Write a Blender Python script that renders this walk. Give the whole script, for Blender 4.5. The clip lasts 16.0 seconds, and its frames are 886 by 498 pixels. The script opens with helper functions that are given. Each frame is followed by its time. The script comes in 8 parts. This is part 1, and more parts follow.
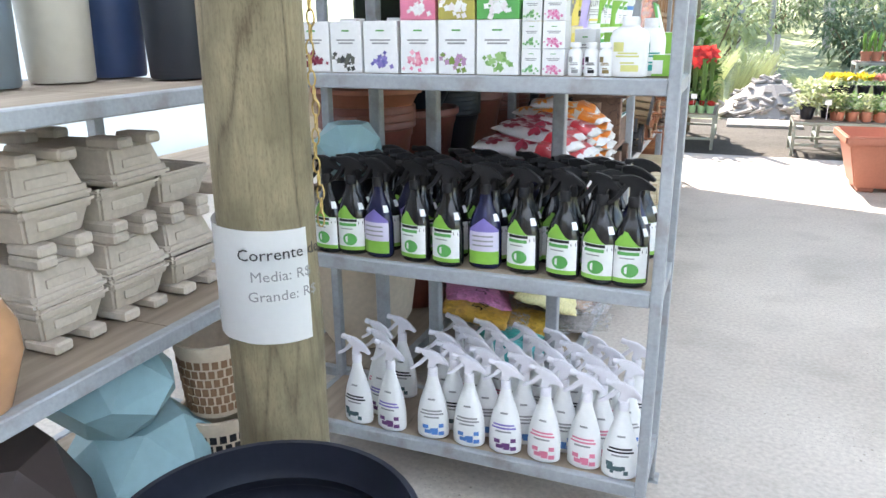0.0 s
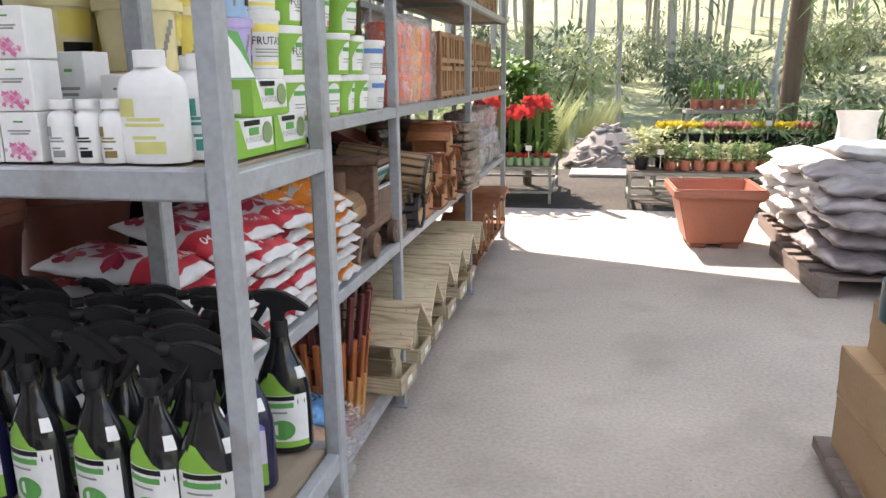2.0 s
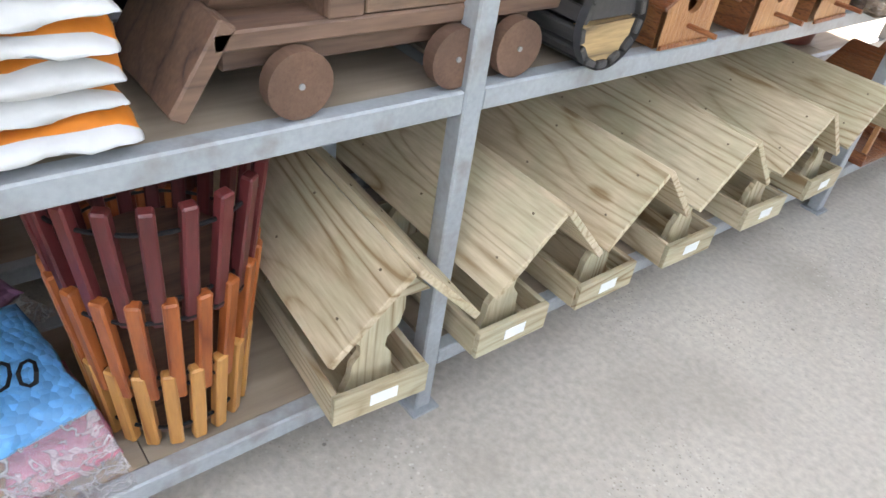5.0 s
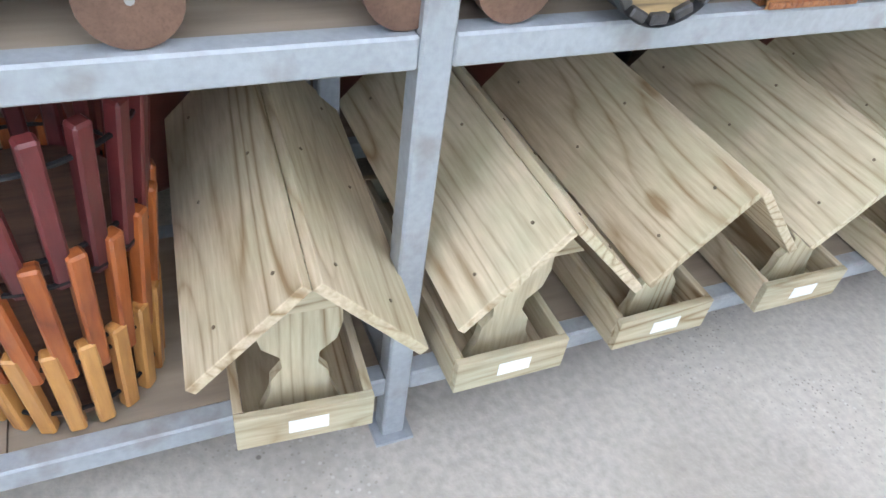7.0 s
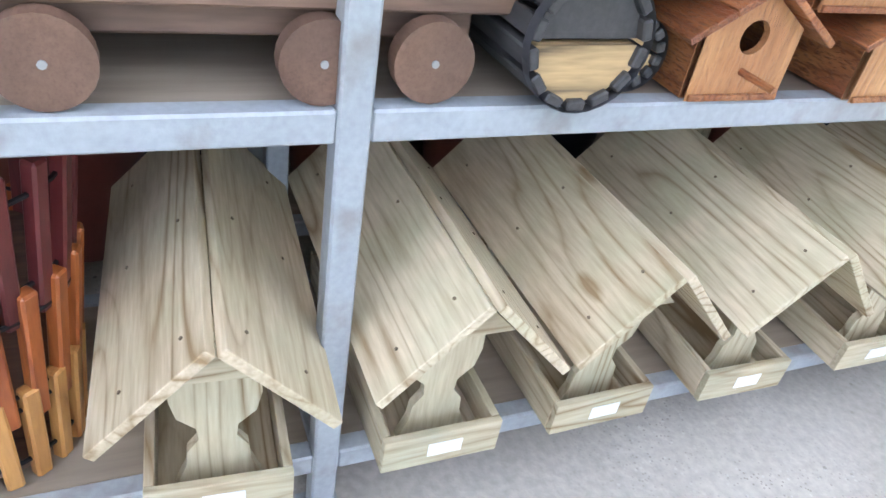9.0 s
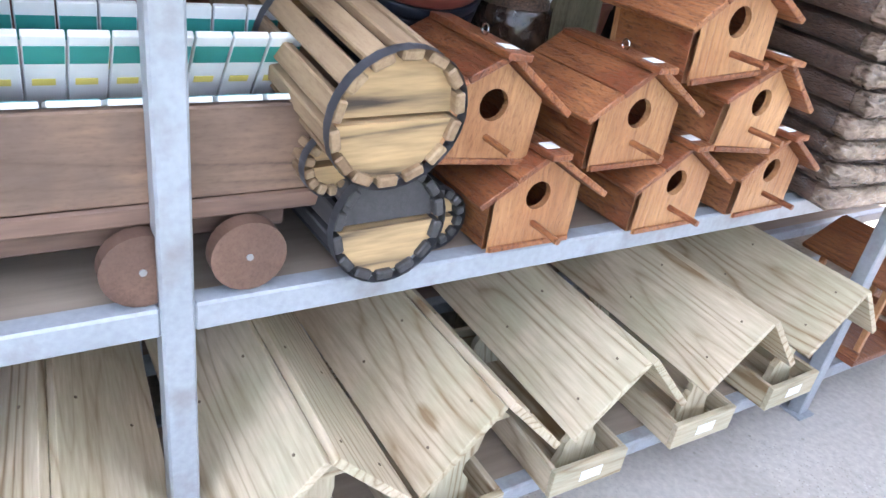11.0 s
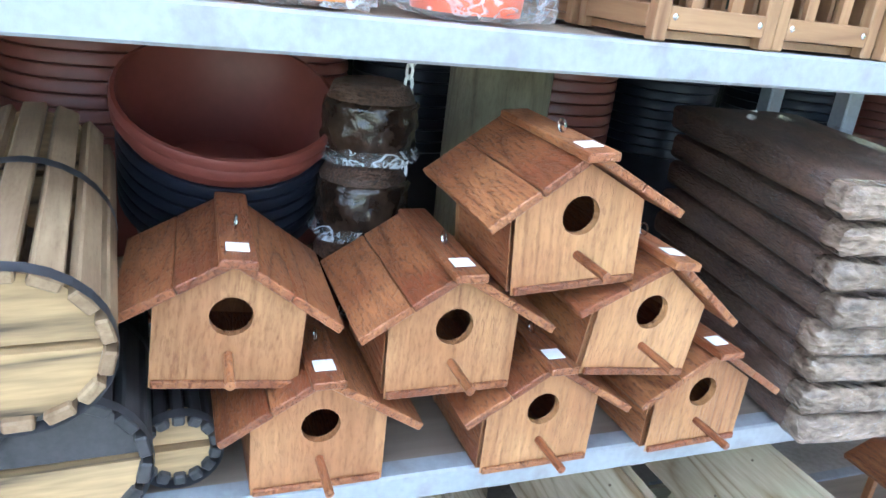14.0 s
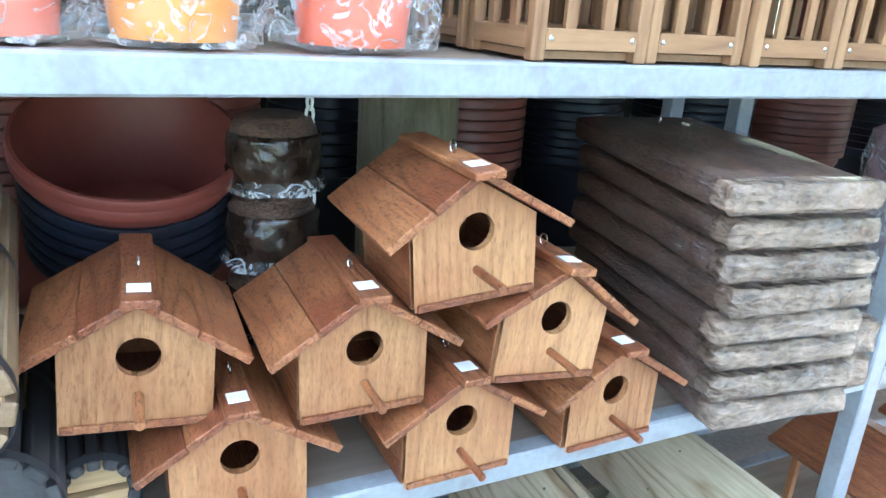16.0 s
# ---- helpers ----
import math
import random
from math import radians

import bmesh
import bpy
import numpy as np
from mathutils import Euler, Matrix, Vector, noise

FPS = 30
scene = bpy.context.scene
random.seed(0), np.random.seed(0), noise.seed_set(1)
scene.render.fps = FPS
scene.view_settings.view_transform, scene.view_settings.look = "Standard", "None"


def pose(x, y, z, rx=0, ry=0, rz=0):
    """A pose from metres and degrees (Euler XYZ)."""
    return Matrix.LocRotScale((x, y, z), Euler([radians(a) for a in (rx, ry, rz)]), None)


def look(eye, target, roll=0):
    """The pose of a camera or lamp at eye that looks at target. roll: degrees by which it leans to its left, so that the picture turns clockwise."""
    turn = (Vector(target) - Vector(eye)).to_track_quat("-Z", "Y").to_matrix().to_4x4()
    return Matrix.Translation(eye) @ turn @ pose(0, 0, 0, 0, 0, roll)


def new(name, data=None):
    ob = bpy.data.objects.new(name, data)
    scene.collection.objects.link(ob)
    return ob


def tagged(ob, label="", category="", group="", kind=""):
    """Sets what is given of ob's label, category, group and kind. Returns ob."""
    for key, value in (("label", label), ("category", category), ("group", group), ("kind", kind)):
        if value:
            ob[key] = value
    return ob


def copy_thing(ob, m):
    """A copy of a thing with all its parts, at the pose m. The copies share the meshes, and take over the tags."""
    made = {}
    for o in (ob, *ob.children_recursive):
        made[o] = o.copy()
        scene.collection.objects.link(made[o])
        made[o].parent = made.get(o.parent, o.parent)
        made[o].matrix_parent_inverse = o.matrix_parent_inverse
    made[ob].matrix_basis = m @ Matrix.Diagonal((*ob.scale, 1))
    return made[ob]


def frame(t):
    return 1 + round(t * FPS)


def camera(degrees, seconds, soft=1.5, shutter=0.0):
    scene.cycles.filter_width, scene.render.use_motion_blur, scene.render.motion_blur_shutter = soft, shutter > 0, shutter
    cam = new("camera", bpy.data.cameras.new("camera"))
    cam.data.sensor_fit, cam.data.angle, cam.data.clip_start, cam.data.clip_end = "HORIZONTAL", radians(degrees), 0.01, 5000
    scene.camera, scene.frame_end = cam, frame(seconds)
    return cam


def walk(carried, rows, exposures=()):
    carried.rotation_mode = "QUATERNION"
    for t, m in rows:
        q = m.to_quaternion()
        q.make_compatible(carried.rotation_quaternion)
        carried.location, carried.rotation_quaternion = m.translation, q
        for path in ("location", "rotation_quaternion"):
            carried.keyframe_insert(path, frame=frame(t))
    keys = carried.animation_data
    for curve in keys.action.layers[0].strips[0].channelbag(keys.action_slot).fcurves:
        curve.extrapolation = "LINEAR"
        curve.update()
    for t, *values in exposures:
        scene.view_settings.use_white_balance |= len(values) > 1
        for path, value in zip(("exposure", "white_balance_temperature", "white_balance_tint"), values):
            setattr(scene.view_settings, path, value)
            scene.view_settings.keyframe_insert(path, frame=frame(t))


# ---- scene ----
EXPOSURES = [(0, 2.05, 6600, 13), (0.7, 1.65, 6700, 14), (1.5, 1.33, 6950, 15), (2.5, 1.35, 7300, 24), (3.2, 1.5, 7300, 22), (4.0, 1.85, 7200, 20), (5.2, 2.15, 7000, 14), (8.0, 2.4, 6400, 14), (11.0, 2.6, 6100, 20), (12.0, 2.42, 5950, 20), (12.5, 2.76, 5820, 18), (13.0, 2.84, 5700, 15), (16, 2.82, 5420, 5)]
cam = camera(63.1, 16.0)
PATH = [
    (0, (0.423, 1.609, 1.262), (-0.288, 3.383, 0.67), -0.5),
    (0.5, (0.574, 1.724, 1.237), (0.126, 3.556, 0.572), 0.4),
    (1, (0.65, 1.912, 1.23), (0.462, 3.821, 0.664), 0.5),
    (1.5, (0.697, 2.183, 1.238), (0.604, 4.091, 0.647), -1.0),
    (2, (0.696, 2.521, 1.245), (0.284, 4.421, 0.777), -0.8),
    (2.5, (0.658, 2.88, 1.25), (0.038, 4.74, 0.853), 1.5),
    (3, (0.69, 3.163, 1.233), (-0.116, 4.907, 0.678), 0.7),
    (3.5, (0.69, 3.468, 1.165), (-0.367, 4.955, 0.346), 3.2),
    (4, (0.649, 3.804, 1.141), (-0.372, 5.214, 0.156), 3.4),
    (4.5, (0.681, 4.101, 1.111), (-0.458, 5.365, 0.06), 6.8),
    (5, (0.67, 4.381, 1.058), (-0.512, 5.479, -0.125), 9.3),
    (5.2, (0.641, 4.474, 1.041), (-0.563, 5.503, -0.18), 10.4),
    (7.3, (0.571, 4.764, 0.952), (-0.771, 5.425, -0.376), 8.2),
    (7.5, (0.576, 4.775, 0.952), (-0.778, 5.416, -0.372), 8.0),
    (8, (0.585, 4.812, 0.916), (-0.816, 5.502, -0.333), 9.7),
    (8.2, (0.591, 4.817, 0.919), (-0.844, 5.512, -0.288), 9.3),
    (10.3, (0.634, 4.839, 1.020), (-0.847, 5.672, -0.036), 11.4),
    (10.5, (0.638, 4.846, 1.028), (-0.844, 5.709, 0.000), 11.4),
    (11, (0.656, 4.883, 1.114), (-0.782, 5.886, 0.153), 9.3),
    (11.5, (0.694, 4.945, 1.149), (-0.659, 6.237, 0.44), 7.7),
    (12, (0.616, 5.071, 1.159), (-0.765, 6.331, 0.449), 5.4),
    (12.5, (0.535, 5.208, 1.171), (-0.955, 6.327, 0.445), 5.0),
    (13, (0.562, 5.298, 1.186), (-1.133, 6.108, 0.499), 6.9),
    (13.5, (0.591, 5.329, 1.189), (-1.142, 6.042, 0.491), 7.0),
    (14, (0.612, 5.344, 1.18), (-1.12, 6.045, 0.465), 6.7),
    (14.5, (0.622, 5.342, 1.179), (-1.126, 6.014, 0.477), 6.0),
    (15, (0.626, 5.343, 1.184), (-1.119, 6.034, 0.494), 6.1),
    (15.5, (0.641, 5.362, 1.187), (-1.09, 6.108, 0.52), 4.9),
    (16, (0.649, 5.379, 1.196), (-1.046, 6.212, 0.538), 3.8),
]
walk(cam, [(t, look(eye, target, roll)) for t, eye, target, roll in PATH], exposures=EXPOSURES)

# ---- world and sun ----
SUN_FROM = Vector((-0.46, 0.89, 1.02)).normalized()
world = bpy.data.worlds.new("sky")
scene.world = world
world.use_nodes = True
wn = world.node_tree
sky = wn.nodes.new("ShaderNodeTexSky")
sky.sky_type, sky.sun_disc = "NISHITA", False
sky.sun_elevation = math.asin(SUN_FROM.z)
sky.sun_rotation = math.atan2(SUN_FROM.x, SUN_FROM.y)
wn.links.new(sky.outputs[0], wn.nodes["Background"].inputs[0])
wn.nodes["Background"].inputs[1].default_value = 0.15
sun = new("sun", bpy.data.lights.new("sun", "SUN"))
sun.data.energy, sun.data.angle, sun.data.color = 5.0, radians(0.6), (1.0, 0.94, 0.85)
sun.matrix_world = look(SUN_FROM * 30, (0, 0, 0))


# ---- materials ----
def material(name, base, rough=0.6, metal=0.0, vary=0.12, grain=60.0, blot=4.0, bump=0.15, stretch=(1, 1, 1), rnd=0.0,
             dark=None, dark_amount=0.0, transmission=0.0, alpha=1.0, coat=0.0, bump_dist=0.004, punch=0.14):
    """A surface with fine grain, larger blotches, relief and a shift of tone from piece to piece."""
    m = bpy.data.materials.new(name)
    m.use_nodes = True
    t, n, l = m.node_tree, m.node_tree.nodes, m.node_tree.links
    b = n["Principled BSDF"]
    co = n.new("ShaderNodeTexCoord")
    info = n.new("ShaderNodeObjectInfo")
    shift = n.new("ShaderNodeVectorMath")
    shift.operation = "MULTIPLY_ADD"
    l.new(info.outputs["Random"], shift.inputs[0])
    shift.inputs[1].default_value = (37.0, 19.0, 23.0) if rnd else (0, 0, 0)
    l.new(co.outputs["Object"], shift.inputs[2])
    mp = n.new("ShaderNodeMapping")
    mp.inputs["Scale"].default_value = stretch
    l.new(shift.outputs[0], mp.inputs[0])
    fine = n.new("ShaderNodeTexNoise")
    fine.inputs["Scale"].default_value, fine.inputs["Detail"].default_value = grain, 4
    big = n.new("ShaderNodeTexNoise")
    big.inputs["Scale"].default_value, big.inputs["Detail"].default_value = blot, 3
    l.new(mp.outputs[0], fine.inputs[0]), l.new(mp.outputs[0], big.inputs[0])
    tot = n.new("ShaderNodeMath")
    tot.operation = "ADD"
    l.new(fine.outputs[0], tot.inputs[0]), l.new(big.outputs[0], tot.inputs[1])
    last = tot
    if rnd:
        r2 = n.new("ShaderNodeMath")
        r2.operation = "MULTIPLY_ADD"
        l.new(info.outputs["Random"], r2.inputs[0])
        r2.inputs[1].default_value = rnd
        l.new(tot.outputs[0], r2.inputs[2])
        last = r2
    ramp = n.new("ShaderNodeMapRange")
    ramp.inputs[1].default_value, ramp.inputs[2].default_value = 0.55 + punch, 1.45 - punch + rnd
    l.new(last.outputs[0], ramp.inputs[0])
    mix = n.new("ShaderNodeMix")
    mix.data_type = "RGBA"
    mix.inputs[6].default_value = (*[c * (1 - vary) for c in base], 1)
    mix.inputs[7].default_value = (*[min(1, c * (1 + vary)) for c in base], 1)
    l.new(ramp.outputs[0], mix.inputs[0])
    out = mix.outputs[2]
    if dark is not None:
        st = n.new("ShaderNodeTexNoise")
        st.inputs["Scale"].default_value, st.inputs["Detail"].default_value = blot * 2.3, 6
        l.new(mp.outputs[0], st.inputs[0])
        sr = n.new("ShaderNodeMapRange")
        sr.inputs[1].default_value, sr.inputs[2].default_value, sr.inputs[4].default_value = 0.52, 0.72, dark_amount
        l.new(st.outputs[0], sr.inputs[0])
        m2 = n.new("ShaderNodeMix")
        m2.data_type = "RGBA"
        l.new(sr.outputs[0], m2.inputs[0]), l.new(out, m2.inputs[6])
        m2.inputs[7].default_value = (*dark, 1)
        out = m2.outputs[2]
    l.new(out, b.inputs["Base Color"])
    b.inputs["Roughness"].default_value, b.inputs["Metallic"].default_value = rough, metal
    b.inputs["Transmission Weight"].default_value, b.inputs["Alpha"].default_value = transmission, alpha
    b.inputs["Coat Weight"].default_value = coat
    if bump:
        bp = n.new("ShaderNodeBump")
        bp.inputs["Strength"].default_value, bp.inputs["Distance"].default_value = bump, bump_dist
        l.new(last.outputs[0], bp.inputs["Height"]), l.new(bp.outputs[0], b.inputs["Normal"])
    return m


def wood(name, light, dark, axis=0, rings=26.0, rough=0.6, rnd=0.25, bump=0.2, contrast=1.0, knots=0.0, tint=None, rough_grain=0.0):
    """Sawn timber with growth bands along one local axis."""
    m = bpy.data.materials.new(name)
    m.use_nodes = True
    n, l = m.node_tree.nodes, m.node_tree.links
    b = n["Principled BSDF"]
    co, info = n.new("ShaderNodeTexCoord"), n.new("ShaderNodeObjectInfo")
    shift = n.new("ShaderNodeVectorMath")
    shift.operation = "MULTIPLY_ADD"
    l.new(info.outputs["Random"], shift.inputs[0])
    shift.inputs[1].default_value = (11.0, 7.0, 5.0)
    l.new(co.outputs["Object"], shift.inputs[2])
    mp = n.new("ShaderNodeMapping")
    sc = [1.0, 1.0, 1.0]
    sc[axis] = 0.10
    mp.inputs["Scale"].default_value = sc
    l.new(shift.outputs[0], mp.inputs[0])
    bend = n.new("ShaderNodeTexNoise")
    bend.inputs["Scale"].default_value, bend.inputs["Detail"].default_value = 5.0, 2
    l.new(mp.outputs[0], bend.inputs[0])
    ring = n.new("ShaderNodeMath")
    ring.operation = "MULTIPLY"
    ring.inputs[1].default_value = rings
    l.new(bend.outputs[0], ring.inputs[0])
    sn = n.new("ShaderNodeMath")
    sn.operation = "PINGPONG"
    sn.inputs[1].default_value = 1.0
    l.new(ring.outputs[0], sn.inputs[0])
    pw = n.new("ShaderNodeMath")
    pw.operation = "POWER"
    pw.inputs[1].default_value = 4.0
    l.new(sn.outputs[0], pw.inputs[0])
    fib = n.new("ShaderNodeTexNoise")
    fib.inputs["Scale"].default_value, fib.inputs["Detail"].default_value = 160.0, 3
    l.new(mp.outputs[0], fib.inputs[0])
    ad = n.new("ShaderNodeMath")
    ad.operation = "MULTIPLY_ADD"
    ad.inputs[1].default_value = 0.55 * contrast
    pat = n.new("ShaderNodeTexNoise")
    pat.inputs["Scale"].default_value, pat.inputs["Detail"].default_value = 7.0, 2
    l.new(mp.outputs[0], pat.inputs[0])
    pr = n.new("ShaderNodeMapRange")
    pr.inputs[1].default_value, pr.inputs[2].default_value, pr.inputs[3].default_value, pr.inputs[4].default_value = 0.35, 0.65, 0.25, 1.3
    l.new(pat.outputs[0], pr.inputs[0])
    pm = n.new("ShaderNodeMath")
    pm.operation = "MULTIPLY"
    l.new(pw.outputs[0], pm.inputs[0]), l.new(pr.outputs[0], pm.inputs[1])
    l.new(pm.outputs[0], ad.inputs[0])
    fs = n.new("ShaderNodeMath")
    fs.operation = "MULTIPLY_ADD"
    fs.inputs[1].default_value, fs.inputs[2].default_value = 0.9, -0.28
    l.new(fib.outputs[0], fs.inputs[0]), l.new(fs.outputs[0], ad.inputs[2])
    if knots:
        vo = n.new("ShaderNodeTexVoronoi")
        vo.inputs["Scale"].default_value = knots
        mk = n.new("ShaderNodeMapping")
        ks = [1.0, 1.0, 1.0]
        ks[axis] = 0.45
        mk.inputs["Scale"].default_value = ks
        l.new(shift.outputs[0], mk.inputs[0]), l.new(mk.outputs[0], vo.inputs[0])
        kr = n.new("ShaderNodeMapRange")
        kr.inputs[1].default_value, kr.inputs[2].default_value = 0.05, 0.11
        kr.inputs[3].default_value, kr.inputs[4].default_value = 0.55, 0.0
        l.new(vo.outputs["Distance"], kr.inputs[0])
        ak = n.new("ShaderNodeMath")
        ak.operation = "ADD"
        l.new(ad.outputs[0], ak.inputs[0]), l.new(kr.outputs[0], ak.inputs[1])
        ad = ak
    if rough_grain:
        rn = n.new("ShaderNodeTexNoise")
        rn.inputs["Scale"].default_value, rn.inputs["Detail"].default_value = 330.0, 4
        ms = n.new("ShaderNodeMapping")
        fs2 = [1.0, 1.0, 1.0]
        fs2[axis] = 0.30
        ms.inputs["Scale"].default_value = fs2
        l.new(shift.outputs[0], ms.inputs[0]), l.new(ms.outputs[0], rn.inputs[0])
        rq = n.new("ShaderNodeMapRange")
        rq.inputs[1].default_value, rq.inputs[2].default_value, rq.inputs[4].default_value = 0.48, 0.75, rough_grain
        l.new(rn.outputs[0], rq.inputs[0])
        ra = n.new("ShaderNodeMath")
        ra.operation = "ADD"
        l.new(ad.outputs[0], ra.inputs[0]), l.new(rq.outputs[0], ra.inputs[1])
        ad = ra
    rr = n.new("ShaderNodeMath")
    rr.operation = "MULTIPLY_ADD"
    rr.inputs[1].default_value = rnd
    l.new(info.outputs["Random"], rr.inputs[0]), l.new(ad.outputs[0], rr.inputs[2])
    mix = n.new("ShaderNodeMix")
    mix.data_type, mix.clamp_factor = "RGBA", True
    mix.inputs[6].default_value, mix.inputs[7].default_value = (*light, 1), (*dark, 1)
    l.new(rr.outputs[0], mix.inputs[0])
    if tint:
        tn = n.new("ShaderNodeTexNoise")
        tn.inputs["Scale"].default_value, tn.inputs["Detail"].default_value = 9.0, 3
        l.new(shift.outputs[0], tn.inputs[0])
        tm = n.new("ShaderNodeMapRange")
        tm.inputs[1].default_value, tm.inputs[2].default_value = 0.38, 0.66
        l.new(tn.outputs[0], tm.inputs[0])
        t2 = n.new("ShaderNodeMix")
        t2.data_type = "RGBA"
        l.new(tm.outputs[0], t2.inputs[0])
        t2.inputs[6].default_value, t2.inputs[7].default_value = (*light, 1), (*tint, 1)
        l.new(t2.outputs[2], mix.inputs[6])
    l.new(mix.outputs[2], b.inputs["Base Color"])
    b.inputs["Roughness"].default_value = rough
    bp = n.new("ShaderNodeBump")
    bp.invert = True
    bp.inputs["Strength"].default_value, bp.inputs["Distance"].default_value = bump, 0.002
    l.new(ad.outputs[0], bp.inputs["Height"]), l.new(bp.outputs[0], b.inputs["Normal"])
    return m


STEEL = material("grey_painted_steel", (0.33, 0.35, 0.37), 0.4, 0.0, 0.12, 110, 7, 0.12, dark=(0.17, 0.12, 0.085), dark_amount=0.45)
BOARD = material("shelf_board", (0.34, 0.27, 0.20), 0.75, 0, 0.25, 45, 5, 0.2, stretch=(1, 0.12, 1), dark=(0.16, 0.12, 0.09), dark_amount=0.5)
CONCRETE = material("concrete_floor", (0.49, 0.442, 0.388), 0.85, 0, 0.2, 60, 1.1, 0.5, dark=(0.30, 0.265, 0.225), dark_amount=0.5)
cn, cl = CONCRETE.node_tree.nodes, CONCRETE.node_tree.links
cb_ = cn["Principled BSDF"]
c_in = cb_.inputs["Base Color"].links[0].from_socket
c_co = cn.new("ShaderNodeTexCoord")
for c_scale, c_lo, c_hi, c_amount, c_col in ((17.0, 0.05, 0.085, 0.8, (0.10, 0.085, 0.07)), (60.0, 0.10, 0.22, 0.6, (0.66, 0.63, 0.58)), (95.0, 0.10, 0.26, 0.6, (0.19, 0.17, 0.145))):
    c_v, c_r, c_m, c_n = cn.new("ShaderNodeTexVoronoi"), cn.new("ShaderNodeMapRange"), cn.new("ShaderNodeMix"), cn.new("ShaderNodeTexNoise")
    c_v.inputs["Scale"].default_value, c_n.inputs["Scale"].default_value = c_scale, 2.2
    c_q = cn.new("ShaderNodeMapRange")
    c_q.inputs[1].default_value, c_q.inputs[2].default_value = 0.45, 0.62
    c_r.inputs[1].default_value, c_r.inputs[2].default_value, c_r.inputs[3].default_value, c_r.inputs[4].default_value = c_lo, c_hi, c_amount, 0.0
    c_x = cn.new("ShaderNodeMath")
    c_x.operation = "MULTIPLY"
    cl.new(c_co.outputs["Object"], c_v.inputs[0]), cl.new(c_co.outputs["Object"], c_n.inputs[0])
    cl.new(c_v.outputs["Distance"], c_r.inputs[0]), cl.new(c_n.outputs[0], c_q.inputs[0])
    cl.new(c_r.outputs[0], c_x.inputs[0]), cl.new(c_q.outputs[0], c_x.inputs[1])
    c_m.data_type = "RGBA"
    cl.new(c_x.outputs[0], c_m.inputs[0]), cl.new(c_in, c_m.inputs[6])
    c_m.inputs[7].default_value = (*c_col, 1)
    c_in = c_m.outputs[2]
cl.new(c_in, cb_.inputs["Base Color"])
# Gravel base is lowered so that its colour carries the shade of trees.
SOIL = material("dark_gravel", (0.055, 0.047, 0.038), 0.95, 0, 0.5, 30, 1.2, 0.6, bump_dist=0.02)
GRASS = material("grass_ground", (0.30, 0.33, 0.19), 0.95, 0, 0.5, 8, 0.25, 0.5, bump_dist=0.05)
ROOF = material("shade_net", (0.035, 0.05, 0.04), 0.9, 0, 0.2, 60, 2, 0.2)
FILM = bpy.data.materials.new("translucent_roof_film")
FILM.use_nodes = True
fn, fl = FILM.node_tree.nodes, FILM.node_tree.links
fd, ft_, fm, fx = fn.new("ShaderNodeBsdfDiffuse"), fn.new("ShaderNodeBsdfTranslucent"), fn.new("ShaderNodeMixShader"), fn.new("ShaderNodeTexNoise")
fx.inputs["Scale"].default_value = 3.0
fr = fn.new("ShaderNodeMix")
fr.data_type = "RGBA"
fr.inputs[6].default_value, fr.inputs[7].default_value = (0.72, 0.78, 0.84, 1), (0.84, 0.90, 0.95, 1)
fl.new(fx.outputs[0], fr.inputs[0]), fl.new(fr.outputs[2], ft_.inputs[0]), fl.new(fr.outputs[2], fd.inputs[0])
fm.inputs[0].default_value = 0.45
fl.new(fd.outputs[0], fm.inputs[1]), fl.new(ft_.outputs[0], fm.inputs[2]), fl.new(fm.outputs[0], fn["Material Output"].inputs[0])
PINE = wood("treated_pine", (0.72, 0.60, 0.43), (0.29, 0.19, 0.095), 0, 46, 0.55, 0.22, 0.35, 1.2, knots=7.0, tint=(0.58, 0.53, 0.36))
PINE_END = wood("treated_pine_ends", (0.64, 0.55, 0.38), (0.27, 0.18, 0.09), 2, 50, 0.6, 0.18, 0.25, 1.3, tint=(0.55, 0.52, 0.37))
CEDAR = wood("varnished_cedar", (0.50, 0.215, 0.085), (0.16, 0.050, 0.020), 0, 60, 0.38, 0.42, 0.9, 0.9, tint=(0.29, 0.082, 0.034), rough_grain=0.7)
CEDAR_F = wood("varnished_plywood", (0.62, 0.335, 0.15), (0.22, 0.085, 0.032), 2, 34, 0.4, 0.34, 0.7, 0.55, tint=(0.46, 0.21, 0.09), rough_grain=0.36)
DARKWOOD = wood("dark_old_wood", (0.22, 0.128, 0.088), (0.06, 0.035, 0.028), 1, 20, 0.6, 0.25, 0.3)
POLE = wood("treated_log", (0.27, 0.225, 0.135), (0.09, 0.07, 0.04), 2, 30, 0.85, 0.1, 0.6, 0.9, tint=(0.17, 0.145, 0.085), rough_grain=0.35)
CARD = material("cardboard", (0.46, 0.305, 0.175), 0.85, 0, 0.10, 80, 3, 0.08, stretch=(1, 1, 1), rnd=0.2)
TERRA = material("terracotta_plastic", (0.42, 0.16, 0.10), 0.5, 0, 0.08, 60, 3, 0.05)
BROWNPOT = material("brown_plastic", (0.22, 0.068, 0.046), 0.4, 0, 0.12, 40, 3, 0.04)
BLACKPOT = material("black_plastic", (0.012, 0.014, 0.022), 0.35, 0, 0.2, 50, 3, 0.04)


BLACKPOT.node_tree.nodes["Principled BSDF"].inputs["Specular IOR Level"].default_value = 0.3


# ---- building blocks ----
def thing(name, label, category, group="", m=None, kind=""):
    ob = new(name)
    ob.empty_display_size = 0.1
    if m is not None:
        ob.matrix_basis = m
    return tagged(ob, label, category, group, kind)


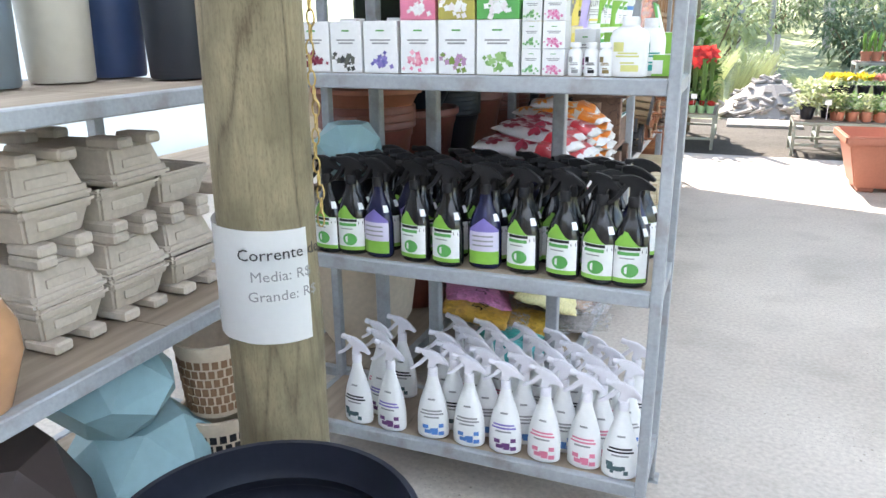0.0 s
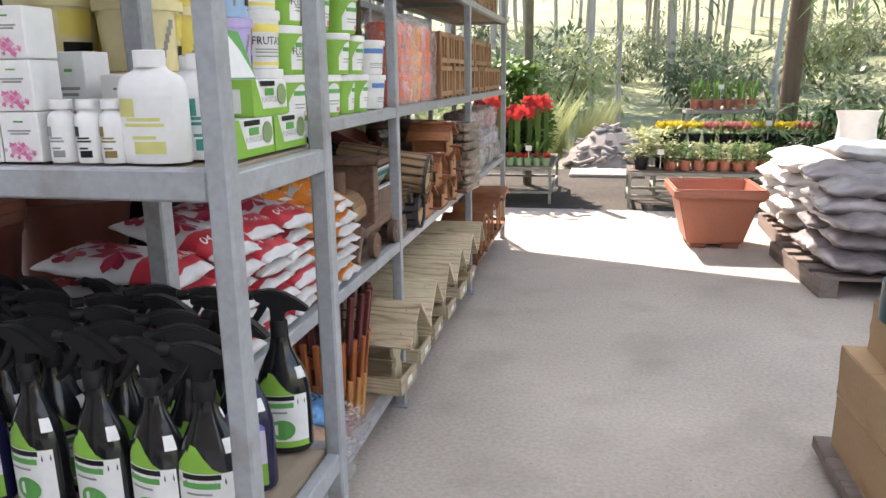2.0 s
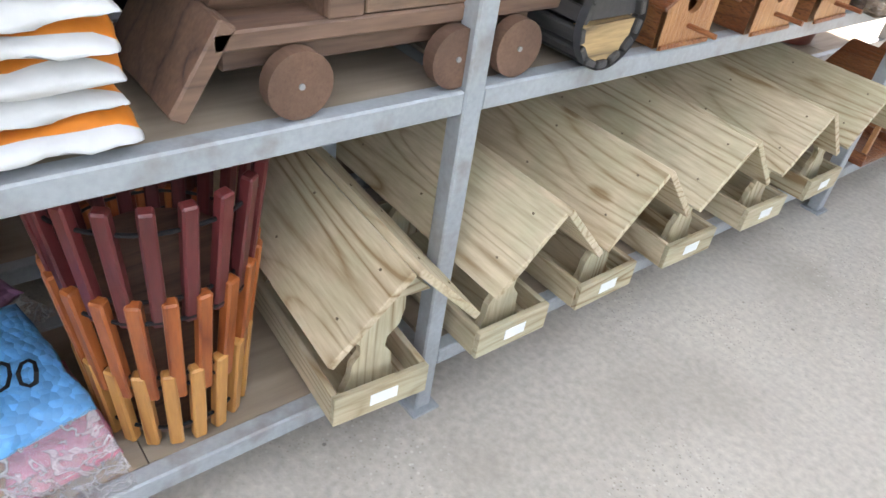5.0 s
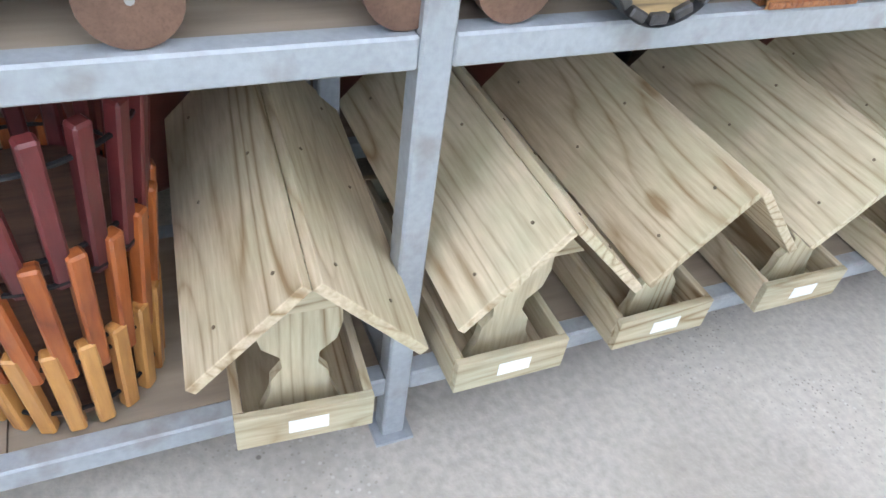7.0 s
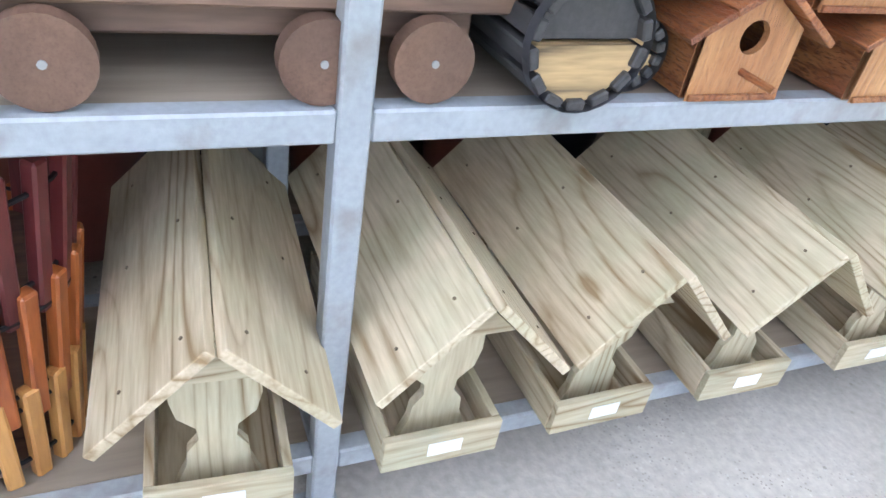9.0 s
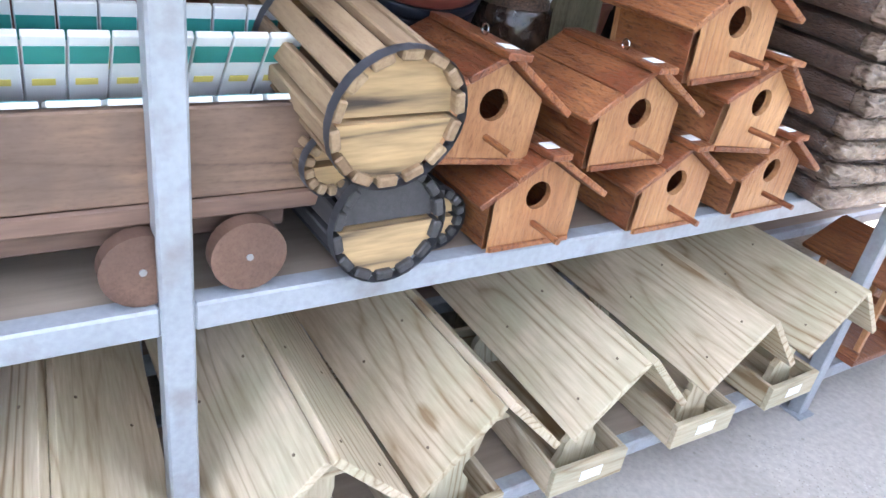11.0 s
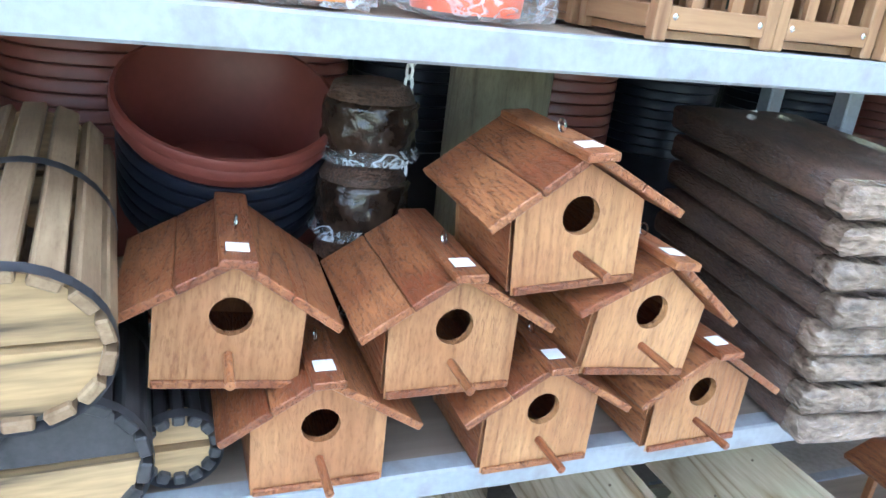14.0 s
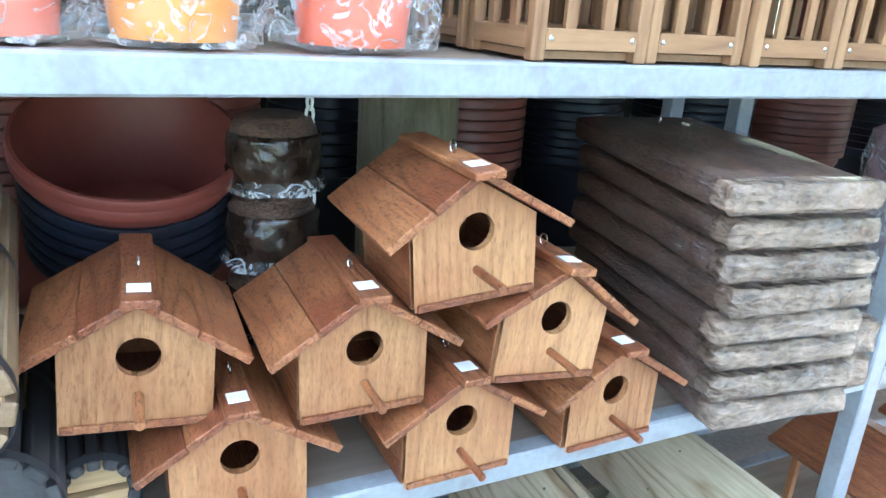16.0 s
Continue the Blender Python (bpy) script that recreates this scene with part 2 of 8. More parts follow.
def link(name, bm, mats, parent=None, label="", smooth=None):
    me = bpy.data.meshes.new(name)
    bm.to_mesh(me)
    bm.free()
    for k in mats if isinstance(mats, (list, tuple)) else [mats]:
        me.materials.append(k)
    if smooth is not None:
        me.shade_smooth()
        if smooth < 180:
            me.set_sharp_from_angle(angle=radians(smooth))
    ob = new(name, me)
    if parent is not None:
        ob.parent = parent
    return tagged(ob, label)


def part(name, bm, mats, parent, label="", smooth=None):
    """Links a bmesh as one mesh object under a thing or a part."""
    return link(name, bm, mats, parent, label, smooth)


def structure(name, bm, mats, label, category, smooth=None):
    return tagged(link(name, bm, mats, None, "", smooth), label, category, "", "structure")


def box(bm, x0, x1, y0, y1, z0, z1, bevel=0.0, m=None, mat=0):
    r = bmesh.ops.create_cube(bm, size=1.0, matrix=Matrix.LocRotScale(((x0 + x1) / 2, (y0 + y1) / 2, (z0 + z1) / 2), None, (x1 - x0, y1 - y0, z1 - z0)))
    vs = r["verts"]
    fs = {f for v in vs for f in v.link_faces}
    for f in fs:
        f.material_index = mat
    if bevel:
        es = list({e for v in vs for e in v.link_edges})
        g = bmesh.ops.bevel(bm, geom=es, offset=bevel, segments=1, affect="EDGES")
        vs = list({v for f in g["faces"] for v in f.verts} | {v for v in vs if v.is_valid})
        for f in g["faces"]:
            f.material_index = mat
    if m is not None:
        bmesh.ops.transform(bm, matrix=m, verts=vs)
    return vs


def solid(*args, **kw):
    bm = bmesh.new()
    box(bm, *args, **kw)
    return bm


def lathe(bm, prof, seg=24, sx=1.0, sy=1.0, m=None, mats=None, wob=None):
    """Turns a profile of (radius, height) round the z axis; closed where the radius is nil."""
    rows = []
    for r, z in prof:
        if r < 1e-6:
            rows.append([bm.verts.new((0, 0, z))])
        else:
            rows.append([bm.verts.new((r * sx * math.cos(a), r * sy * math.sin(a), z)) for a in [2 * math.pi * k / seg for k in range(seg)]])
    for i in range(len(rows) - 1):
        a, b = rows[i], rows[i + 1]
        for k in range(seg):
            j = (k + 1) % seg
            q = [a[k] if len(a) > 1 else a[0], a[j] if len(a) > 1 else None, b[j] if len(b) > 1 else b[0], b[k] if len(b) > 1 else None]
            f = bm.faces.new([v for v in q if v is not None])
            if mats:
                f.material_index = mats[i]
    vs = [v for r in rows for v in r]
    if m is not None:
        bmesh.ops.transform(bm, matrix=m, verts=vs)
    return vs


def rod(bm, a, b, r, seg=8, r2=None):
    a, b = Vector(a), Vector(b)
    q = (b - a).to_track_quat("Z", "Y").to_matrix().to_4x4()
    n = (b - a).length
    return lathe(bm, [(0, 0), (r, 0), (r if r2 is None else r2, n), (0, n)], seg, m=Matrix.Translation(a) @ q)


def tube(bm, pts, r, seg=6):
    """A round bar along a line of points."""
    rings = []
    pts = [Vector(p) for p in pts]
    for i, p in enumerate(pts):
        d = (pts[min(i + 1, len(pts) - 1)] - pts[max(i - 1, 0)]).normalized()
        q = d.to_track_quat("Z", "Y")
        rings.append([bm.verts.new(p + q @ Vector((r * math.cos(2 * math.pi * k / seg), r * math.sin(2 * math.pi * k / seg), 0))) for k in range(seg)])
    for a, b in zip(rings, rings[1:]):
        for k in range(seg):
            bm.faces.new((a[k], a[(k + 1) % seg], b[(k + 1) % seg], b[k]))
    bm.faces.new(rings[0][::-1]), bm.faces.new(rings[-1])


def prism(bm, outline, t0, t1, axis=0, m=None):
    """A flat outline of (a, b) pairs given thickness from t0 to t1 along an axis: 0 gives (t, a, b), 1 gives (a, t, b), 2 gives (a, b, t)."""
    def at(t, a, b):
        return (t, a, b) if axis == 0 else (a, t, b) if axis == 1 else (a, b, t)
    p = [bm.verts.new(at(t0, a, b)) for a, b in outline]
    q = [bm.verts.new(at(t1, a, b)) for a, b in outline]
    bm.faces.new(p), bm.faces.new(q[::-1])
    for k in range(len(p)):
        j = (k + 1) % len(p)
        bm.faces.new((p[j], p[k], q[k], q[j]))
    bmesh.ops.recalc_face_normals(bm, faces=bm.faces)
    if m is not None:
        bmesh.ops.transform(bm, matrix=m, verts=p + q)
    return p + q


# ---- ground, slab, roof ----
def hill(x, y):
    d = max(0.0, y - 15.0)
    s = max(0.0, x - 6.0)
    return -0.03 + 0.012 * d + 0.0022 * d * d * (1 if d < 60 else 60 / d) + 0.01 * s + 0.12 * noise.noise(Vector((x * 0.15, y * 0.15, 0))) * min(1, d / 6)


def build_ground():
    xs = sorted(set([-400, -200, -100, -60, -40] + list(range(-30, 41, 2)) + [50, 70, 110, 200, 400]))
    ys = sorted(set([-400, -150, -60, -20, -8] + list(range(0, 61, 2)) + [70, 85, 110, 150, 250, 400]))
    bm = bmesh.new()
    g = [[bm.verts.new((x, y, hill(x, min(y, 110)))) for x in xs] for y in ys]
    for j in range(len(ys) - 1):
        for i in range(len(xs) - 1):
            f = bm.faces.new((g[j][i], g[j][i + 1], g[j + 1][i + 1], g[j + 1][i]))
    structure("ground", bm, GRASS, "rough green grass rising into a wooded slope", "ground", 180)
    structure("floor", solid(-5, 5.5, -4, 9.35, -0.2, 0.0, bevel=0.01), CONCRETE, "worn grey concrete slab with dusty stains", "floor")
    structure("gravel", solid(-6, 7, 9.352, 12.4, -0.2, -0.012), SOIL, "dark damp gravel bed beside the slab", "gravel")


build_ground()


def roof_sheet(name, mt, label, y0, y1, z0, z1):
    """A sagging sheet over the racks; y1 None ends it along the slanting front edge."""
    bm = bmesh.new()
    nx, ny = 26, 22
    g = []
    for j in range(ny + 1):
        row = []
        for i in range(nx + 1):
            x = -5 + 10.6 * i / nx
            edge = 9.1 - 0.30 * min(3.5, max(-1, x)) if y1 is None else y1
            s = j / ny
            y = y0 + (edge - y0) * s
            z = z0 + (z1 - z0) * s + 0.02 * math.sin(x * 2.1) * s + 0.02 * noise.noise(Vector((x * 1.5, y * 1.5, 0)))
            row.append(bm.verts.new((x, y, z)))
        g.append(row)
    for j in range(ny):
        for i in range(nx):
            bm.faces.new((g[j][i], g[j][i + 1], g[j + 1][i + 1], g[j + 1][i]))
    bmesh.ops.solidify(bm, geom=bm.faces[:], thickness=0.004)
    structure(name, bm, mt, label, "roof", 180)


roof_sheet("ceiling", FILM, "milky translucent plastic film roof", -4.5, 7.2, 2.75, 2.45)
roof_sheet("shade_net", ROOF, "dark green shade net along the roof's edge", 7.0, None, 2.40, 1.97)
structure("wall_west", solid(-5.1, -5.0, -4.5, 9.0, 0.0, 2.8), FILM, "milky plastic film wall closing the side", "wall")
# Added dark sheet: blocks lit floor between the pots and dims the shelves.
structure("wall_net", solid(-1.06, -1.05, 4.35, 6.9, 0.0, 2.0), ROOF, "dark shade net hung behind the pot rack", "wall")
structure("wall_south", solid(-5.0, 5.4, -4.6, -4.5, 0.0, 2.8), BOARD, "plain boarded wall behind", "wall")


# ---- steel racks ----
def rack(label, x_front, x_back, ys, levels, top, group="steel racks", along=1, w=0.035):
    """Posts at every place in ys, front and back, with beams and boards at every level."""
    r = thing("steel_rack", label, "shelf rack", group)
    lo, hi = min(x_front, x_back), max(x_front, x_back)

    def add(name, a0, a1, b0, b1, z0, z1, mat, bev, par=r):
        return part(name, solid(a0, a1, b0, b1, z0, z1, bevel=bev) if along == 1 else solid(b0, b1, a0, a1, z0, z1, bevel=bev), mat, par)
    for y in ys:
        for x in (lo, hi - w):
            p = add("post", x, x + w, y, y + w, 0.006, top, STEEL, 0.003)
            add("foot_plate", x - 0.012, x + w + 0.012, y - 0.012, y + w + 0.012, 0, 0.006, STEEL, 0, p)
        for z in levels:
            add("cross_beam", lo + w, hi - w, y + 0.003, y + w - 0.003, z - 0.038, z - 0.006, STEEL, 0.002)
    for z in levels:
        for a, b in zip(ys, ys[1:]):
            for x in (lo + 0.002, hi - w + 0.002):
                add("beam", x, x + w - 0.004, a + w, b, z - 0.036, z, STEEL, 0.003)
            n = 3
            step = (b - a - w) / n
            for k in range(n):
                add("shelf_board", lo + w - 0.002, hi - w + 0.002, a + w + k * step + 0.001, a + w + (k + 1) * step - 0.001, z - 0.016, z - 0.003, BOARD, 0)
    return r


LOW, MID, UP, TOP = 0.144, 0.655, 1.138, 1.64
rack("grey steel shelf rack along the aisle, loaded", 0.0, -0.41, (3.56, 5.0, 6.5, 8.0), (LOW, MID, UP, TOP), 1.9)
rack("grey steel shelf rack standing back to back with another", -0.56, -0.98, (3.56, 5.0, 6.5, 8.0), (LOW, MID, UP, TOP), 1.9)
rack("grey steel end rack with spray bottles and cartons", 3.212, 3.522, (-0.720, 0.289), (0.160, 0.672, 1.151, 1.6), 1.9, along=0, w=0.027)
rack("grey steel rack with planters on its shelves", -0.65, -1.28, (0.6, 1.9, 3.145), (0.16, 0.64, 1.14), 1.8)

# ---- feeders on the low shelf ----
def bird_feeder(m):
    """A table feeder: tray, two shaped boards and a gabled roof. Its front looks along +x, its base lies at z = 0."""
    f = thing("bird_feeder", "pale treated pine bird feeder with gabled roof and tray", "bird feeder", "pine bird feeders", m)
    hw, x0, x1, h = 0.086, -0.42, 0.0, 0.060
    part("tray_base", solid(x0 + 0.013, x1 - 0.013, -hw + 0.013, hw - 0.013, 0.004, 0.014), PINE, f)
    for s in (-1, 1):
        part("tray_side", solid(x0, x1 - 0.0125, s * hw - (0.012 if s > 0 else 0), s * hw + (0.012 if s < 0 else 0), 0, h, bevel=0.001), PINE, f)
    front = part("tray_front", solid(x1 - 0.012, x1, -hw, hw, 0, h, bevel=0.001), PINE_Y, f)
    part("tray_back", solid(x0 - 0.012, x0, -hw, hw, 0, h, bevel=0.001), PINE_Y, f)
    part("price_sticker", solid(x1 + 0.0005, x1 + 0.0015, -0.022, 0.028, 0.018, 0.042), PAPER, front, "blank white price sticker")
    prof = [(0.052, 0.014), (0.038, 0.05), (0.036, 0.075), (0.022, 0.095), (0.024, 0.115), (0.045, 0.135), (0.052, 0.165), (0.05, 0.21)]
    out = [(-a, b) for a, b in prof] + [(a, b) for a, b in prof[::-1]]
    for x in (-0.055, -0.365):
        bm = bmesh.new()
        prism(bm, out, x, x + 0.014, 0)
        part("scroll_board", bm, PINE_END, f)
    for x in (-0.04, -0.38):
        bm = bmesh.new()
        prism(bm, [(-0.085, 0.205), (0.085, 0.205), (0.0, 0.292)], x, x + 0.013, 0)
        part("gable", bm, PINE_Y, f)
    for s in (-1, 1):
        bm = bmesh.new()
        ang = math.atan2(0.125, 0.118)
        L = 0.172
        box(bm, -0.45, 0.05, 0, L, 0, 0.013, bevel=0.001)
        turn = Matrix.Rotation(math.pi, 4, "Z") @ Matrix.Translation((0.40, 0, 0)) if s < 0 else Matrix.Identity(4)
        bmesh.ops.transform(bm, matrix=Matrix.Translation((0, 0, 0.316)) @ turn @ Matrix.Rotation(-ang, 4, "X"), verts=bm.verts)
        part("roof_board", bm, PINE, f)
    for s in (-1, 1):
        for x in (-0.39, -0.20, 0.005):
            for a in (0.045, 0.135):
                bm = bmesh.new()
                c = Vector((x, s * a * 0.686, 0.316 - a * 0.727 + 0.0195))
                up = Vector((0, s * 0.727, 0.686))
                rod(bm, c - up * 0.004, c + up * 0.0012, 0.0023, 7)
                part("nail", bm, NAIL, f)
    return f


NAIL = material("rusty_nail", (0.20, 0.15, 0.10), 0.6, 0.3, 0.3, 90, 9, 0.0)
PAPER = material("white_paper", (0.88, 0.88, 0.87), 0.8, 0, 0.02, 80, 3, 0.03)
PINE_Y = wood("treated_pine_across", (0.64, 0.55, 0.38), (0.27, 0.18, 0.09), 1, 44, 0.6, 0.18, 0.25, 1.2, tint=(0.55, 0.52, 0.37))
first = bird_feeder(pose(0.055, 4.873, LOW + 0.001, 0, 0, -4))
for y, x, a in ((5.165, 0.048, 0), (5.427, 0.044, 1), (5.706, 0.046, -1), (6.015, 0.045, -1), (6.315, 0.04, 1)):
    copy_thing(first, pose(x, y, LOW + 0.001, 0, 0, a))


# ---- birdhouses ----
def birdhouse(m):
    """A small nest box: front with hole and perch on +x, base at z = 0."""
    h = thing("birdhouse", "varnished reddish wooden birdhouse with perch, stacked", "birdhouse", "varnished birdhouses", m)
    w, wall, apex, d, t = 0.070, 0.088, 0.132, 0.155, 0.010
    bm = bmesh.new()
    hy, hz, hr, n = 0.0, 0.077, 0.0205, 20
    outer = [(-w, 0.0), (w, 0.0), (w, wall), (0, apex), (-w, wall)]
    for x in (0.0, -t):
        ring = [bm.verts.new((x, hy + hr * math.cos(2 * math.pi * k / n), hz + hr * math.sin(2 * math.pi * k / n))) for k in range(n)]
        edge = []
        for k in range(n):
            a = 2 * math.pi * k / n
            dy, dz = math.cos(a), math.sin(a)
            best = 9
            for (ay, az), (by, bz) in zip(outer, outer[1:] + outer[:1]):
                den = dy * (bz - az) - dz * (by - ay)
                if abs(den) > 1e-9:
                    tt = ((ay - hy) * (bz - az) - (az - hz) * (by - ay)) / den
                    ss = ((ay - hy) * dz - (az - hz) * dy) / den
                    if tt > 0 and -1e-6 <= ss <= 1 + 1e-6:
                        best = min(best, tt)
            edge.append(bm.verts.new((x, hy + best * dy, hz + best * dz)))
        corner = [bm.verts.new((x, a, b)) for a, b in outer]
        for k in range(n):
            j = (k + 1) % n
            a0, a1 = 2 * math.pi * k / n, 2 * math.pi * (k + 1) / n
            mid = [c for c in corner if a0 < (math.atan2(c.co.z - hz, c.co.y - hy) % (2 * math.pi)) < a1]
            bm.faces.new([ring[k], edge[k]] + mid + [edge[j], ring[j]])
        if x == 0.0:
            r0 = ring
        else:
            for k in range(n):
                j = (k + 1) % n
                bm.faces.new((r0[k], r0[j], ring[j], ring[k]))
    bmesh.ops.recalc_face_normals(bm, faces=bm.faces)
    front = part("front_board", bm, CEDAR_F, h)
    bm = bmesh.new()
    prism(bm, outer, -d, -d + t, 0)
    part("back_board", bm, CEDAR_F, h)
    for s in (-1, 1):
        part("side_board", solid(-d + t, -t, min(s * w, s * (w - t)), max(s * w, s * (w - t)), 0, wall - 0.003, bevel=0.001), CEDAR, h)
    part("floor_board", solid(-d + t, -t, -w + t, w - t, 0.0, t), CEDAR, h)
    part("base_strip", solid(0.0005, 0.005, -w + 0.002, w - 0.003, 0.001, 0.009, bevel=0.001), CEDAR, h)
    ang = math.atan2(apex - wall, w)
    L = 0.118
    for s in (-1, 1):
        turn = Matrix.Rotation(math.pi, 4, "Z") @ Matrix.Translation((d, 0, 0)) if s < 0 else Matrix.Identity(4)
        place = Matrix.Translation((0, 0, apex + 0.003)) @ turn @ Matrix.Rotation(-ang, 4, "X")
        for a, b in ((0.0, L * 0.5 - 0.001), (L * 0.5, L)):
            bm = bmesh.new()
            box(bm, -d - 0.016, 0.022, a, b, 0, 0.009, bevel=0.0012)
            bmesh.ops.transform(bm, matrix=place, verts=bm.verts)
            part("roof_board", bm, CEDAR, h)
    ridge = part("ridge_board", solid(-d - 0.012, 0.030, -0.017, 0.017, apex + 0.006, apex + 0.015, bevel=0.0015), CEDAR, h)
    bm = bmesh.new()
    rod(bm, (-0.004, 0, 0.036), (0.056, 0, 0.036), 0.0048, 8)
    part("perch", bm, CEDAR, h)
    bm = bmesh.new()
    tube(bm, [(-0.055 + 0.007 * math.cos(a), 0, apex + 0.021 + 0.007 * math.sin(a)) for a in [2 * math.pi * k / 12 for k in range(13)]], 0.0012, 5)
    part("hanging_ring", bm, CHROME, ridge, "small bright wire ring")
    part("price_sticker", solid(-0.011, 0.009, -0.011, 0.010, apex + 0.0155, apex + 0.0162), PAPER, ridge, "white price sticker")
    return h


CHROME = material("bright_steel", (0.6, 0.6, 0.6), 0.25, 1.0, 0.05, 40, 3, 0.0)
nest = birdhouse(pose(-0.004, 5.482, MID + 0.001))
for x, y, z, rx, rz in ((0.011, 5.732, 0.001, 0, 1), (0.016, 5.950, 0.003, 0, 2), (-0.020, 5.388, 0.124, -4.5, -2), (0.013, 5.610, 0.115, 0.5, 0),
                        (0.034, 5.822, 0.129, -6.5, 1), (0.040, 5.721, 0.243, 4.5, 0)):
    copy_thing(nest, pose(x, y, MID + z, rx, 0, rz))


# ---- cartons on dollies, right of the aisle ----
def carton(label, m, sx, sy, sz, seed):
    """A worn cardboard box with folded lid flaps and a seam of tape."""
    c = thing("cardboard_box", label, "cardboard box", "stacked cardboard boxes", m)
    rng = random.Random(seed)
    bm = bmesh.new()
    box(bm, 0, sx, 0, sy, 0, sz - 0.003, bevel=0.003)
    bmesh.ops.subdivide_edges(bm, edges=bm.edges[:], cuts=3, use_grid_fill=True)
    for v in bm.verts:
        v.co += Vector((rng.uniform(-1, 1), rng.uniform(-1, 1), 0)) * 0.0035
    part("body", bm, CARD, c, "", 50)
    for a, b in ((0, sy / 2 - 0.001), (sy / 2 + 0.001, sy)):
        part("flap", solid(0.001, sx - 0.001, a, b, sz - 0.003, sz, bevel=0.001), CARD, c)
    return c


carton("brown cardboard box at the bottom of the stack", pose(1.49, 3.885, 0.077), 0.50, 0.43, 0.125, 1)
carton("brown cardboard box with red fragile print", pose(1.495, 3.88, 0.203), 0.50, 0.43, 0.125, 2)
carton("brown cardboard box under a green edging roll", pose(1.48, 3.885, 0.329), 0.51, 0.43, 0.125, 3)
carton("dented brown cardboard box on a dolly", pose(1.46, 4.36, 0.077), 0.50, 0.48, 0.19, 4)
carton("brown cardboard box with a torn corner", pose(1.455, 4.36, 0.268, 0, 0, 1.5), 0.48, 0.44, 0.16, 5)
carton("brown cardboard box with mirrored red print", pose(1.49, 4.35, 0.429, 0, 0, -2), 0.42, 0.42, 0.155, 6)

# big planter on the aisle
def square_pot(m):
    p = thing("square_planter", "large square terracotta plastic planter on the slab", "planter", "", m)
    bm = bmesh.new()
    rows = []
    for hw, hd, z in ((0.19, 0.19, 0.035), (0.275, 0.275, 0.37), (0.315, 0.315, 0.375), (0.315, 0.315, 0.445), (0.285, 0.285, 0.447), (0.27, 0.27, 0.36), (0.18, 0.18, 0.06)):
        rows.append([bm.verts.new((x, y, z)) for x, y in ((-hw, -hd), (hw, -hd), (hw, hd), (-hw, hd))])
    for a, b in zip(rows, rows[1:]):
        for k in range(4):
            bm.faces.new((a[k], a[(k + 1) % 4], b[(k + 1) % 4], b[k]))
    bm.faces.new(rows[0][::-1]), bm.faces.new(rows[-1])
    bmesh.ops.bevel(bm, geom=bm.edges[:], offset=0.012, segments=2, affect="EDGES")
    part("body", bm, TERRA, p, "", 40)
    for x in (-0.11, 0.11):
        for y in (-0.11, 0.11):
            part("foot", solid(x - 0.06, x + 0.06, y - 0.06, y + 0.06, 0, 0.036, bevel=0.008), TERRA, p)
    return p


square_pot(pose(1.53, 8.07, 0.0, 0, 0, 2))

# ---- lettering and labels ----
def letters(text, size):
    """The outline letters of a word as a flat mesh, centred on its origin in the xy plane."""
    cu = bpy.data.curves.new("letters", "FONT")
    cu.body, cu.size, cu.align_x, cu.align_y, cu.resolution_u = text, size, "CENTER", "CENTER", 2
    ob = bpy.data.objects.new("letters", cu)
    me = bpy.data.meshes.new_from_object(ob)
    bm = bmesh.new()
    bm.from_mesh(me)
    bpy.data.objects.remove(ob)
    bpy.data.curves.remove(cu)
    return bm


def lettering(text, size, m, mat, parent, bend=None, name="lettering"):
    """Letters as a part; m carries the xy plane to its place; bend may move each point onto a curved skin."""
    bm = letters(text, size)
    bmesh.ops.transform(bm, matrix=m, verts=bm.verts)
    if bend:
        for v in bm.verts:
            v.co = bend(v.co)
    return part(name, bm, mat, parent)


def plain(name, c, rough=0.45, vary=0.05, **kw):
    return material(name, c, rough, 0, vary, kw.pop("grain", 70), kw.pop("blot", 6), kw.pop("bump", 0.03), **kw)


WHITE = plain("white_plastic", (0.78, 0.78, 0.77), 0.35)
CREAM = plain("cream_print", (0.75, 0.70, 0.52), 0.5)
GREEN = plain("lime_print", (0.22, 0.46, 0.06), 0.45)
TEAL = plain("teal_print", (0.03, 0.28, 0.24), 0.45)
LEAFGREEN = plain("green_print", (0.10, 0.36, 0.09), 0.45)
PURPLE = plain("purple_print", (0.20, 0.16, 0.46), 0.45)
LILAC = plain("lilac_plastic", (0.50, 0.42, 0.74), 0.4)
YELLOW = plain("yellow_plastic", (0.80, 0.66, 0.16), 0.4)
BUTTER = plain("pale_yellow_plastic", (0.78, 0.68, 0.38), 0.4)
PINK = plain("pink_print", (0.68, 0.20, 0.30), 0.45)
RED = plain("red_print", (0.55, 0.03, 0.05), 0.4)
BLUE = plain("blue_print", (0.08, 0.22, 0.55), 0.45)
BLACK = plain("black_print", (0.015, 0.015, 0.017), 0.45)
BLACK.node_tree.nodes["Principled BSDF"].inputs["Specular IOR Level"].default_value = 0.22
GREY = plain("grey_print", (0.28, 0.28, 0.28), 0.5)
DARKRED = plain("crimson_print", (0.28, 0.02, 0.05), 0.45)
ORANGE = plain("orange_print", (0.75, 0.27, 0.03), 0.4)


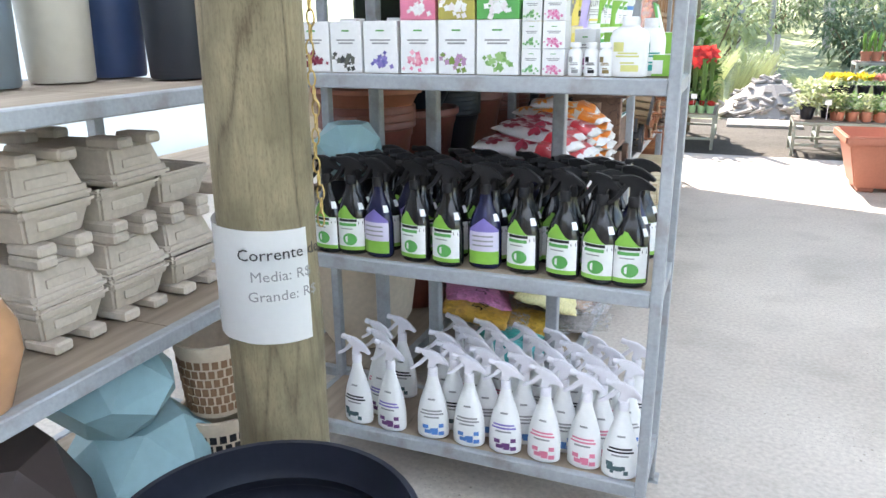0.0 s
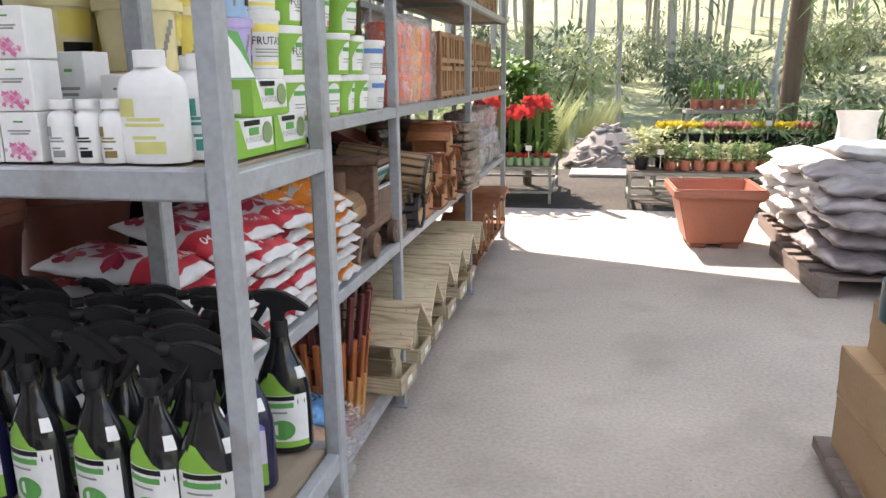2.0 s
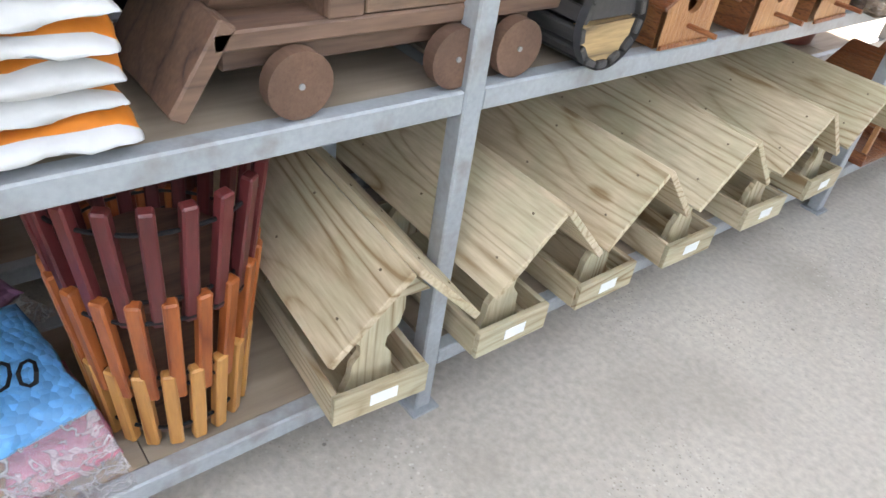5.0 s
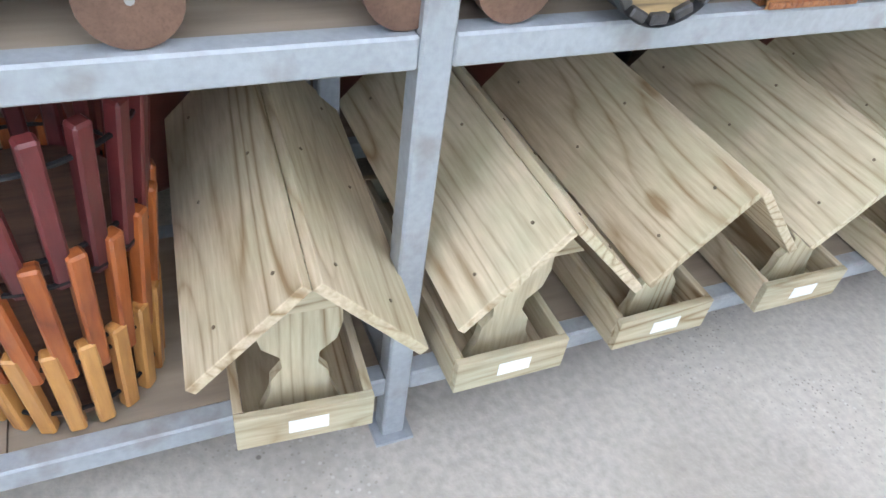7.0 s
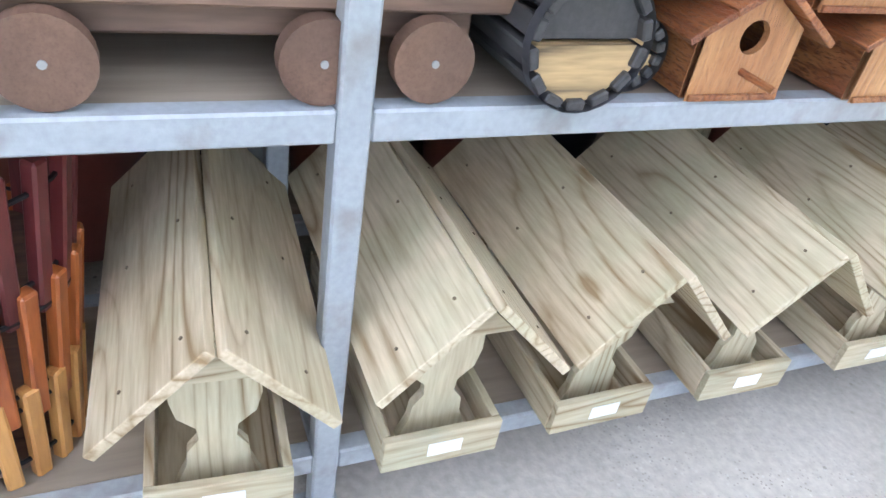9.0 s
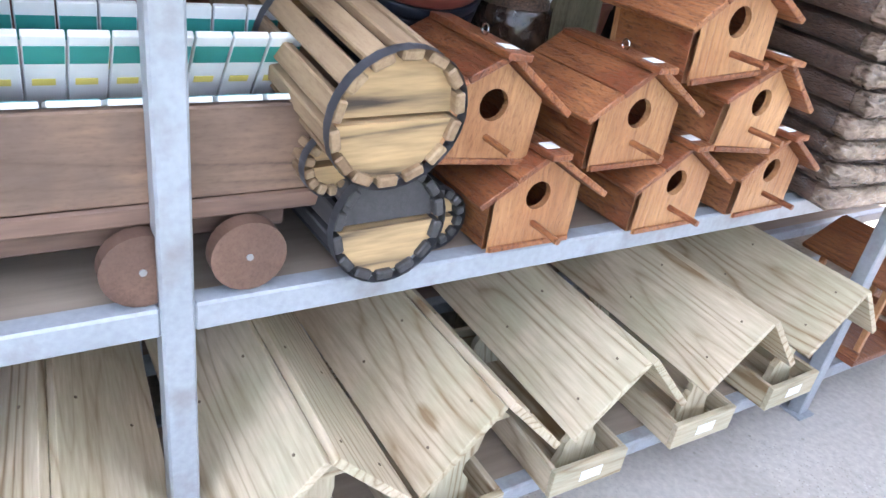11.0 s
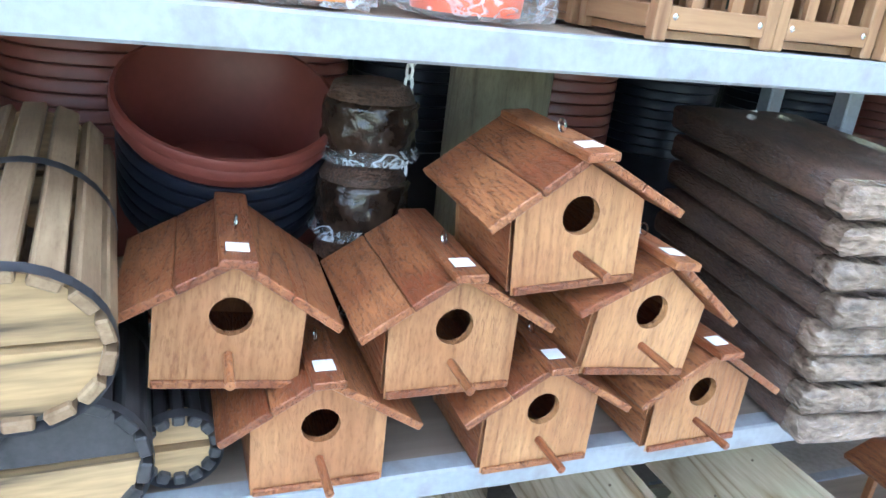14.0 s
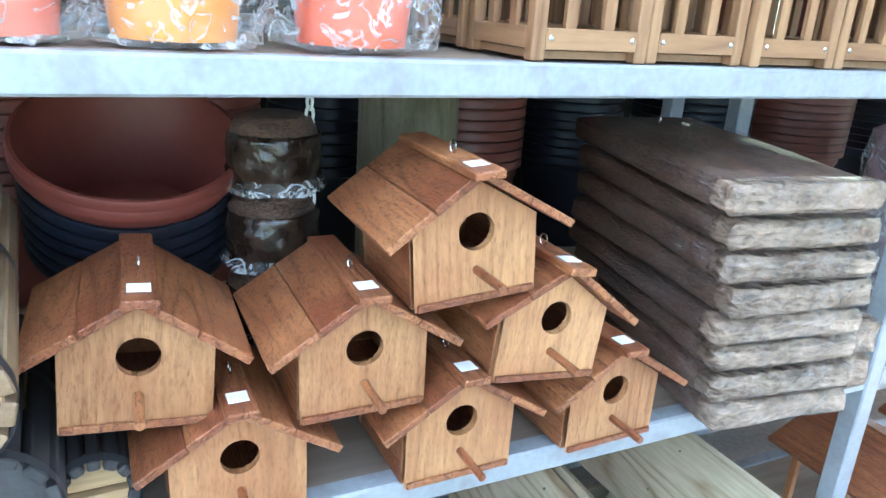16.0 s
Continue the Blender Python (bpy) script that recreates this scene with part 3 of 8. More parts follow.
def patch(bm, a0, a1, z0, z1, rad, sx=1.0, sy=1.0, n=8, nz=4, mat=0, lift=1.012, top=None):
    """A skin on a turned body between two angles and heights; rad gives the radius at a height; top may lower the upper edge."""
    g = []
    for j in range(nz + 1):
        row = []
        for i in range(n + 1):
            u = i / n
            a = a0 + (a1 - a0) * u
            ze = z1 if top is None else top(u)
            z = z0 + (ze - z0) * j / nz
            r = rad(z) * lift
            row.append(bm.verts.new((r * sx * math.cos(a), r * sy * math.sin(a), z)))
        g.append(row)
    for j in range(nz):
        for i in range(n):
            f = bm.faces.new((g[j][i], g[j][i + 1], g[j + 1][i + 1], g[j + 1][i]))
            f.material_index = mat
            f.smooth = True


def follow(prof):
    def rad(z):
        for (r0, z0), (r1, z1) in zip(prof, prof[1:]):
            if z0 <= z <= z1 and z1 > z0:
                return r0 + (r1 - r0) * (z - z0) / (z1 - z0)
        return prof[-1][0]
    return rad


FRONT = -math.pi / 2


def spray_bottle(label, body_mat, head_mat, h, w, d, style, m):
    """A trigger spray bottle: label on -y, nozzle to -x, base at z = 0."""
    b = thing("spray_bottle", label, "spray bottle", "spray bottles on the end rack", m)
    s = h / 0.27
    prof = [(0, 0.002), (0.86, 0), (0.98, 0.006), (1.0, 0.012), (1.0, 0.085 * s), (0.96, 0.105 * s), (0.82, 0.13 * s), (0.60, 0.15 * s), (0.40, 0.168 * s), (0.33, 0.185 * s), (0.32, 0.20 * s), (0, 0.20 * s)]
    pale = head_mat is not BLACK
    if pale:
        prof = [(0, 0.002), (0.84, 0), (0.97, 0.005), (1.0, 0.014), (1.0, 0.050 * s), (0.96, 0.075 * s), (0.86, 0.100 * s), (0.72, 0.122 * s), (0.55, 0.145 * s), (0.40, 0.166 * s), (0.32, 0.182 * s), (0.30, 0.20 * s), (0, 0.20 * s)]
    bm = bmesh.new()
    lathe(bm, prof, 20, w / 2, d / 2)
    part("body", bm, body_mat, b, "", 45)
    rad = follow(prof[1:-1])
    bm = bmesh.new()
    cw, cd = w / 2, d / 2
    A0, A1 = FRONT - 1.05, FRONT + 1.05
    def piece(name, mt, *args, **kw):
        q = bmesh.new()
        patch(q, *args, **kw)
        part(name, q, mt, b)
    if style == "green":
        piece("label_band", GREEN, A0, A1, 0.012, 0.022 * s, rad, cw, cd)
        piece("paper_label", WHITE, A0, A1, 0.022 * s, 0.098 * s, rad, cw, cd)
        piece("label_crest", GREEN, A0, A1, 0.098 * s, 0.13 * s, rad, cw, cd, top=lambda u: (0.0985 + 0.040 * max(0, 1 - abs(u - 0.30) * 2.6)) * s)
        piece("label_stripe", BLACK, FRONT - 0.75, FRONT + 0.5, 0.090 * s, 0.097 * s, rad, cw, cd, lift=1.03)
        piece("label_name", LEAFGREEN, FRONT - 0.75, FRONT + 0.45, 0.078 * s, 0.086 * s, rad, cw, cd, lift=1.03)
        piece("label_line", GREY, FRONT - 0.6, FRONT + 0.2, 0.069 * s, 0.072 * s, rad, cw, cd, lift=1.03)
        bm = bmesh.new()
        n = 14
        c = [bm.verts.new((0.020 * s * math.cos(2 * math.pi * k / n), -cd * 1.04, 0.042 * s + 0.017 * s * math.sin(2 * math.pi * k / n))) for k in range(n)]
        for v in c:
            v.co.y = -cd * 1.05 * math.sqrt(max(0, 1 - (v.co.x / cw) ** 2))
        bm.faces.new(c)
        part("label_picture", bm, LEAFGREEN, b)
    elif style == "purple":
        piece("label_band", GREEN, A0, A1, 0.012, 0.045 * s, rad, cw, cd)
        piece("paper_label", plain("lilac_print", (0.62, 0.58, 0.70)), A0, A1, 0.045 * s, 0.095 * s, rad, cw, cd)
        piece("label_crest", PURPLE, A0, A1, 0.095 * s, 0.125 * s, rad, cw, cd, top=lambda u: (0.10 + 0.03 * max(0, 1 - abs(u - 0.5) * 2)) * s)
        for k in range(3):
            piece("label_line", GREY, FRONT - 0.7, FRONT + 0.6, (0.082 - 0.012 * k) * s, (0.086 - 0.012 * k) * s, rad, cw, cd, lift=1.03)
    else:
        top, low = style
        for k, (z, wd) in enumerate(((0.118, 0.3), (0.085, 0.75), (0.076, 0.85), (0.066, 0.5))):
            patch(bm, FRONT - wd, FRONT + wd, z * s, (z + 0.005) * s, rad, cw, cd, mat=0 if k in (1, 2) else 2, lift=1.02)
        rng = random.Random(len(low.name))
        for k in range(9):
            a = FRONT + rng.uniform(-0.65, 0.65)
            z = (0.030 + rng.uniform(-0.012, 0.014)) * s
            q = rng.uniform(0.10, 0.22)
            patch(bm, a - q, a + q, z - 0.006 * s, z + 0.006 * s, rad, cw, cd, n=3, nz=1, mat=1, lift=1.02 + 0.002 * k)
        tagged(part("printed_label", bm, [top, low, GREY], b, "printed flower picture and lines"), kind="stuff")
    z0 = 0.2 * s
    bm = bmesh.new()
    lathe(bm, [(0.0, z0 - 0.012), (0.0135, z0 - 0.012), (0.014, z0 + 0.008), (0.0115, z0 + 0.012), (0, z0 + 0.012)], 12)
    part("screw_collar", bm, head_mat, b, "", 40)
    k = s * 0.95
    tilt = Matrix.Translation((0, 0, z0 + 0.03 * k)) @ Matrix.Rotation(radians(14 if pale else 4), 4, "Y") @ Matrix.Translation((0, 0, -z0 - 0.03 * k))
    half = 0.0068 if pale else 0.0085

    def head_piece(name, outline, t, bevel):
        q = bmesh.new()
        prism(q, [(x * k, z0 + z * k) for x, z in outline], -t * k, t * k, 1)
        if bevel:
            bmesh.ops.bevel(q, geom=q.edges[:], offset=bevel, segments=2, affect="EDGES", clamp_overlap=True)
        bmesh.ops.transform(q, matrix=tilt, verts=q.verts)
        part(name, q, head_mat, b, "", 50)
    head_piece("spray_head", [(0.012, 0.058), (0.034, 0.046), (0.050, 0.034), (0.046, 0.029), (0.026, 0.032), (0.012, 0.028), (0.010, 0.006), (-0.010, 0.006), (-0.012, 0.034), (-0.036, 0.044), (-0.040, 0.058), (-0.012, 0.063)], half, 0.0022)
    bm = bmesh.new()
    rod(bm, (-0.039 * k, 0, z0 + 0.051 * k), (-0.056 * k, 0, z0 + 0.050 * k), 0.0078 * k, 12, 0.0085 * k)
    bmesh.ops.transform(bm, matrix=tilt, verts=bm.verts)
    part("nozzle", bm, head_mat, b, "", 40)
    head_piece("trigger", [(-0.014, 0.036), (-0.026, 0.040), (-0.036, 0.020), (-0.046, 0.004), (-0.060, -0.010), (-0.055, -0.016), (-0.040, -0.002), (-0.028, 0.012), (-0.020, 0.026)], 0.0052, 0.0012)
    if not pale:
        piece("price_tag", PAPER, FRONT + 0.75, FRONT + 1.25, 0.122 * s, 0.140 * s, rad, cw, cd, n=3, nz=2, lift=1.05)
    return b


BLACKGLOSS = plain("black_gloss_plastic", (0.012, 0.013, 0.016), 0.18, coat=0.3)
WHITEHEAD = plain("milky_plastic", (0.74, 0.72, 0.76), 0.35)
NAVY = plain("navy_gloss_plastic", (0.012, 0.014, 0.05), 0.2)
rng = random.Random(4)
EY = 3.214
proto = {
    "g": spray_bottle("black spray bottle with white and lime green label", BLACKGLOSS, BLACK, 0.272, 0.086, 0.052, "green", pose(-0.505, EY + 0.055, 0.673, 0, 0, 8)),
    "p": spray_bottle("dark spray bottle with lilac and green label", NAVY, BLACK, 0.272, 0.086, 0.052, "purple", pose(-0.425, EY + 0.055, 0.673, 0, 0, -6)),
    "a": spray_bottle("white spray bottle with blue flower print", WHITE, WHITEHEAD, 0.268, 0.090, 0.054, (GREY, BLUE), pose(-0.272, EY + 0.045, 0.161, 0, 0, 10)),
    "b": spray_bottle("white spray bottle with red flower print", WHITE, WHITEHEAD, 0.268, 0.090, 0.054, (PINK, PINK), pose(0.045, EY + 0.045, 0.161, 0, 0, -4)),
    "c": spray_bottle("white spray bottle with dark purple leaf print", WHITE, WHITEHEAD, 0.268, 0.090, 0.054, (PURPLE, plain("plum_print", (0.13, 0.04, 0.16))), pose(-0.062, EY + 0.045, 0.161, 0, 0, 3)),
    "d": spray_bottle("white spray bottle with dark green print", WHITE, WHITEHEAD, 0.268, 0.090, 0.054, (BLACK, plain("slate_print", (0.05, 0.10, 0.11))), pose(0.243, EY + 0.04, 0.161, 0, 0, 6)),
}
for x, k in zip((-0.575, -0.318, -0.225, -0.13, -0.03, 0.072, 0.160, 0.232), "gggpgggg"):
    copy_thing(proto[k], pose(x, EY + rng.uniform(0.045, 0.065), 0.673, 0, 0, rng.uniform(-12, 10)))
for r in range(1, 5):
    for i in range(9):
        x = -0.57 + 0.1 * i + (0.045 if r % 2 else 0) + rng.uniform(-0.012, 0.012)
        if x < 0.25:
            copy_thing(proto["p" if rng.random() < 0.15 else "g"], pose(x, EY + 0.055 + 0.055 * r, 0.673, 0, 0, rng.uniform(-20, 50)))
for x, k in zip((-0.505, -0.398, -0.165, 0.150), "dcab"):
    copy_thing(proto[k], pose(x, EY + rng.uniform(0.04, 0.055), 0.161, 0, 0, rng.uniform(-12, 4)))
for r in range(1, 5):
    for i in range(8):
        x = -0.500 + 0.106 * i + (0.05 if r % 2 else 0) + rng.uniform(-0.008, 0.008)
        if x < 0.245 and not (-0.44 < x < -0.30) and not (x < -0.44 and r > 3):
            copy_thing(proto["abcd"[rng.randrange(4)]], pose(x, EY + 0.046 + 0.060 * r, 0.161, 0, 0, rng.uniform(-14, 14)))


# ---- cartons and small packs on the end rack's upper shelf ----
def product_carton(label, w, d, h, art, m, head=None, bars=GREY, group="garden product cartons", box_mat=None):
    """A folded carton with a picture of petals low on its front (-y) and lines of print above."""
    c = thing("product_carton", label, "carton", group, m)
    part("body", solid(-w / 2, w / 2, 0, d, 0, h, bevel=0.0012), box_mat or WHITE, c)
    rng2 = random.Random(int(w * 1000) + len(label))
    bm = bmesh.new()
    for k in range(26):
        x, z = rng2.gauss(0, w * 0.17), h * 0.24 + rng2.gauss(0, h * 0.07)
        x, z = max(-w * 0.42, min(w * 0.42, x)), max(h * 0.05, min(h * 0.45, z))
        r, a0 = rng2.uniform(0.05, 0.10) * w, rng2.uniform(0, 6)
        y = -0.0006 - 0.00003 * k
        f = bm.faces.new([bm.verts.new((x + r * math.cos(a0 + a) * (1 if j % 2 else 0.6), y, z + r * math.sin(a0 + a) * (1 if j % 2 else 0.6))) for j, a in enumerate([2 * math.pi * q / 8 for q in range(8)])])
        f.material_index = k % 2
        f.normal_update()
    part("picture", bm, list(art), c, "small printed plant picture")
    for k, (z, q) in enumerate(((0.80, 0.12), (0.62, 0.30), (0.56, 0.24))):
        part("print_line", solid(-w * q, w * q, -0.0008, -0.0002, h * z, h * (z + 0.03)), bars if k else LEAFGREEN, c)
    if head is not None:
        part("coloured_band", solid(-w / 2 - 0.0004, w / 2 + 0.0004, -0.0006, d * 0.98, h * 0.72, h * 1.0003), head, c)
    return c


def two(a, b):
    return (plain("print_a", a), plain("print_b", b))


Z3 = 1.152
for x, w, lab, art in ((-0.585, 0.10, "white carton with dark red rose picture", two((0.20, 0.02, 0.05), (0.30, 0.05, 0.08))),
                       (-0.487, 0.085, "white carton with grey bonsai picture", two((0.05, 0.05, 0.05), (0.12, 0.12, 0.10))),
                       (-0.392, 0.09, "white carton with violet flower picture", two((0.13, 0.12, 0.35), (0.22, 0.18, 0.45))),
                       (-0.292, 0.09, "white carton with pink flower picture", two((0.65, 0.18, 0.28), (0.75, 0.35, 0.42))),
                       (-0.195, 0.09, "white carton with cactus picture", two((0.18, 0.28, 0.05), (0.45, 0.25, 0.40))),
                       (-0.095, 0.10, "white carton with green fern picture", two((0.18, 0.36, 0.10), (0.30, 0.48, 0.18)))):
    product_carton(lab, w, 0.07, 0.122, art, pose(x, EY + 0.03, Z3, 0, 0, rng.uniform(-2, 2)))
for x, w, mt, lab in ((-0.292, 0.09, PINK, "carton with red front on another carton"), (-0.195, 0.09, plain("olive_print", (0.42, 0.36, 0.08)), "carton with olive and pink front"), (-0.095, 0.10, LEAFGREEN, "carton with deep green front")):
    product_carton(lab, w, 0.07, 0.11, two((0.75, 0.7, 0.7), (0.8, 0.8, 0.78)), pose(x, EY + 0.03, Z3 + 0.123), box_mat=mt, bars=WHITE)
for i in range(3):
    for j, art in enumerate((two((0.12, 0.33, 0.12), (0.25, 0.5, 0.2)), two((0.65, 0.15, 0.32), (0.7, 0.35, 0.5)))):
        product_carton(("small white carton with green picture", "small white carton with pink heart picture")[j], 0.044 + 0.006 * j, 0.05, 0.058, art, pose(-0.016 + 0.051 * j, EY + 0.035, Z3 + 0.059 * i, 0, 0, rng.uniform(-3, 3)), group="small white cartons")


def jug(label, r, h, cap, mt, m, accent, oval=0.62, cat="bottle"):
    b = thing("white_bottle", label, cat, "white bottles on the end rack", m)
    bm = bmesh.new()
    prof = [(0, 0), (r * 0.95, 0), (r, h * 0.04), (r, h * 0.66), (r * 0.88, h * 0.76), (r * 0.5, h * 0.83), (r * 0.46, h * 0.86), (0, h * 0.86)]
    lathe(bm, prof, 20, 1, oval)
    part("body", bm, mt, b, "", 40)
    bm = bmesh.new()
    lathe(bm, [(0, h * 0.85), (r * cap, h * 0.85), (r * cap, h * 0.99), (r * cap * 0.92, h), (0, h)], 16)
    part("cap", bm, WHITE, b, "ribbed white cap", 40)
    bm = bmesh.new()
    rad = follow(prof[1:-1])
    patch(bm, FRONT - 0.9, FRONT + 0.9, h * 0.08, h * 0.60, rad, 1, oval, mat=0)
    patch(bm, FRONT - 0.8, FRONT - 0.2, h * 0.42, h * 0.58, rad, 1, oval, mat=1, lift=1.03, top=None)
    for z, q in ((0.38, 0.5), (0.33, 0.6), (0.22, 0.35)):
        patch(bm, FRONT - q, FRONT + q, h * z, h * (z + 0.03), rad, 1, oval, mat=1, lift=1.03)
    patch(bm, FRONT - 0.3, FRONT + 0.6, h * 0.09, h * 0.20, rad, 1, oval, mat=1, lift=1.035)
    part("paper_label", bm, [WHITE, accent], b, "printed label")
    return b


for i, x in enumerate((0.082, 0.118, 0.150)):
    jug("small white bottle with printed label", 0.016, 0.072, 0.8, WHITE, pose(x, EY + 0.05, Z3), (GREY, BLACK, plain("brown_print", (0.25, 0.18, 0.06)))[i], 1.0)
jug("white jug with pale green and yellow label", 0.042, 0.125, 0.42, WHITE, pose(0.197, EY + 0.06, Z3), plain("lemon_print", (0.62, 0.60, 0.22)))
jug("white jug with teal leaf label", 0.034, 0.122, 0.45, WHITE, pose(0.236, EY + 0.10, Z3, 0, 0, 25), TEAL)
jug("white jug with teal leaf label", 0.034, 0.122, 0.45, WHITE, pose(0.19, EY + 0.16, Z3, 0, 0, 30), TEAL)
for i in range(10):
    product_carton("white carton with faint magenta print", 0.05, 0.05, 0.10 if i % 2 else 0.13, two((0.4, 0.05, 0.25), (0.5, 0.2, 0.35)), pose(-0.55 + 0.07 * i, EY + 0.16, Z3, 0, 0, rng.uniform(-4, 4)), group="small white cartons")


def fungicide_box(label, m):
    """A flat lime and white carton whose long side looks along +x."""
    b = thing("product_carton", label, "carton", "lime and white cartons", m)
    d, w, h = 0.075, 0.102, 0.045
    part("body", solid(-d, 0, 0, w, 0, h, bevel=0.001), WHITE, b)
    part("green_base_band", solid(-d - 0.0004, 0.0006, -0.0004, w + 0.0004, -0.0002, h * 0.2), GREEN, b)
    bm = bmesh.new()
    prism(bm, [(-0.0006, 0), (w * 0.30, 0), (w * 0.10, h * 1.004), (-0.0006, h * 1.004)], 0.0004, 0.0010, 0)
    part("green_wedge", bm, GREEN, b)
    part("green_end", solid(-d, 0.0008, -0.0008, -0.0002, 0.004, h * 1.002), GREEN, b)
    part("dark_strip", solid(0.0010, 0.0014, w * 0.22, w * 0.62, h * 0.82, h * 0.96), BLACK, b)
    part("print_block", solid(0.0010, 0.0014, w * 0.34, w * 0.58, h * 0.56, h * 0.76), LEAFGREEN, b)
    lettering("FUNGICIDA", 0.0095, Matrix.Translation((0.0016, w * 0.47, h * 0.44)) @ Matrix.Rotation(math.pi / 2, 4, "Z") @ Matrix.Rotation(math.pi / 2, 4, "X"), GREY, b)
    bm = bmesh.new()
    rod(bm, (0.0006, w * 0.82, h * 0.58), (0.0014, w * 0.82, h * 0.58), h * 0.30, 20)
    part("round_picture", bm, plain("moss_print", (0.22, 0.32, 0.14)), b)
    part("white_end_panel", solid(-d * 0.8, -d * 0.2, -0.0014, -0.0009, h * 0.1, h * 0.75), WHITE, b)
    return b


fung = fungicide_box("lime and white fungicide carton on the end rack", pose(0.283, 3.296, Z3))
for y, z, x in ((3.400, 0, 0.284), (3.350, 0.046, 0.281), (3.40, 0.046, 0.195), (3.296, 0, 0.195), (3.400, 0, 0.195)):
    copy_thing(fung, pose(x, y, Z3 + z))
lid = thing("product_carton", "open white and green carton lid standing on boxes", "carton", "lime and white cartons", pose(0.252, 3.320, Z3 + 0.092, 0, -14, 0))
bm = bmesh.new()
prism(bm, [(0, 0), (0.10, 0), (0.088, 0.060), (0.005, 0.064)], -0.002, 0.002, 0)
part("panel", bm, LEAFGREEN, lid)
bm = bmesh.new()
prism(bm, [(0.008, 0.001), (0.097, 0.001), (0.075, 0.036), (0.052, 0.057), (0.03, 0.056)], 0.0021, 0.0030, 0)
part("white_print", bm, WHITE, lid)


# ---- tubs on the aisle rack's upper shelf ----
def tub(label, r, h, body_mat, lid_mat, style, word, m, accent):
    """A round plastic tub with a lid; its print looks along +x."""
    t = thing("plastic_tub", label, "tub", "plastic fertilizer tubs", m)
    prof = [(0, 0.001), (r * 0.82, 0), (r * 0.84, 0.004), (r * 0.95, h * 0.86), (r * 0.95, h * 0.88), (0, h * 0.88)]
    bm = bmesh.new()
    lathe(bm, prof, 24)
    part("body", bm, body_mat, t, "", 40)
    bm = bmesh.new()
    lathe(bm, [(r * 0.955, h * 0.84), (r * 1.01, h * 0.84), (r * 1.02, h * 0.985), (r * 0.97, h), (r * 0.93, h), (r * 0.92, h * 0.975), (0, h * 0.975)], 24)
    part("lid", bm, lid_mat, t, "", 35)
    rad = follow(prof[1:-1])
    bm = bmesh.new()
    if style == "shield":
        patch(bm, -0.75, 0.75, h * 0.10, h * 0.80, rad, n=10, mat=0, top=lambda u: h * (0.80 - 1.5 * (u - 0.5) ** 2))
        patch(bm, -0.5, 0.55, h * 0.56, h * 0.66, rad, mat=1, lift=1.03)
        patch(bm, -0.45, 0.45, h * 0.36, h * 0.385, rad, mat=2, lift=1.03)
        patch(bm, -0.45, 0.3, h * 0.29, h * 0.31, rad, mat=2, lift=1.03)
        patch(bm, 0.15, 0.5, h * 0.12, h * 0.22, rad, mat=3, lift=1.03)
    elif style == "vase":
        patch(bm, -0.1, 0.75, h * 0.45, h * 0.80, rad, n=8, mat=3, top=lambda u: h * 0.80)
        patch(bm, -0.05, 0.8, h * 0.22, h * 0.36, rad, mat=1, lift=1.02)
        patch(bm, 0.1, 0.75, h * 0.14, h * 0.17, rad, mat=2, lift=1.03)
        for k in range(5):
            patch(bm, -0.62 + 0.05 * k, -0.52 + 0.06 * k, h * (0.2 + 0.1 * k), h * (0.32 + 0.1 * k), rad, n=2, nz=1, mat=2, lift=1.02)
    else:
        patch(bm, -0.9, 0.9, h * 0.62, h * 0.76, rad, mat=1, lift=1.02)
        patch(bm, -0.9, 0.9, h * 0.055, h * 0.11, rad, mat=3, lift=1.02)
        for z in (0.32, 0.27, 0.20):
            patch(bm, -0.6, 0.6, h * z, h * (z + 0.02), rad, mat=2, lift=1.02)
    part("printed_label", bm, [WHITE, accent[0], GREY, accent[1]], t, "printed label")
    if word:
        def bend(p):
            a = p.y / r
            rr = rad(p.z) * 1.035
            return Vector((rr * math.cos(a), rr * math.sin(a), p.z))
        lettering(word, r * 0.42, Matrix.Translation((0, 0, h * 0.47)) @ Matrix.Rotation(math.pi / 2, 4, "Z") @ Matrix.Rotation(math.pi / 2, 4, "X"), BLACK, t, bend)
    return t


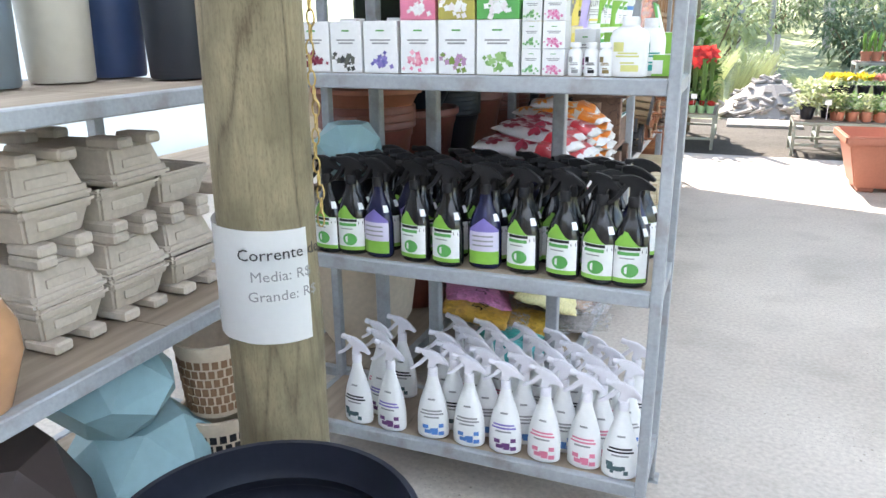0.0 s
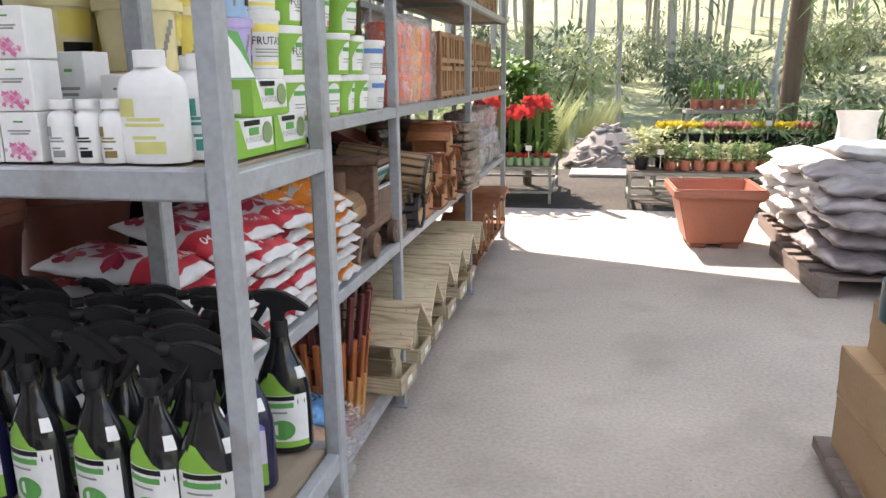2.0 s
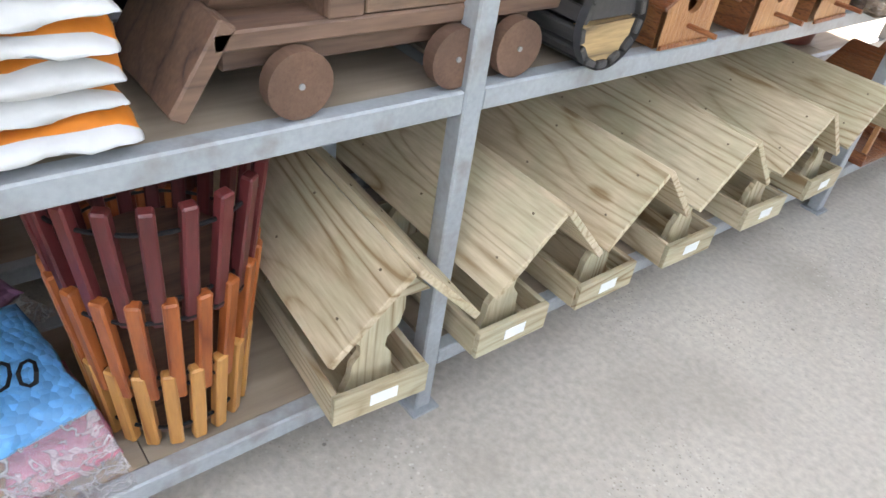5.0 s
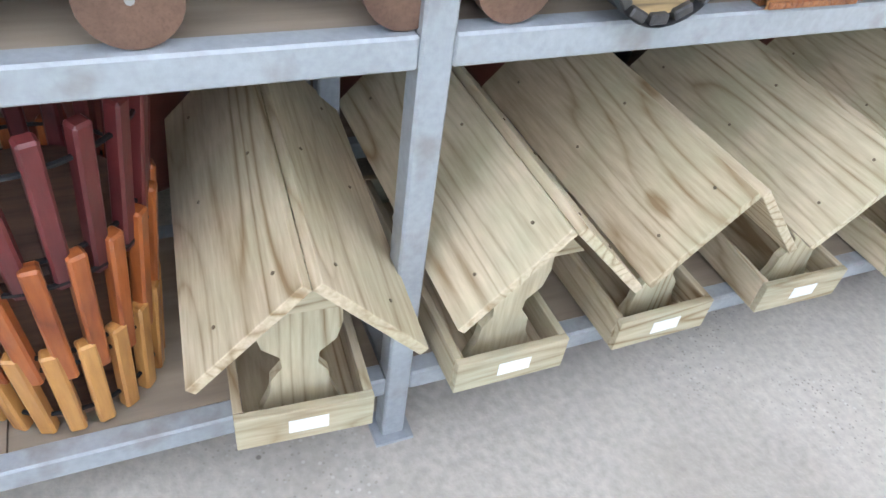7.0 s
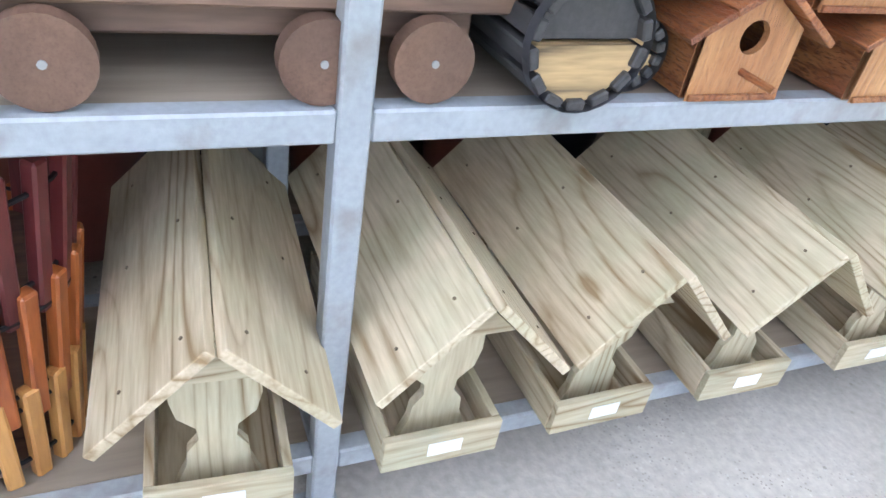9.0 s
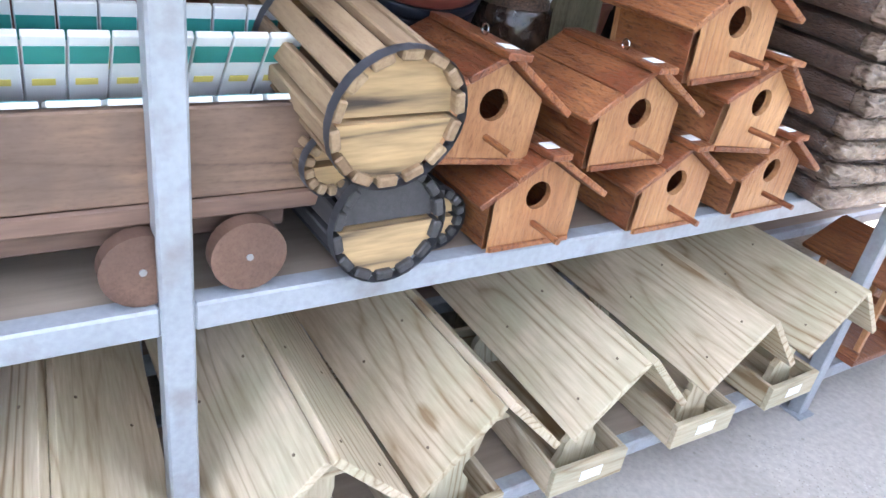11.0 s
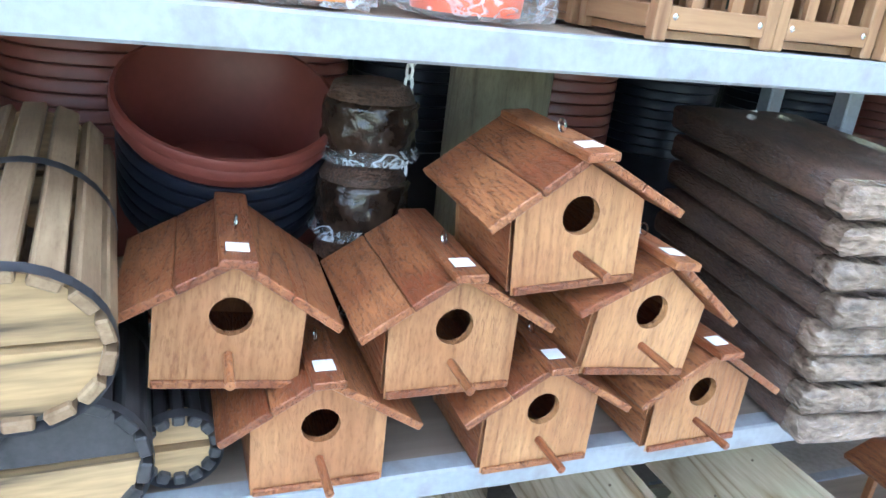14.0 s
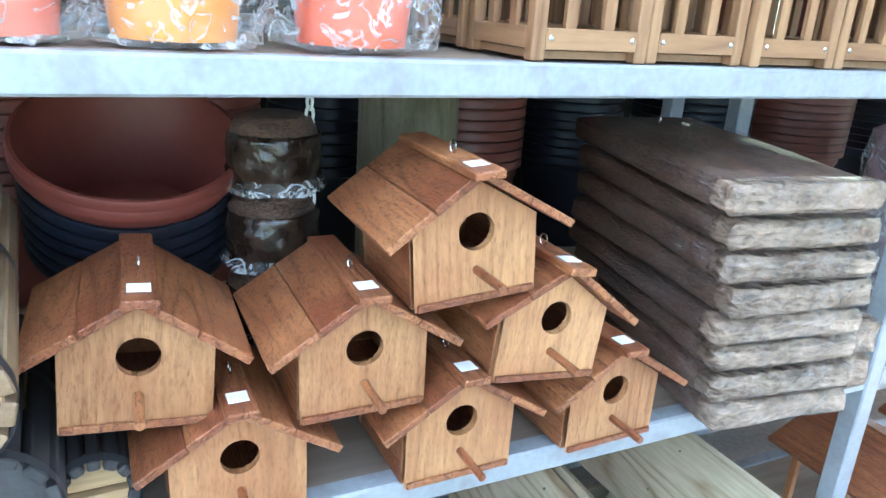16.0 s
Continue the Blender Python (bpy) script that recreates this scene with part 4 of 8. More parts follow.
ZU = UP + 0.001
SKYBLUE = plain("pale_blue_plastic", (0.35, 0.55, 0.78), 0.4)
tubs = {
    "y": tub("pale yellow fertilizer tub with herb print", 0.073, 0.118, BUTTER, BUTTER, "vase", "", pose(-0.09, 3.69, ZU), (BLACK, YELLOW)),
    "Y": tub("yellow fertilizer tub with herb print", 0.073, 0.118, YELLOW, BUTTER, "vase", "", pose(-0.09, 3.825, ZU), (BLACK, plain("gold_print", (0.6, 0.5, 0.06)))),
    "l": tub("lilac fertilizer tub with plant print", 0.062, 0.112, LILAC, LILAC, "vase", "", pose(-0.08, 3.962, ZU), (BLACK, plain("bronze_print", (0.35, 0.25, 0.1)))),
    "b": tub("pale blue fertilizer tub", 0.062, 0.112, SKYBLUE, LILAC, "vase", "", pose(-0.08, 3.962, ZU + 0.226), (BLACK, WHITE)),
    "f": tub("white fruit fertilizer tub with yellow stripe", 0.058, 0.125, WHITE, WHITE, "lines", "FRUTAS", pose(-0.07, 4.085, ZU), (YELLOW, YELLOW)),
    "g": tub("lime green tub with white shield label", 0.056, 0.112, GREEN, WHITE, "shield", "", pose(-0.065, 4.21, ZU, 0, 0, -10), (LEAFGREEN, PINK)),
    "h": tub("lime green tub with flower label", 0.056, 0.112, GREEN, WHITE, "shield", "FLORES", pose(-0.065, 4.21, ZU + 0.113, 0, 0, 5), (LEAFGREEN, PINK)),
    "c": tub("white tub with blue print", 0.070, 0.110, WHITE, WHITE, "lines", "", pose(-0.085, 4.915, ZU), (BLUE, WHITE)),
}
for k, x, y, n in (("y", -0.09, 3.69, 1), ("Y", -0.09, 3.825, 1), ("l", -0.08, 3.962, 1), ("y", -0.09, 3.69, 2), ("Y", -0.09, 3.825, 2), ("f", -0.07, 4.085, 1), ("f", -0.07, 4.085, 2),
                   ("h", -0.065, 4.215, 2), ("g", -0.065, 4.335, 0), ("g", -0.065, 4.46, 0), ("g", -0.065, 4.585, 0), ("g", -0.065, 4.71, 0), ("g", -0.07, 4.34, 1), ("g", -0.065, 4.55, 1), ("g", -0.065, 4.68, 1),
                   ("g", -0.07, 4.42, 2), ("g", -0.065, 4.63, 2), ("c", -0.085, 4.915, 1)):
    copy_thing(tubs[k], pose(x, y, ZU + n * {"y": 0.119, "Y": 0.119, "l": 0.113, "f": 0.126, "g": 0.113, "h": 0.113, "c": 0.111}[k], 0, 0, rng.uniform(-30, 25)))
for y in (3.66, 3.80, 3.95, 4.1, 4.25, 4.4, 4.55, 4.7):
    for n in range(3):
        copy_thing(tubs["yYlfgggc"[int((y - 3.6) / 0.145) % 8]], pose(-0.235, y, ZU + n * 0.127, 0, 0, rng.uniform(-40, 40)))

# ---- fertilizer bags on the middle shelf ----
BAGWHITE = plain("white_bag_film", (0.57, 0.56, 0.565), 0.35, 0.06, bump=0.5, grain=40, blot=14)
BAGRED = plain("red_bag_film", (0.50, 0.035, 0.05), 0.35, 0.10, bump=0.45, grain=40, blot=14)
BAGORANGE = plain("orange_bag_film", (0.70, 0.215, 0.03), 0.35, 0.10, bump=0.45, grain=40, blot=14)


def pillow(bm, L, W, T, seed, zones=None, nx=18, ny=12, wrinkle=0.006, square=3.0, pinch=0.0, sit=0.5):
    """A filled bag lying flat, seams at its ends; +x is its front. zones gives a material for each share of the length."""
    rg = random.Random(seed)
    off = Vector((rg.uniform(-50, 50), rg.uniform(-50, 50), rg.uniform(-50, 50)))

    def top(u, v):
        a = max(0.0, 1 - abs(2 * u - 1) ** square) ** 0.55 * max(0.0, 1 - abs(2 * v - 1) ** square) ** 0.5
        return a

    def skin(u, v, side):
        x = -L * u
        y = W * (v - 0.5) * (1 - pinch * (1 - max(0.0, 1 - abs(2 * u - 1) ** 6)))
        n1 = noise.noise(Vector((x * 14, y * 14, side)) + off) + 0.6 * noise.noise(Vector((x * 34, y * 34, side)) + off)
        z = T * sit + side * T * (1 - sit if side > 0 else sit) * top(u, v) + wrinkle * n1 * (0.3 + top(u, v))
        return Vector((x + wrinkle * 0.8 * noise.noise(Vector((y * 30, 3, side)) + off), y + wrinkle * 0.8 * noise.noise(Vector((x * 30, 9, side)) + off), max(z, 0.0) if side < 0 else z))
    us = [0.5 - 0.5 * math.cos(math.pi * i / nx) for i in range(nx + 1)]
    vs = [0.5 - 0.5 * math.cos(math.pi * j / ny) for j in range(ny + 1)]
    up = [[bm.verts.new(skin(u, v, 1)) for v in vs] for u in us]
    dn = [[up[i][j] if i in (0, nx) or j in (0, ny) else bm.verts.new(skin(us[i], vs[j], -1)) for j in range(ny + 1)] for i in range(nx + 1)]
    for i in range(nx):
        k = 0
        if zones:
            mid = (us[i] + us[i + 1]) / 2
            k = next(m for lim, m in zones if mid <= lim)
        for j in range(ny):
            f = bm.faces.new((up[i][j], up[i][j + 1], up[i + 1][j + 1], up[i + 1][j]))
            f.material_index, f.smooth = k, True
            f = bm.faces.new((dn[i][j], dn[i + 1][j], dn[i + 1][j + 1], dn[i][j + 1]))
            f.material_index, f.smooth = (0 if zones else 0), True
    bmesh.ops.recalc_face_normals(bm, faces=bm.faces)
    return lambda p, lift=0.0015: skin(min(1, max(0, -p.x / L)), min(1, max(0, p.y / W + 0.5)), 1) + Vector((0, 0, lift))


def fertilizer_bag(label, band, code, seed, m, flower, L=0.27, W=0.176, T=0.046):
    b = thing("fertilizer_bag", label, "fertilizer bag", "one-kilo fertilizer bags", m)
    bm = bmesh.new()
    lay = pillow(bm, L, W, T, seed, [(0.05, 0), (0.36, 1), (1.0, 0)], wrinkle=0.012, pinch=0.10, sit=0.36)
    part("bag_film", bm, [BAGWHITE, band], b)
    lettering(code, 0.028, Matrix.Translation((-0.050, -0.016, 0)) @ Matrix.Rotation(math.pi / 2, 4, "Z"), WHITE, b, lambda p: lay(p, 0.003), "code_print")
    lettering("1kg", 0.020, Matrix.Translation((-0.052, 0.060, 0)) @ Matrix.Rotation(math.pi / 2, 4, "Z"), WHITE, b, lambda p: lay(p, 0.003), "weight_print")
    rg = random.Random(seed + 5)
    bm = bmesh.new()
    for cx, cy, r in ((-0.135, -0.040, 0.046), (-0.185, 0.030, 0.050), (-0.225, -0.045, 0.036)):
        for k in range(7):
            a = 2 * math.pi * k / 7 + rg.uniform(-0.2, 0.2)
            pts = [(0, 0), (r * 0.5, -r * 0.22), (r * 0.85, -r * 0.18), (r, 0), (r * 0.85, r * 0.18), (r * 0.5, r * 0.22)]
            bm.faces.new([bm.verts.new(lay(Vector((cx + x * math.cos(a) - y * math.sin(a), cy + x * math.sin(a) + y * math.cos(a), 0)), 0.003 + 0.0003 * k)) for x, y in pts])
    part("flower_print", bm, flower, b, "printed flower")
    return b


def settle(y, x, z, rz=0.0, ry=0.0, rx=0.0):
    return pose(x, y, z, rx, ry, rz)


red = [fertilizer_bag("white and red fertilizer bag in a stack", BAGRED, "04-14-08", s, settle(3.845, -0.01 - 0.005 * s, MID + 0.001 + 0.037 * s), DARKRED) for s in range(3)]
ora = [fertilizer_bag("white and orange fertilizer bag in a stack", BAGORANGE, "10-10-10", 20 + s, settle(4.345, -0.01 - 0.004 * s, MID + 0.001 + 0.034 * s), ORANGE, W=0.160) for s in range(3)]
for y, n, kind in ((3.665, 6, red), (3.845, 6, red), (4.015, 6, red), (4.185, 6, red), (4.345, 6, ora), (4.500, 6, ora)):
    for k in range(n):
        if k < 3 and y in (3.845, 4.345):
            continue
        step = 0.036 if kind is red else 0.033
        copy_thing(kind[(k * 2 + int(y * 10)) % 3], settle(y + rng.uniform(-0.008, 0.008), -0.012 + rng.uniform(-0.02, 0.016), MID + 0.001 + step * k, rng.uniform(-7, 7), rng.uniform(-1, 5), rng.uniform(-2, 2)))
    copy_thing(kind[n % 3], settle(y + rng.uniform(-0.015, 0.015), -0.02 + rng.uniform(-0.03, 0.02), MID + 0.004 + (0.036 if kind is red else 0.033) * n, rng.uniform(-10, 10), rng.uniform(6, 12), rng.uniform(-3, 3)))
    for k in range(5):
        copy_thing(kind[k % 3], pose(-0.405 + rng.uniform(-0.01, 0.01), y + rng.uniform(-0.01, 0.01), MID + 0.001 + 0.037 * k, 0, 0, 180 + rng.uniform(-6, 6)))
copy_thing(ora[0], settle(4.42, -0.03, MID + 0.232, -10, 9))
copy_thing(ora[1], settle(4.50, -0.07, MID + 0.262, 12, 6))
copy_thing(ora[2], settle(4.34, -0.12, MID + 0.232, -25, 6))


# ---- coloured stone bags on the low shelf ----
def creased_film(name, scale, most=0.5, least=0.10, twist=0.6):
    """Clear wrap, milky along its creases."""
    m = bpy.data.materials.new(name)
    m.use_nodes = True
    n, l = m.node_tree.nodes, m.node_tree.links
    b = n["Principled BSDF"]
    co, no, rg, mr, bp = n.new("ShaderNodeTexCoord"), n.new("ShaderNodeTexNoise"), n.new("ShaderNodeMath"), n.new("ShaderNodeMapRange"), n.new("ShaderNodeBump")
    no.inputs["Scale"].default_value, no.inputs["Detail"].default_value, no.inputs["Distortion"].default_value = scale, 4, twist
    l.new(co.outputs["Object"], no.inputs[0])
    rg.operation = "PINGPONG"
    rg.inputs[1].default_value = 0.1
    l.new(no.outputs[0], rg.inputs[0])
    mr.inputs[1].default_value, mr.inputs[2].default_value, mr.inputs[3].default_value, mr.inputs[4].default_value = 0.0, 0.04, most, least
    l.new(rg.outputs[0], mr.inputs[0]), l.new(mr.outputs[0], b.inputs["Alpha"])
    b.inputs["Base Color"].default_value, b.inputs["Roughness"].default_value = (0.86, 0.86, 0.87, 1), 0.12
    bp.inputs["Strength"].default_value, bp.inputs["Distance"].default_value = 1.0, 0.03
    l.new(rg.outputs[0], bp.inputs["Height"]), l.new(bp.outputs[0], b.inputs["Normal"])
    return m



CLEAR = bpy.data.materials.new("clear_plastic_film")
CLEAR.use_nodes = True
cb = CLEAR.node_tree.nodes["Principled BSDF"]
cb.inputs["Base Color"].default_value, cb.inputs["Roughness"].default_value = (0.85, 0.85, 0.86, 1), 0.15
cb.inputs["Alpha"].default_value, cb.inputs["Specular IOR Level"].default_value = 0.26, 0.8
ct = CLEAR.node_tree.nodes.new("ShaderNodeTexNoise")
ct.inputs["Scale"].default_value, ct.inputs["Detail"].default_value = 28, 3
cp = CLEAR.node_tree.nodes.new("ShaderNodeBump")
cp.inputs["Strength"].default_value, cp.inputs["Distance"].default_value = 0.9, 0.02
CLEAR.node_tree.links.new(ct.outputs[0], cp.inputs["Height"])
CLEAR.node_tree.links.new(cp.outputs[0], cb.inputs["Normal"])


BAGFILM = creased_film("loose_bag_film", 22.0, 0.6, 0.22)


def stones(name, c, size=90):
    """Coloured gravel seen through film: cells of slightly different tone."""
    m = bpy.data.materials.new(name)
    m.use_nodes = True
    n, l = m.node_tree.nodes, m.node_tree.links
    b = n["Principled BSDF"]
    co, vo, mx, bp = n.new("ShaderNodeTexCoord"), n.new("ShaderNodeTexVoronoi"), n.new("ShaderNodeMix"), n.new("ShaderNodeBump")
    vo.inputs["Scale"].default_value = size
    l.new(co.outputs["Object"], vo.inputs[0])
    mx.data_type = "RGBA"
    mx.inputs[6].default_value, mx.inputs[7].default_value = (*[q * 0.65 for q in c], 1), (*[min(1, q * 1.25) for q in c], 1)
    l.new(vo.outputs["Color"], mx.inputs[0]), l.new(mx.outputs[2], b.inputs["Base Color"])
    bp.inputs["Strength"].default_value, bp.inputs["Distance"].default_value = 0.5, 0.004
    bp.invert = True
    l.new(vo.outputs["Distance"], bp.inputs["Height"]), l.new(bp.outputs[0], b.inputs["Normal"])
    b.inputs["Roughness"].default_value = 0.35
    return m


def stone_bag(colour, c, m, seed, price="", L=0.25, W=0.19, T=0.06, size=90):
    b = thing("gravel_bag", f"clear bag of {colour} decorative gravel on the low shelf", "gravel bag", "bags of coloured gravel", m)
    bm = bmesh.new()
    lay = pillow(bm, L, W, T, seed, wrinkle=0.008, square=2.4)
    part("gravel", bm, stones(colour.replace(" ", "_") + "_gravel", c, size), b)
    bm = bmesh.new()
    rg = random.Random(seed)
    g = [[bm.verts.new((-0.012 + 0.085 * i / 3, W * (j / 8 - 0.5) * (0.95 - 0.1 * i / 3), T * 0.5 + 0.02 * i / 3 + 0.010 * rg.uniform(-1, 1) * i / 3)) for j in range(9)] for i in range(4)]
    for i in range(3):
        for j in range(8):
            bm.faces.new((g[i][j], g[i][j + 1], g[i + 1][j + 1], g[i + 1][j])).smooth = True
    bmesh.ops.solidify(bm, geom=bm.faces[:], thickness=0.001)
    part("film_end", bm, BAGFILM, b, "crumpled clear film")
    if price:
        lettering(price, 0.062, Matrix.Translation((-L * 0.42, 0, 0)) @ Matrix.Rotation(math.radians(70), 4, "Z") @ Matrix.Shear("XZ", 4, (0.0, 0.0)), BLACK, b, lambda p: lay(p, 0.004), "marker_price")
    return b


stone_bag("blue", (0.10, 0.32, 0.62), pose(-0.055, 4.405, LOW + 0.085, 0, 14, 12), 1, "2,00", L=0.21, W=0.165)
stone_bag("brown", (0.46, 0.29, 0.20), pose(-0.02, 4.265, LOW + 0.045, 0, 12, -10), 2, "", L=0.30, size=42)
stone_bag("pale yellow", (0.72, 0.66, 0.34), pose(-0.065, 4.15, LOW + 0.075, 3, 16, 14), 3, "", L=0.24, size=300)
stone_bag("red", (0.42, 0.10, 0.10), pose(-0.27, 4.25, LOW + 0.085, 0, 12, 8), 4, "5,00")
stone_bag("magenta", (0.45, 0.16, 0.30), pose(-0.31, 4.11, LOW + 0.07, 0, 12, 22), 5, "5,00")
stone_bag("purple", (0.34, 0.17, 0.29), pose(-0.30, 4.38, LOW + 0.085, 0, 10, 30), 6)
stone_bag("ochre", (0.45, 0.26, 0.04), pose(-0.28, 3.985, LOW + 0.045, 0, 14, 10), 7, "5,00", size=60)
stone_bag("yellow", (0.52, 0.32, 0.05), pose(-0.12, 4.08, LOW + 0.002, 0, 4, -6), 8)
stone_bag("teal", (0.05, 0.36, 0.34), pose(-0.14, 3.90, LOW + 0.002, 0, 0, -5), 9)
stone_bag("light blue", (0.16, 0.40, 0.60), pose(-0.05, 3.74, LOW + 0.03, 0, 8, 15), 12, "2,00")
stone_bag("pink", (0.55, 0.17, 0.24), pose(-0.035, 4.43, LOW + 0.002, 0, 0, 5), 10, L=0.22, W=0.15)
stone_bag("rose", (0.50, 0.20, 0.28), pose(-0.045, 4.425, LOW + 0.042, 0, 3, 8), 11, L=0.22, W=0.15, T=0.045)
stone_bag("grey", (0.30, 0.28, 0.27), pose(0.0, 4.18, LOW + 0.002, 0, 0, 0), 12, T=0.05)
stone_bag("orange", (0.55, 0.25, 0.05), pose(-0.02, 3.68, LOW + 0.002, 0, 0, 0), 13)
stone_bag("turquoise", (0.07, 0.38, 0.40), pose(-0.03, 3.68, LOW + 0.055, 0, 8, 10), 14)


# ---- stave basket ----
def stave_ring(parent, cx, cy, z0, z1, r0, r1, n, mat, phase=0.0):
    for k in range(n):
        a = 2 * math.pi * k / n + phase
        bm = bmesh.new()
        box(bm, -0.009, 0.009, -0.010, 0.010, 0, z1 - z0, bevel=0.003)
        lean = math.atan2(r1 - r0, z1 - z0)
        bmesh.ops.transform(bm, matrix=Matrix.Translation((cx + r0 * math.cos(a), cy + r0 * math.sin(a), z0)) @ Matrix.Rotation(a, 4, "Z") @ Matrix.Rotation(lean, 4, "Y"), verts=bm.verts)
        part("stave", bm, mat, parent)
    for f in (0.22, 0.8):
        r, z = r0 + (r1 - r0) * f, z0 + (z1 - z0) * f
        bm = bmesh.new()
        tube(bm, [(cx + r * math.cos(2 * math.pi * k / 28), cy + r * math.sin(2 * math.pi * k / 28), z) for k in range(29)], 0.003, 5)
        part("wire_hoop", bm, BLACK, parent, "dark wire hoop")


MAROON = wood("maroon_stain", (0.15, 0.026, 0.026), (0.05, 0.010, 0.012), 2, 22, 0.35)
AMBER = wood("amber_stain", (0.47, 0.135, 0.035), (0.17, 0.035, 0.012), 2, 22, 0.35)
HONEY = wood("honey_stain", (0.60, 0.30, 0.09), (0.30, 0.11, 0.03), 2, 22, 0.35)
for lab, mt, z0, z1, r0, r1, ph in (("honey stained wooden stave basket at the bottom of a nest", HONEY, LOW, LOW + 0.16, 0.103, 0.118, 0.0), ("amber stained wooden stave basket nested in another", AMBER, LOW + 0.105, LOW + 0.30, 0.110, 0.134, 0.1), ("maroon stained wooden stave basket on top of a nest", MAROON, LOW + 0.25, LOW + 0.445, 0.120, 0.147, 0.0)):
    k = thing("stave_basket", lab, "basket", "nested stave baskets", pose(-0.148, 4.612, 0))
    stave_ring(k, 0, 0, z0 + 0.002, z1, r0, r1, 20, mt, ph)
    bm = bmesh.new()
    lathe(bm, [(0, z0 + 0.012), (r0 * 0.93, z0 + 0.012), (r0 * 0.93, z0 + 0.024), (0, z0 + 0.024)], 20)
    part("base_disc", bm, DARKWOOD, k)


# ---- wooden train ----
def train(m):
    t = thing("wooden_train", "dark weathered wooden toy train planter on the shelf", "toy train", "", m)
    x0, x1 = -0.24, -0.03
    part("deck", solid(x0, x1, 0.04, 0.565, 0.085, 0.108, bevel=0.003), DARKWOOD, t)
    part("frame_rail", solid(x0 + 0.03, x1 - 0.03, 0.06, 0.53, 0.05, 0.085, bevel=0.003), DARKWOOD, t)
    for y in (0.135, 0.365, 0.475):
        for x in (x1 - 0.004, x0 - 0.018):
            bm = bmesh.new()
            rod(bm, (x, y, 0.042), (x + 0.022, y, 0.042), 0.042, 24)
            w = part("wheel", bm, LOGEND, t, "round slice of branch", 40)
            bm = bmesh.new()
            rod(bm, (x + 0.021, y, 0.042), (x + 0.024, y, 0.042), 0.004, 8)
            part("nail", bm, GREY, w)
    for k in range(11):
        a = math.pi * (-0.05 + 1.1 * k / 10)
        bm = bmesh.new()
        box(bm, -0.011, 0.011, 0.052, 0.177, -0.006, 0.006, bevel=0.002)
        bmesh.ops.transform(bm, matrix=Matrix.Translation((-0.125 + 0.062 * math.cos(a), 0, 0.155 + 0.062 * math.sin(a))) @ Matrix.Rotation(math.pi / 2 - a, 4, "Y"), verts=bm.verts)
        part("boiler_slat", bm, OAKDARK, t)
    bm = bmesh.new()
    rod(bm, (-0.125, 0.058, 0.155), (-0.125, 0.176, 0.155), 0.058, 20)
    part("boiler_core", bm, DARKWOOD, t)
    bm = bmesh.new()
    rod(bm, (-0.125, 0.014, 0.155), (-0.125, 0.058, 0.155), 0.032, 16)
    part("lamp_log", bm, LOGEND, t)
    bm = bmesh.new()
    rod(bm, (-0.125, 0.085, 0.212), (-0.125, 0.085, 0.292), 0.028, 16)
    part("chimney", bm, LOGEND, t)
    for x in (x0, x1 - 0.014):
        part("cab_side", solid(x, x + 0.014, 0.178, 0.226, 0.108, 0.305, bevel=0.002), DARKWOOD, t)
    part("cab_front", solid(x0 + 0.014, x1 - 0.014, 0.178, 0.191, 0.108, 0.305), DARKWOOD, t)
    part("cab_roof", solid(x0 - 0.03, x1 + 0.03, 0.140, 0.268, 0.305, 0.325, bevel=0.003), DARKWOOD, t)
    for x in (x0, x1 - 0.014):
        part("wagon_side", solid(x, x + 0.014, 0.228, 0.565, 0.110, 0.208, bevel=0.002), OAKBROWN, t)
    for y in (0.241, 0.552):
        part("wagon_end", solid(x0 + 0.014, x1 - 0.014, y - 0.012, y, 0.110, 0.208, bevel=0.002), OAKBROWN, t)
    bm = bmesh.new()
    box(bm, x0, x1, -0.01, 0.012, -0.05, 0.07, bevel=0.003)
    bmesh.ops.transform(bm, matrix=Matrix.Translation((0, 0.022, 0.058)) @ Matrix.Rotation(radians(-32), 4, "X"), verts=bm.verts)
    part("bumper_board", bm, DARKWOOD, t)
    return t


LOGEND = wood("sawn_branch", (0.21, 0.115, 0.075), (0.09, 0.045, 0.03), 0, 18, 0.7, tint=(0.14, 0.08, 0.055), rough_grain=0.3)
OAKDARK = wood("old_slat", (0.34, 0.21, 0.11), (0.16, 0.09, 0.05), 1, 18, 0.6)
OAKBROWN = wood("brown_plank", (0.31, 0.185, 0.118), (0.10, 0.06, 0.04), 1, 26, 0.6, tint=(0.15, 0.10, 0.075), rough_grain=0.25)
train(pose(0.0, 4.622, MID + 0.001))
for i in range(8):
    for j in range(2):
        s = thing("seed_packet", "white and green seed packet standing in the train wagon", "seed packet", "seed packets in the train", pose(-0.10 - 0.055 * j, 4.872 + 0.037 * i, MID + 0.222, 0, 38 - 22 * j, 0))
        part("sachet", solid(-0.004, 0.004, 0.0, 0.035, -0.06, 0.062, bevel=0.001), WHITE, s)
        part("green_header", solid(0.0042, 0.0048, 0.001, 0.034, 0.022, 0.048), TEAL, s)
        part("yellow_mark", solid(0.0042, 0.0048, 0.006, 0.026, -0.012, -0.002), YELLOW, s)
for i in range(6):
    s = thing("seed_packet", "white and green seed packet lying in the train wagon", "seed packet", "seed packets in the train", pose(-0.062, 4.87 + 0.05 * i, MID + 0.205, 0, 70, 0))
    part("sachet", solid(-0.003, 0.003, 0, 0.045, -0.03, 0.03, bevel=0.001), WHITE, s)
    part("green_header", solid(-0.0038, -0.0032, 0.001, 0.044, 0.012, 0.026), TEAL, s)


